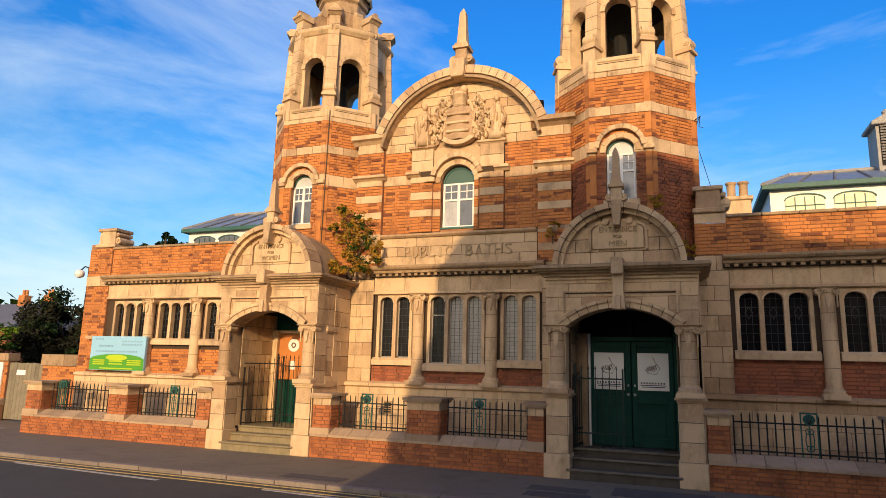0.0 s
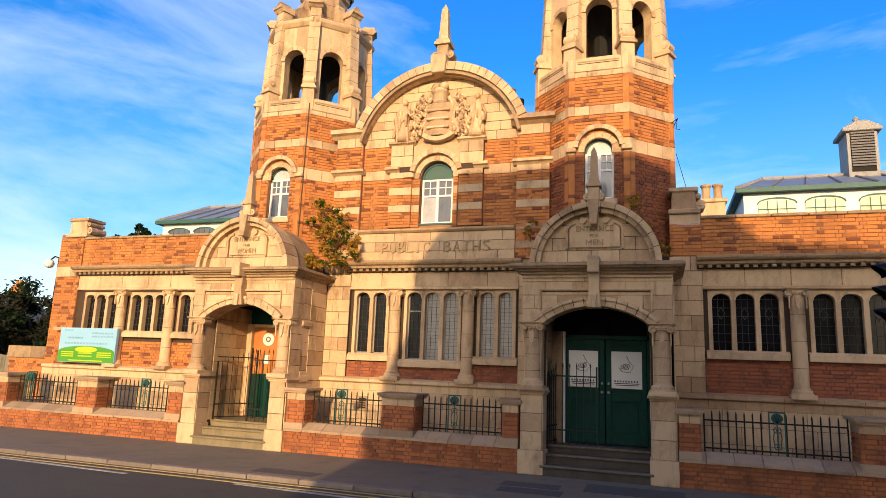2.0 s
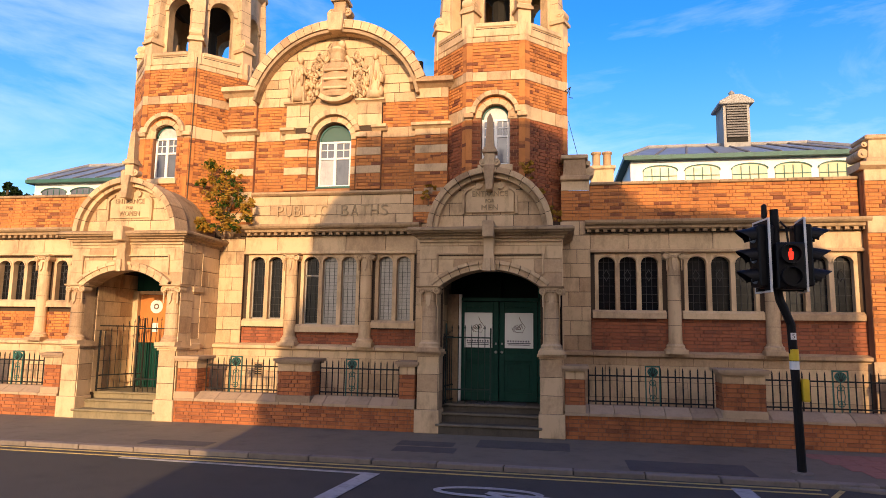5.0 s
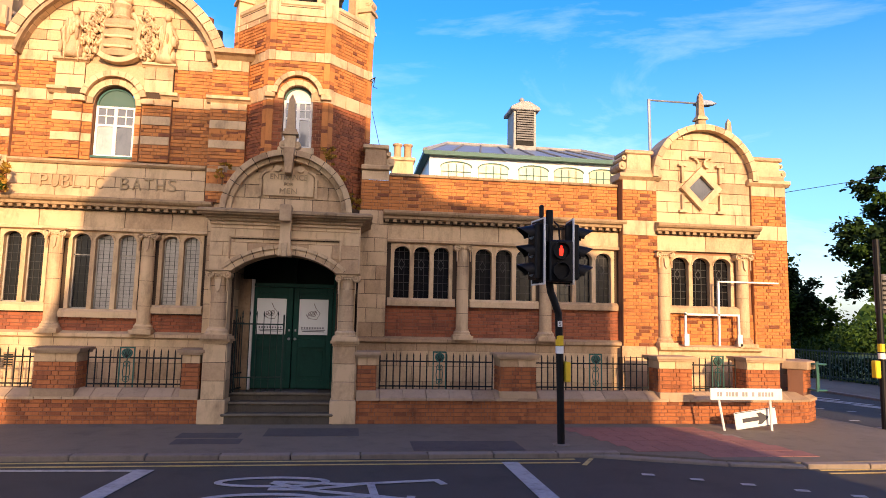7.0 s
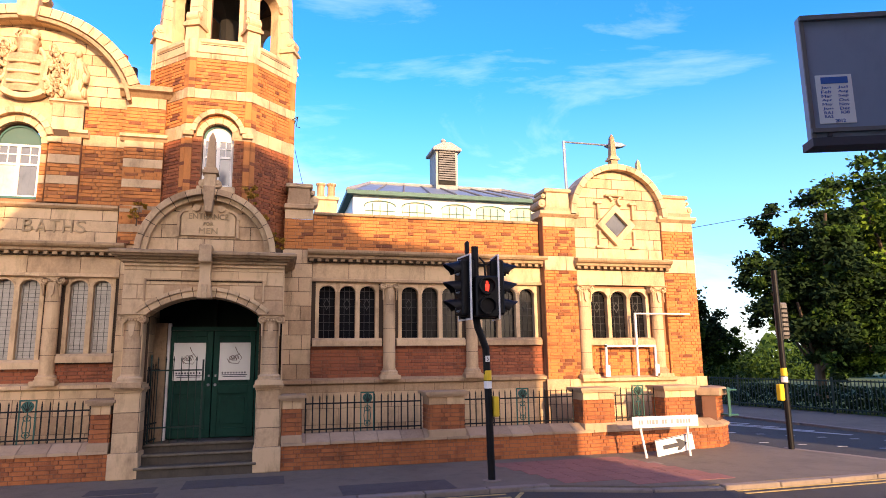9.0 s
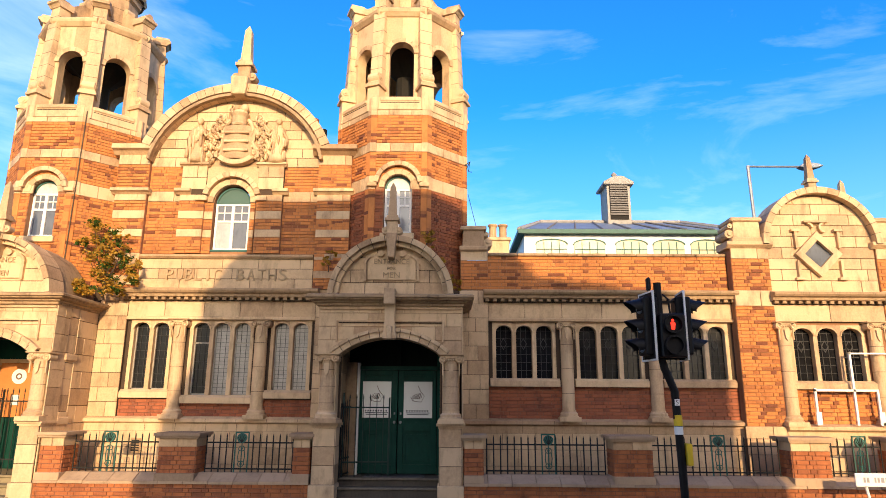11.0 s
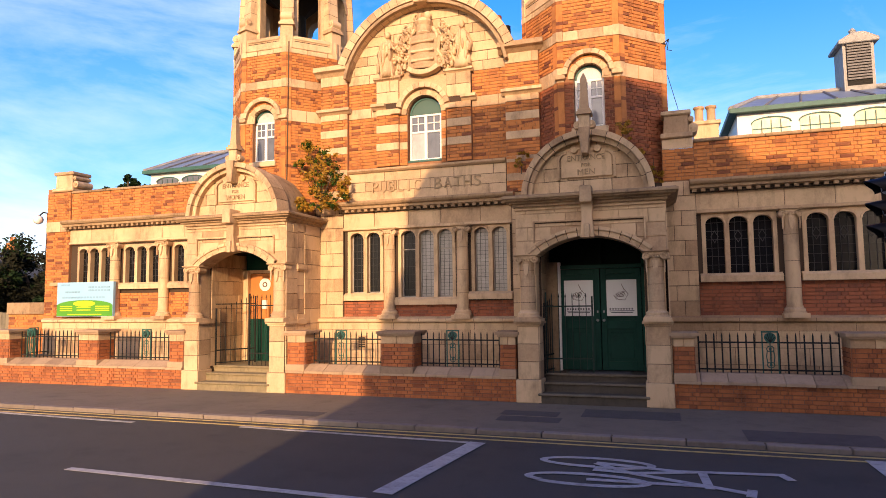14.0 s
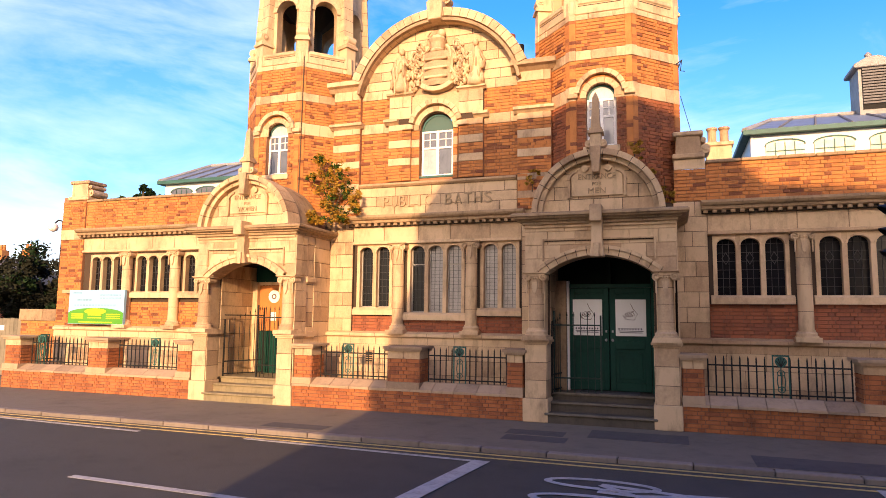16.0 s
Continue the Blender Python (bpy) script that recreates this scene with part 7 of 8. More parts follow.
# ---- street things ----
def signal_head(parent, m, aspects, board_edge):
    """A traffic light head that looks along its own -y."""
    h = 0.285 * aspects
    hd = part("signal_head", box(-0.15, 0.15, -0.10, 0.12, 0, h, 0.02, m), BLACK, parent, "black traffic light head")
    if board_edge:
        part("backing_board", box(-0.225, 0.225, 0.0, 0.02, -0.06, h + 0.06, 0.0, m), BLACK, hd)
        part("white_border", boxes_at([(-0.24, -0.218, -0.004, 0.024, -0.08, h + 0.08), (0.218, 0.24, -0.004, 0.024, -0.08, h + 0.08), (-0.218, 0.218, -0.004, 0.024, h + 0.055, h + 0.08), (-0.218, 0.218, -0.004, 0.024, -0.08, -0.055)], m), WHITE, hd)
    for k in range(aspects):
        z = 0.14 + 0.285 * k
        bm = bmesh.new()
        for k2 in range(14):
            ring = []
            for t in (radians(-25 + 230 * k2 / 14), radians(-25 + 230 * (k2 + 1) / 14)):
                lip = -0.19 - 0.16 * max(0.0, math.sin(t))
                ring += [(q * math.cos(t), y, z + q * math.sin(t) - (0.035 if y < -0.1 else 0.0)) for q, y in ((0.125, -0.09), (0.112, lip), (0.104, lip), (0.117, -0.09))]
            vs = [bm.verts.new(m @ Vector(v)) for v in ring]
            for i in range(4):
                bm.faces.new((vs[i], vs[(i + 1) % 4], vs[4 + (i + 1) % 4], vs[4 + i]))
        part("visor", bm, BLACK, hd)
        bm = bmesh.new()
        bmesh.ops.create_cone(bm, segments=20, radius1=0.105, radius2=0.09, depth=0.03, cap_ends=True, matrix=m @ Matrix.Translation((0, -0.105, z)) @ Matrix.Rotation(math.pi / 2, 4, "X"))
        part("lens", bm, PANEL_GREY, hd)
    return hd


def boxes_at(rows, m):
    bm = bmesh.new()
    for r in rows:
        add_box(bm, *r, m)
    return bm


tl = thing("traffic_light", "black traffic light with a lit red crossing lamp", "traffic light")
PXP, PYP = 3.15, -1.92
part("pole", tube([(PXP + 0.09, PYP, 0.0), (PXP + 0.07, PYP, 1.2), (PXP + 0.045, PYP, 1.95), (PXP - 0.015, PYP, 2.12), (PXP - 0.08, PYP, 2.28), (PXP - 0.10, PYP, 2.42), (PXP - 0.10, PYP, 3.54)], 0.057, 12), BLACK, tl)
part("collar", lathe([(0.14, 0), (0.14, 0.012), (0.07, 0.02)], 14, (PXP + 0.09, PYP, 0.0)), KERB, tl)
part("yellow_band", lathe([(0.062, 1.47), (0.062, 1.62)], 12, (PXP + 0.063, PYP, 0)), YELLOW, tl, "yellow band")
part("white_label", lathe([(0.062, 1.35), (0.062, 1.46)], 12, (PXP + 0.063, PYP, 0)), PAPER, tl)
pl = part("number_plate", box(PXP + 0.015, PXP + 0.085, PYP - 0.066, PYP - 0.058, 1.75, 1.84), PAPER, tl)
writing(pl, "5", PXP + 0.05, PYP - 0.067, 1.795, 0.035, 0.06, INK, 0.002)
part("sensor", box(PXP - 0.26, PXP - 0.20, PYP - 0.05, PYP + 0.05, 3.42, 3.62, 0.02), BLACK, tl)
part("sensor_arm", tube([(PXP - 0.23, PYP, 3.45), (PXP - 0.23, PYP, 3.28), (PXP - 0.10, PYP, 3.22)], 0.02, 6), BLACK, tl)
part("cable", tube([(PXP - 0.05, PYP - 0.06, 3.36), (PXP + 0.02, PYP - 0.08, 3.28), (PXP + 0.04, PYP - 0.08, 3.05)], 0.015, 6), BLACK, tl)
part("bracket", boxes([(PXP - 0.36, PXP + 0.24, PYP - 0.02, PYP + 0.02, 3.24, 3.27), (PXP - 0.36, PXP + 0.24, PYP - 0.02, PYP + 0.02, 2.40, 2.43)]), BLACK, tl)
ped = part("crossing_lamp", box(PXP - 0.17, PXP + 0.19, PYP - 0.26, PYP - 0.06, 2.42, 3.05, 0.02), BLACK, tl, "black pedestrian crossing lamp")
for k, z in enumerate((2.59, 2.89)):
    bm = bmesh.new()
    add_ring(bm, PXP - 0.0, z, 0.115, 0.135, 0, 359.9, PYP - 0.33, PYP - 0.25, 22)
    part("hood", bm, BLACK, ped)
    bm = bmesh.new()
    bmesh.ops.create_cone(bm, segments=22, radius1=0.115, radius2=0.115, depth=0.01, cap_ends=True, matrix=Matrix.Translation((PXP, PYP - 0.265, z)) @ Matrix.Rotation(math.pi / 2, 4, "X"))
    part("lens", bm, BLACK, ped)
bm = bmesh.new()
add_prism(bm, [(PXP - 0.024, 2.81), (PXP + 0.024, 2.81), (PXP + 0.034, 2.91), (PXP + 0.015, 2.925), (PXP - 0.015, 2.925), (PXP - 0.034, 2.91)], PYP - 0.276, PYP - 0.272)
add_prism(bm, [(PXP + 0.019 * math.cos(t), 2.946 + 0.019 * math.sin(t)) for t in [2 * math.pi * k / 10 for k in range(10)]], PYP - 0.276, PYP - 0.272)
part("red_symbol", bm, RED_LAMP, ped, "glowing red stop symbol")
signal_head(tl, Matrix.Translation((PXP - 0.28, PYP + 0.02, 2.46)) @ Matrix.Rotation(radians(-82), 4, "Z"), 3, True)
signal_head(tl, Matrix.Translation((PXP + 0.26, PYP + 0.06, 2.47)) @ Matrix.Rotation(radians(84), 4, "Z"), 3, True)
part("push_button", box(PXP + 0.13, PXP + 0.21, PYP - 0.10, PYP + 0.06, 0.93, 1.23, 0.015), YELLOW, tl, "yellow push button box")

t2 = thing("traffic_light", "black crossing pole with a signal head seen from behind", "traffic light")
QX, QY = 9.83, -0.60
part("pole", tube([(QX, QY, -0.05), (QX, QY, 3.5)], 0.057, 12), BLACK, t2)
part("yellow_band", lathe([(0.062, 1.40), (0.062, 1.55)], 12, (QX, QY, 0)), YELLOW, t2)
part("white_label", lathe([(0.062, 1.27), (0.062, 1.38)], 12, (QX, QY, 0)), PAPER, t2)
part("push_button", box(QX - 0.18, QX - 0.07, QY - 0.06, QY + 0.06, 0.92, 1.24, 0.015), YELLOW, t2)
hd = part("signal_head", box(QX + 0.06, QX + 0.24, QY - 0.02, QY + 0.20, 2.12, 2.85, 0.03), LOUVRE, t2, "grey ribbed back of a signal head")
for k in range(7):
    part("rib", box(QX + 0.08, QX + 0.22, QY - 0.035, QY - 0.02, 2.17 + 0.09 * k, 2.20 + 0.09 * k), BLACK, hd)
t3 = thing("traffic_light", "black traffic light showing red across the side road", "traffic light")
UX, UY = 17.3, 2.0
part("pole", tube([(UX, UY, 0), (UX, UY, 3.4)], 0.057, 10), BLACK, t3)
part("yellow_band", lathe([(0.062, 1.40), (0.062, 1.60)], 12, (UX, UY, 0)), YELLOW, t3)
h3 = part("signal_head", box(UX - 0.62, UX - 0.27, UY - 0.15, UY + 0.1, 2.05, 2.72, 0.02), BLACK, t3)
bm = bmesh.new()
bmesh.ops.create_cone(bm, segments=18, radius1=0.11, radius2=0.11, depth=0.02, cap_ends=True, matrix=Matrix.Translation((UX - 0.44, UY - 0.16, 2.52)) @ Matrix.Rotation(math.pi / 2, 4, "X"))
part("red_lens", bm, RED_LAMP, h3)
signal_head(t3, Matrix.Translation((UX + 0.35, UY - 0.05, 2.05)) @ Matrix.Rotation(radians(20), 4, "Z"), 3, True)
part("bracket", box(UX - 0.45, UX + 0.3, UY - 0.02, UY + 0.02, 2.3, 2.34), BLACK, t3)


def name_sign(x0, x1, y, z0, z1, legs, label, turn=0.0):
    s = thing("street_sign", label, "sign", at=((x0 + x1) / 2, y, 0), turn=turn)
    w = (x1 - x0) / 2
    part("plate", box(-w, w, -0.015, 0.015, z0, z1, 0.006), WHITE, s)
    bm = bmesh.new()
    zc, h = (z0 + z1) / 2, (z1 - z0) * 0.19
    xx, rnd = -w * 0.82, random.Random(3)
    while xx < w * 0.82:
        ww = rnd.uniform(0.028, 0.05)
        if rnd.random() > 0.16:
            add_box(bm, xx, xx + ww, -0.019, -0.015, zc - h, zc + h)
        xx += ww + 0.02
    part("print", bm, INK_FADED, s, "faded grey bars of lettering")
    for lx, lean in legs:
        part("leg", tube([(lx, 0.03, z1), (lx + lean, 0.03, 0.0)], 0.022, 6), WHITE, s)
    return s


name_sign(6.32, 7.68, -0.75, 0.53, 0.73, ((-0.54, 0.13), (0.46, 0.03)), "white street name sign on two leaning legs")
name_sign(20.5, 21.9, 6.0, 1.08, 1.26, ((-0.5, 0.0), (0.5, 0.0)), "pale street name sign on the green")
ar = thing("arrow_sign", "white sign with a black arrow leaning on the wall", "sign")
am = Matrix.Translation((7.25, -0.62, 0.19)) @ Matrix.Rotation(radians(-8), 4, "Y")
part("plate", box(-0.40, 0.40, -0.012, 0.012, -0.155, 0.155, 0.008, am), WHITE, ar)
part("arrow", prism([(-0.26, -0.035), (0.06, -0.035), (0.02, -0.10), (0.10, -0.10), (0.25, 0.0), (0.10, 0.10), (0.02, 0.10), (0.06, 0.035), (-0.26, 0.035)], -0.018, -0.012, 0, am), INK, ar)
part("border", boxes_at([(-0.39, 0.39, -0.016, -0.012, 0.14, 0.152), (-0.39, 0.39, -0.016, -0.012, -0.152, -0.14)], am), INK, ar)

# the underside of an estate sign board high beside the camera
bs = thing("advert_board", "grey metal back of a board high beside the pavement", "sign board")
bmx = Matrix.Translation((2.55, -9.0, 2.80)) @ Matrix.Rotation(radians(-20), 4, "Z")
part("panel", box(0, 1.9, 0.0, 0.04, 0.02, 0.66, 0, bmx), PANEL_GREY, bs)
part("lower_edge", boxes_at([(0, 1.9, -0.012, 0.10, -0.022, 0.02)], bmx), INK, bs)
part("trim", boxes_at([(0, 1.9, -0.02, 0.0, 0.045, 0.065), (0, 0.02, -0.01, 0.0, 0.02, 0.66), (0, 1.9, -0.02, 0.0, 0.635, 0.66)], bmx), LOUVRE, bs)
for k in range(4):
    part("bolt", box(0.07 + 0.36 * k, 0.095 + 0.36 * k, -0.012, 0.0, 0.022, 0.045, 0.004, bmx), INK, bs)
stm = bmx @ Matrix.Translation((0.048, 0, 0.092)) @ Matrix.Diagonal((0.79, 1.0, 0.84, 1.0)) @ Matrix.Translation((-0.06, 0, -0.10))
stk = part("sticker", box(0.06, 0.275, -0.004, 0.0, 0.10, 0.40, 0, stm), PAPER, bs, "white printed sticker with the months")
part("heading", boxes_at([(0.09, 0.25, -0.007, -0.004, 0.345, 0.385)], stm), INK_BLUE, stk)
for i, t in enumerate(("Jan", "Feb", "Mar", "Apr", "May", "Jun")):
    writing(stk, t, 0.115, -0.005, 0.32 - 0.026 * i, 0.06, 0.018, INK_BLUE, 0.001, stm)
for i, t in enumerate(("Jul", "Aug", "Sep", "Oct", "Nov", "Dec")):
    writing(stk, t, 0.215, -0.005, 0.32 - 0.026 * i, 0.06, 0.018, INK_BLUE, 0.001, stm)
writing(stk, "2012", 0.18, -0.005, 0.115, 0.06, 0.02, INK_BLUE, 0.001, stm)
for t, px, pz in (("RA1", 0.115, 0.165), ("R3B", 0.215, 0.165), ("RA2", 0.115, 0.142)):
    writing(stk, t, px, -0.005, pz, 0.05, 0.017, INK_BLUE, 0.001, stm)
part("post", tube([(4.12, -9.46, 0.0), (4.12, -9.46, 4.3)], 0.05, 8), STEEL, bs)

sl = thing("street_lamp", "tall grey street lamp with a short arm", "street lamp")
part("column", tube([(10.6, 10.0, 0.0), (10.45, 10.0, 9.95)], 0.06, 8), STEEL, sl)
part("arm", tube([(10.45, 10.0, 9.92), (12.6, 10.0, 9.92)], 0.035, 6), STEEL, sl)
part("lantern", prism([(12.2, 9.90), (12.4, 10.05), (12.8, 10.02), (13.05, 9.93), (12.8, 9.85), (12.4, 9.82)], 9.85, 10.15, 0.02), PANEL_GREY, sl)


# ---- walls, gate and gardens beyond the left end ----
gw = thing("garden_wall", "orange brick garden wall with stone coping and a white panel", "wall")
GY = 1.75
part("brick_wall", box(-20.4, -18.32, GY, GY + 0.25, 0.0, 1.68), MORTAR, gw)
brickwork(gw, -20.4, -18.32, 0.55, 1.62, GY)
part("base", box(-20.45, -18.28, GY - 0.28, GY, 0.0, 0.44), MORTAR, gw)
brickwork(gw, -20.45, -18.28, 0.0, 0.44, GY - 0.28)
part("base_coping", prism_run([(GY, 0.62), (GY - 0.04, 0.62), (GY - 0.32, 0.50), (GY - 0.32, 0.43), (GY, 0.43)], -20.48, -18.26), COPING, gw)
coping(-20.45, -18.28, GY - 0.06, GY + 0.3, 1.66, 0.22, 0.7, gw)
part("post", box(-20.98, -20.42, GY - 0.10, GY + 0.40, 0.0, 1.78), MORTAR, gw)
brickwork(gw, -20.98, -20.42, 0.0, 1.55, GY - 0.10)
ashlar(gw, -20.98, -20.42, 1.55, 2.0, GY - 0.10, course=0.22)
part("post_cap", box(-21.08, -20.32, GY - 0.18, GY + 0.5, 2.0, 2.09, 0.02), COPING, gw)
part("white_panel", box(-20.20, -18.47, GY - 0.05, GY - 0.01, 0.72, 1.62), WHITE, gw, "blank white panel")
gw2 = thing("garden_wall", "short orange brick garden wall with stone coping", "wall")
part("brick_wall", box(-16.93, -15.25, GY, GY + 0.25, 0.0, 1.66), MORTAR, gw2)
brickwork(gw2, -16.93, -15.25, 0.0, 1.56, GY)
coping(-16.98, -15.25, GY - 0.05, GY + 0.3, 1.56, 0.32, 0.8, gw2)
gt = thing("timber_gate", "weathered grey boarded timber gate", "gate")
for k in range(9):
    part("board", box(-18.27 + 0.147 * k, -18.13 + 0.147 * k, GY + 0.02, GY + 0.05, 0.05, 1.62 + RND.uniform(-0.01, 0.01), 0.004), TIMBER, gt)
part("rail", box(-18.27, -16.95, GY + 0.05, GY + 0.09, 0.4, 0.5), TIMBER, gt)
part("rail", box(-18.27, -16.95, GY + 0.05, GY + 0.09, 1.2, 1.3), TIMBER, gt)
part("notice", box(-17.95, -17.6, GY + 0.005, GY + 0.02, 1.28, 1.42), PAPER, gt)
fence = thing("timber_fence", "weathered grey timber fence", "fence")
for k in range(14):
    part("board", box(-23.1 + 0.15 * k, -22.96 + 0.15 * k, GY + 0.1, GY + 0.13, 0.0, 1.6), TIMBER, fence)


def tree(name, label, x, y, base, trunk_h, r_trunk, lobes, leaf, n, mats, seed=1, flat_leaf=0.6, clumps_each=6, spread=1.0):
    """A tapered trunk with limbs, and a crown of many small leaves gathered in uneven clumps."""
    rnd = random.Random(seed)
    t = thing(name, label, "tree" if "shrub" not in name else "shrub", at=(0, 0, 0))
    bm = bmesh.new()
    top = max(l[2] for l in lobes)
    prof = [(r_trunk * 1.3, base), (r_trunk, base + trunk_h * 0.3), (r_trunk * 0.8, base + trunk_h), (r_trunk * 0.3, base + (top - base) * 0.9)]
    lathe(prof, 9, (x, y, 0), bm)
    for lx, ly, lz, lr in lobes:
        a = Vector((x, y, base + trunk_h * rnd.uniform(0.7, 1.1)))
        b = Vector((lx, ly, lz))
        mid = a.lerp(b, 0.5) + Vector((0, 0, -0.1 * (b - a).length))
        tube([a, mid, b], r_trunk * 0.28, 5, bm)
    part("trunk", bm, BARK, t)
    clumps = []
    for lx, ly, lz, lr in lobes:
        for _ in range(max(clumps_each, int(26 * lr / 2.0))):
            d = Vector((rnd.gauss(0, 1), rnd.gauss(0, 1), rnd.gauss(0, 0.9))).normalized()
            clumps.append((Vector((lx, ly, lz)) + d * lr * rnd.uniform(0.55, 1.05), lr * spread * rnd.uniform(0.16, 0.36)))
    per = max(1, n // len(clumps))
    groups = [([], []) for _ in mats]
    for c, cr in clumps:
        v, f = groups[0 if rnd.random() < 0.72 or len(mats) == 1 else 1]
        for _ in range(per):
            d = Vector((rnd.gauss(0, 1), rnd.gauss(0, 1), rnd.gauss(0, 0.7)))
            p = c + d * cr * 0.55
            s = leaf * rnd.uniform(0.6, 1.35)
            u = Vector((rnd.gauss(0, 1), rnd.gauss(0, 1), rnd.gauss(0, flat_leaf))).normalized()
            w = u.cross(Vector((rnd.gauss(0, 1), rnd.gauss(0, 1), rnd.gauss(0, 1)))).normalized()
            i = len(v)
            v += [p - u * s, p + w * s * 0.55, p + u * s, p - w * s * 0.55]
            f.append((i, i + 1, i + 2, i + 3))
    for (v, f), mm in zip(groups, mats):
        if v:
            part("crown", mesh_of("crown", v, f), mm, t)["kind"] = "stuff"
    return t


def lobes(seed, cx, cy, cz, rx, ry, rz, n, size):
    rnd = random.Random(seed)
    out = []
    for _ in range(n):
        d = Vector((rnd.gauss(0, 1), rnd.gauss(0, 1), rnd.gauss(0, 1))).normalized() * rnd.uniform(0.35, 1.0)
        out.append((cx + d.x * rx, cy + d.y * ry, cz + d.z * rz, size * rnd.uniform(0.7, 1.2)))
    return out


tree("broad_tree", "broad leafy tree with sunlit lime leaves beside the railings", 26.0, 9.0, 0.0, 1.6, 0.28, lobes(4, 27.0, 9.5, 5.2, 4.7, 2.6, 4.4, 34, 1.9) + lobes(5, 26.4, 9.0, 2.4, 4.2, 1.8, 1.3, 14, 1.3), 0.12, 110000, (LEAF, LEAF_LIGHT), 4)
tree("dark_tree", "tall dark tree behind the railed green", 21.6, 10.5, 0.0, 1.4, 0.22, lobes(6, 21.9, 10.5, 4.5, 2.0, 2.0, 4.2, 24, 1.3), 0.11, 46000, (LEAF_DARK, LEAF), 6)
tree("dark_tree", "tall dark tree behind the railed green", 32.0, 13.0, 0.0, 2.0, 0.3, lobes(16, 32.0, 13.0, 6.5, 4.5, 3.0, 4.5, 20, 2.2), 0.22, 14000, (LEAF_DARK, LEAF), 16)
tree("street_tree", "green tree beside the corner of the baths", 21.5, 20.0, 0.0, 1.6, 0.22, lobes(7, 21.6, 20.0, 4.4, 2.2, 2.2, 2.9, 14, 1.5), 0.12, 22000, (LEAF_DARK, LEAF), 7)
tree("street_tree", "pale green tree down the side road", 25.5, 24.0, 0.0, 1.2, 0.2, lobes(8, 25.6, 24.0, 2.6, 3.0, 2.0, 1.9, 12, 1.2), 0.16, 9000, (LEAF, LEAF_LIGHT), 8)
tree("street_tree", "distant green tree beyond the green", 33.0, 40.0, 0.0, 1.2, 0.2, lobes(9, 33.0, 40.0, 3.0, 6.0, 3.0, 2.0, 14, 1.8), 0.25, 7000, (LEAF, LEAF_DARK), 9)
tree("copper_tree", "dark copper-leaved tree behind the baths", -26.5, 11.0, 0.0, 1.2, 0.25, lobes(10, -26.4, 11.0, 2.5, 2.2, 2.2, 1.3, 16, 1.2), 0.085, 42000, (LEAF_PURPLE, LEAF_DARK), 10)
tree("garden_tree", "green garden tree behind the brick wall", -26.6, 5.5, 0.0, 1.0, 0.18, lobes(12, -27.4, 5.6, 2.0, 3.0, 1.6, 1.2, 18, 1.0), 0.075, 40000, (LEAF, LEAF_LIGHT), 12)
tree("copper_tree", "dark copper-leaved tree among the gardens", -37.0, 13.0, 0.0, 1.5, 0.25, lobes(13, -40.5, 13.0, 3.6, 2.6, 2.5, 1.3, 12, 1.2), 0.11, 20000, (LEAF_PURPLE, LEAF_DARK), 13)
tree("conifer", "dark conifer top above the roof", -31.0, 20.0, 0.0, 5.0, 0.2, [(-31.0 + dx, 20.0, z, r) for dx, z, r in ((0, 9.6, 0.25), (0.1, 9.0, 0.5), (-0.3, 8.4, 0.8), (0.5, 8.0, 0.9), (0, 7.2, 1.2), (-1.0, 8.6, 0.3), (1.0, 8.7, 0.35), (-1.6, 8.9, 0.35), (1.7, 8.8, 0.4), (-2.2, 8.5, 0.4), (0.5, 9.3, 0.35))], 0.14, 6000, (LEAF_DARK,), 14)

# shrubs rooted in the masonry
shrub = [(-7.25, 1.0, 5.25, 0.14), (-7.1, 1.0, 5.0, 0.22), (-6.75, 1.0, 4.95, 0.20), (-6.95, 1.0, 4.7, 0.32), (-6.6, 0.95, 4.6, 0.18), (-7.05, 1.0, 4.45, 0.24), (-6.75, 1.0, 4.3, 0.34), (-6.4, 1.0, 4.35, 0.20), (-6.3, 1.0, 4.1, 0.12), (-6.9, 0.9, 4.05, 0.26), (-7.2, 0.8, 3.9, 0.18), (-6.6, 1.0, 3.9, 0.16), (-7.4, 0.95, 4.85, 0.10)]
tree("wall_shrub", "yellowing buddleia shrub growing from the masonry", -6.95, 1.1, 3.74, 0.3, 0.03, shrub, 0.030, 5600, (LEAF_IVY, LEAF), 21, clumps_each=14, spread=1.3)
tree("wall_shrub", "small weeds growing on the porch cornice", -7.0, 0.75, 3.74, 0.1, 0.012, [(-7.15, 0.7, 3.82, 0.10), (-6.95, 0.6, 3.80, 0.10), (-7.3, 0.85, 3.86, 0.12)], 0.04, 500, (LEAF_IVY, LEAF), 22)
tree("wall_shrub", "dry weeds behind the stone pediment", 0.0, 0.75, 3.85, 0.2, 0.012, [(-0.1, 0.7, 4.1, 0.14), (0.05, 0.7, 3.95, 0.12), (-0.25, 0.8, 4.4, 0.12)], 0.035, 450, (LEAF_IVY,), 23)
tree("wall_shrub", "dry weeds beside the stone pediment", -0.52, 0.85, 4.5, 0.2, 0.010, [(-0.5, 0.8, 5.0, 0.14), (-0.4, 0.8, 4.85, 0.12)], 0.03, 240, (LEAF_IVY,), 24)
tree("wall_shrub", "dry weeds on the gable pier", -2.5, 1.2, 4.3, 0.1, 0.010, [(-2.45, 1.15, 4.65, 0.12), (-2.55, 1.15, 4.5, 0.10)], 0.03, 240, (LEAF_IVY,), 25)

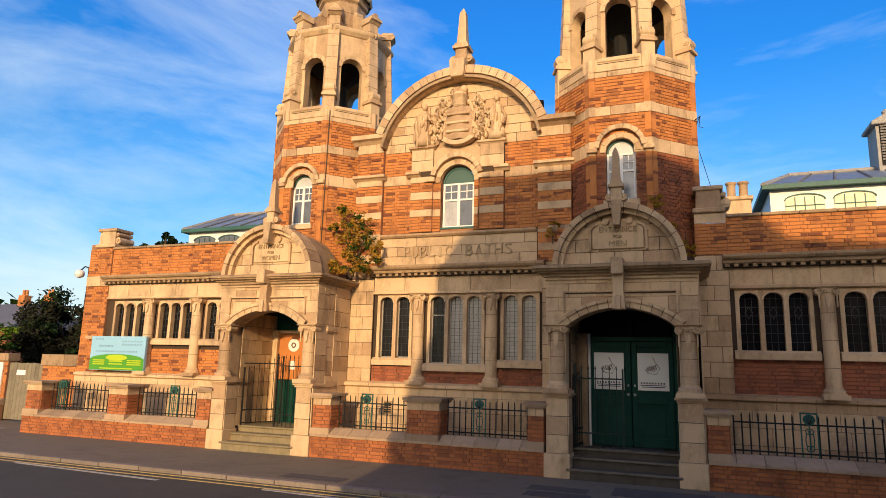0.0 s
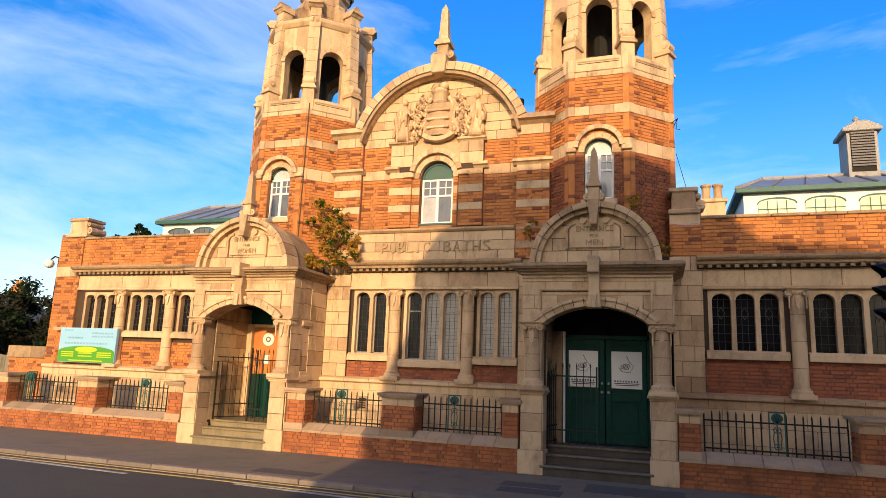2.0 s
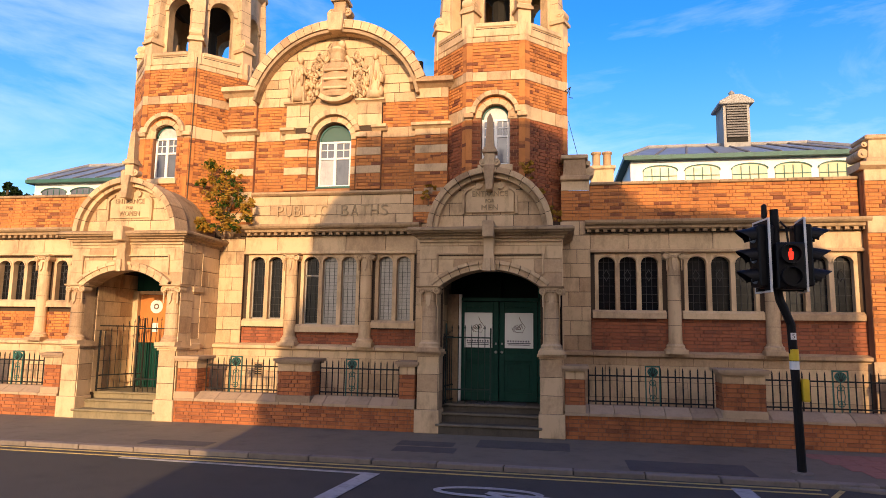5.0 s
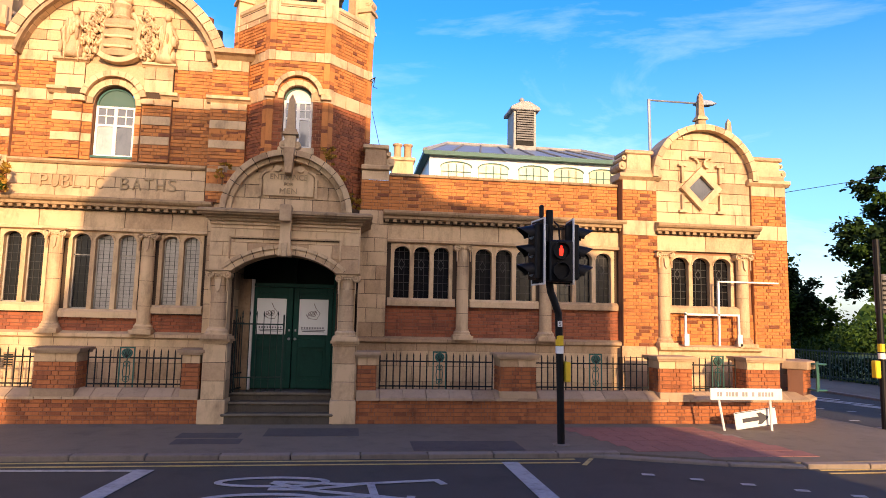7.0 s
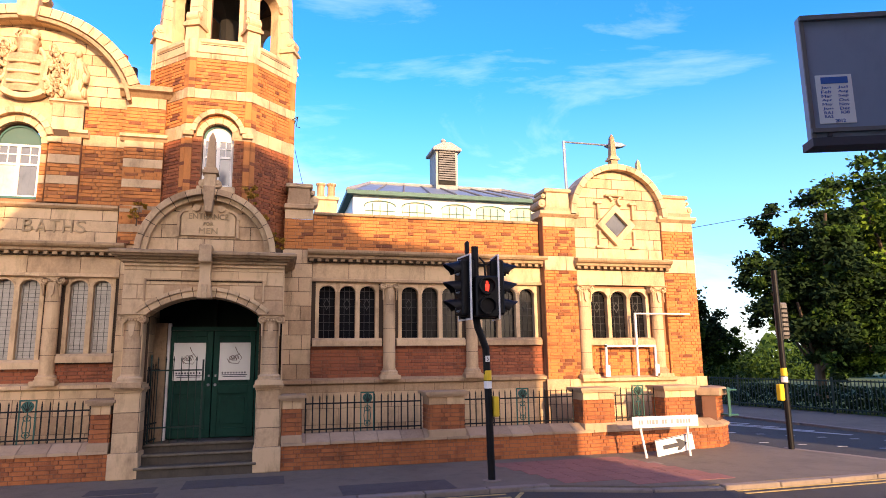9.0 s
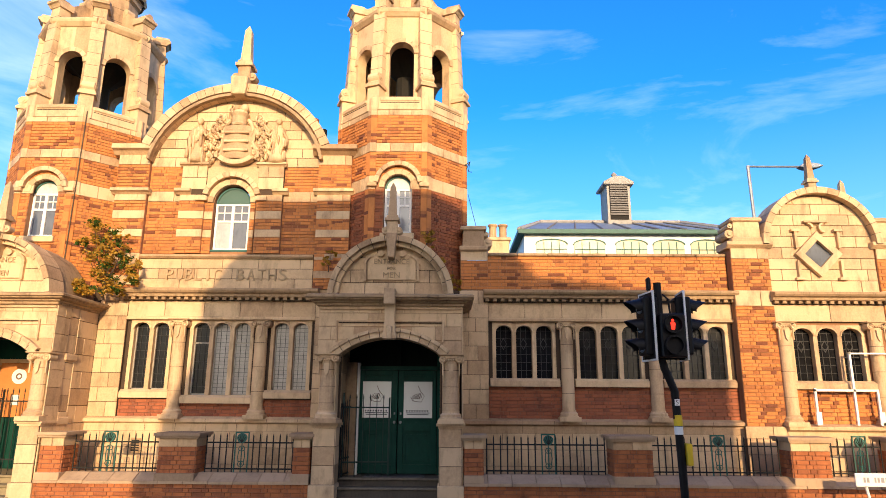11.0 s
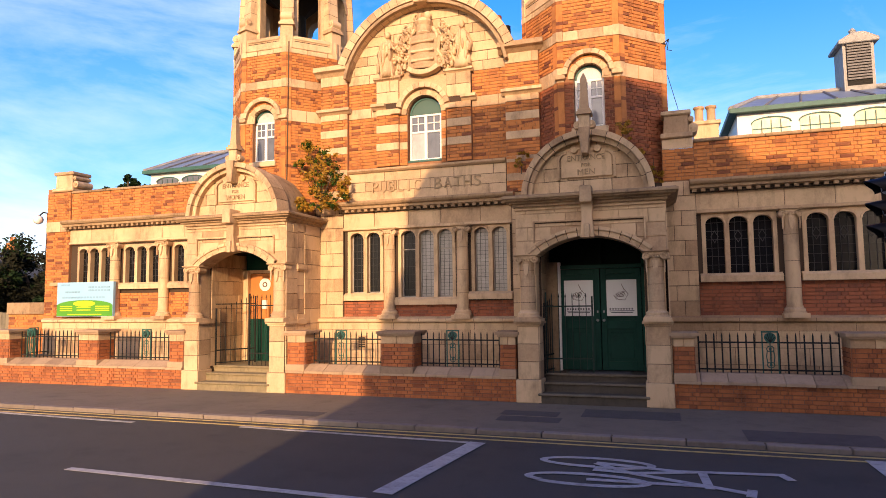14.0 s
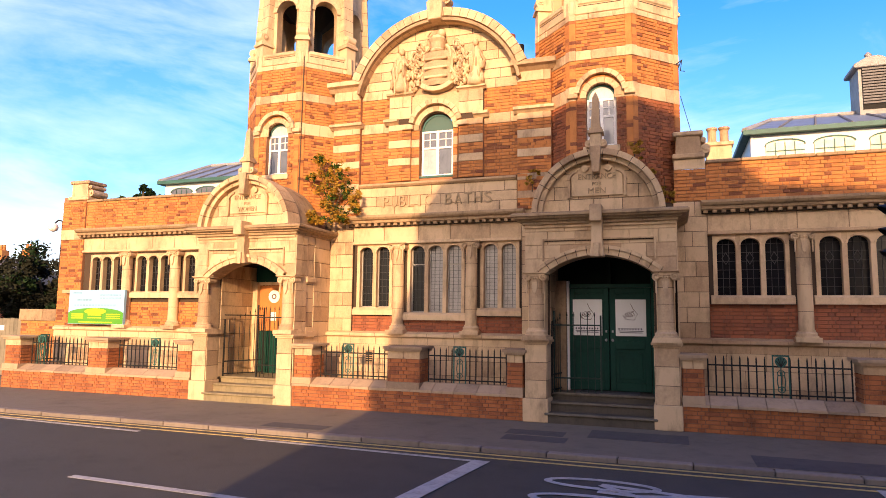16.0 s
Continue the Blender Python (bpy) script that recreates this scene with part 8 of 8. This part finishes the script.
# railed green across the side road
gr = thing("park_railing", "dark green metal railing round the green", "railing")
fx0, fy0, fx1, fy1 = 15.4, 20.6, 17.4, 1.6
for k in range(150):
    t = k / 150
    part("bar", box(-0.011, 0.011, -0.011, 0.011, 0.05, 1.05, 0, Matrix.Translation((fx0 + (fx1 - fx0) * t, fy0 + (fy1 - fy0) * t, 0))), PARK_GREEN, gr)
d = Vector((fx1 - fx0, fy1 - fy0, 0))
mm = Matrix.Translation((fx0, fy0, 0)) @ Matrix.Rotation(math.atan2(d.y, d.x), 4, "Z")
for z in (0.12, 0.98):
    part("rail", box(0, d.length, -0.015, 0.015, z, z + 0.04, 0, mm), PARK_GREEN, gr)
for k in range(11):
    part("post", box(d.length * k / 10 - 0.03, d.length * k / 10 + 0.03, -0.03, 0.03, 0, 1.12, 0, mm), PARK_GREEN, gr)
hedge = thing("low_hedge", "dark clipped hedge behind the railing", "hedge")
v, f = [], []
rnd = random.Random(31)
for _ in range(9000):
    p = Vector((rnd.uniform(0, d.length + 14), rnd.uniform(0.25, 0.9), rnd.uniform(0.0, 0.78) ** 0.8))
    p = mm @ p
    u = Vector((rnd.gauss(0, 1), rnd.gauss(0, 1), rnd.gauss(0, 1))).normalized() * 0.08
    w = u.cross(Vector((rnd.gauss(0, 1), rnd.gauss(0, 1), rnd.gauss(0, 1)))).normalized() * 0.05
    i = len(v)
    v += [p - u, p + w, p + u, p - w]
    f.append((i, i + 1, i + 2, i + 3))
part("foliage", mesh_of("foliage", v, f), LEAF_DARK, hedge)["kind"] = "stuff"
flat("ground", [(16.6, 14.0), (17.6, 1.8), (60, 1.8), (60, 60), (16.0, 60)], 0.06, GRASS, "mown grass of the green", "ground", 0.2)
bush = thing("bushes", "mixed garden bushes beyond the green", "bush", kind="stuff")
v, f = [], []
for _ in range(12000):
    bx = rnd.uniform(19, 48)
    p = Vector((bx, 27 + 0.25 * (bx - 22) + rnd.gauss(0, 1.2), abs(rnd.gauss(0, 0.75)) * (1.3 + 0.7 * math.sin(bx * 1.7))))
    u = Vector((rnd.gauss(0, 1), rnd.gauss(0, 1), rnd.gauss(0, 1))).normalized() * 0.17
    w = u.cross(Vector((rnd.gauss(0, 1), rnd.gauss(0, 1), rnd.gauss(0, 1)))).normalized() * 0.1
    i = len(v)
    v += [p - u, p + w, p + u, p - w]
    f.append((i, i + 1, i + 2, i + 3))
part("foliage", mesh_of("foliage", v, f), LEAF, bush)


def far_house(x, y, w, dpt, eave, ridge, label, chim, tiles=ROOF_TILE):
    h = thing("house", label, "house")
    part("wall", box(x, x + w, y, y + dpt, 0.0, eave), BRICK_RED, h)
    vv = [(x - 0.3, y - 0.3, eave), (x + w + 0.3, y - 0.3, eave), (x + w + 0.3, y + dpt + 0.3, eave), (x - 0.3, y + dpt + 0.3, eave), (x - 0.3, y + dpt / 2, ridge), (x + w + 0.3, y + dpt / 2, ridge)]
    part("roof", mesh_of("roof", vv, [(0, 1, 5, 4), (2, 3, 4, 5), (1, 2, 5), (3, 0, 4), (3, 2, 1, 0)]), tiles, h, "dark tiled roof")
    for cx in chim:
        c = part("chimney", box(cx - 0.35, cx + 0.35, y + dpt / 2 - 0.3, y + dpt / 2 + 0.3, ridge - 0.6, ridge + 0.7), BRICK, h)
        for q in (-0.18, 0.18):
            part("chimney_pot", lathe([(0.12, 0), (0.10, 0.45)], 8, (cx + q, y + dpt / 2, ridge + 0.7)), BRICK, c)
    for k in range(int(w / 2.4)):
        wn_ = part("window", box(x + 0.8 + 2.4 * k, x + 2.0 + 2.4 * k, y - 0.05, y, eave - 1.5, eave - 0.4), WHITE, h)
        part("pane", box(x + 0.88 + 2.4 * k, x + 1.92 + 2.4 * k, y - 0.06, y - 0.05, eave - 1.42, eave - 0.48), CLEAR, wn_)
    return h


far_house(-60.0, 22.0, 13.0, 7.0, 3.9, 6.0, "dark slate roofed house behind the gardens", (-50.5, -47.6), SLATE)
far_house(29.0, 34.0, 5.0, 5.0, 2.0, 3.9, "dark roofed bungalow beyond the green", ())
far_house(45.0, 20.0, 9.0, 8.0, 3.4, 6.0, "orange brick house beyond the trees", ())
v, f = [], []
back = thing("far_woods", "distant line of trees on the horizon", "trees", kind="stuff")
for _ in range(9000):
    a = rnd.uniform(-1.35, 1.35)
    r = rnd.uniform(85, 110)
    p = Vector((r * math.sin(a), r * math.cos(a), abs(rnd.gauss(0, 1.0)) * (2.2 + 1.2 * math.sin(a * 23) + 0.8 * math.sin(a * 57))))
    u = Vector((rnd.gauss(0, 1), rnd.gauss(0, 1), rnd.gauss(0, 1))).normalized() * 0.9
    w = u.cross(Vector((rnd.gauss(0, 1), rnd.gauss(0, 1), rnd.gauss(0, 1)))).normalized() * 0.6
    i = len(v)
    v += [p - u, p + w, p + u, p - w]
    f.append((i, i + 1, i + 2, i + 3))
part("foliage", mesh_of("foliage", v, f), LEAF, back)
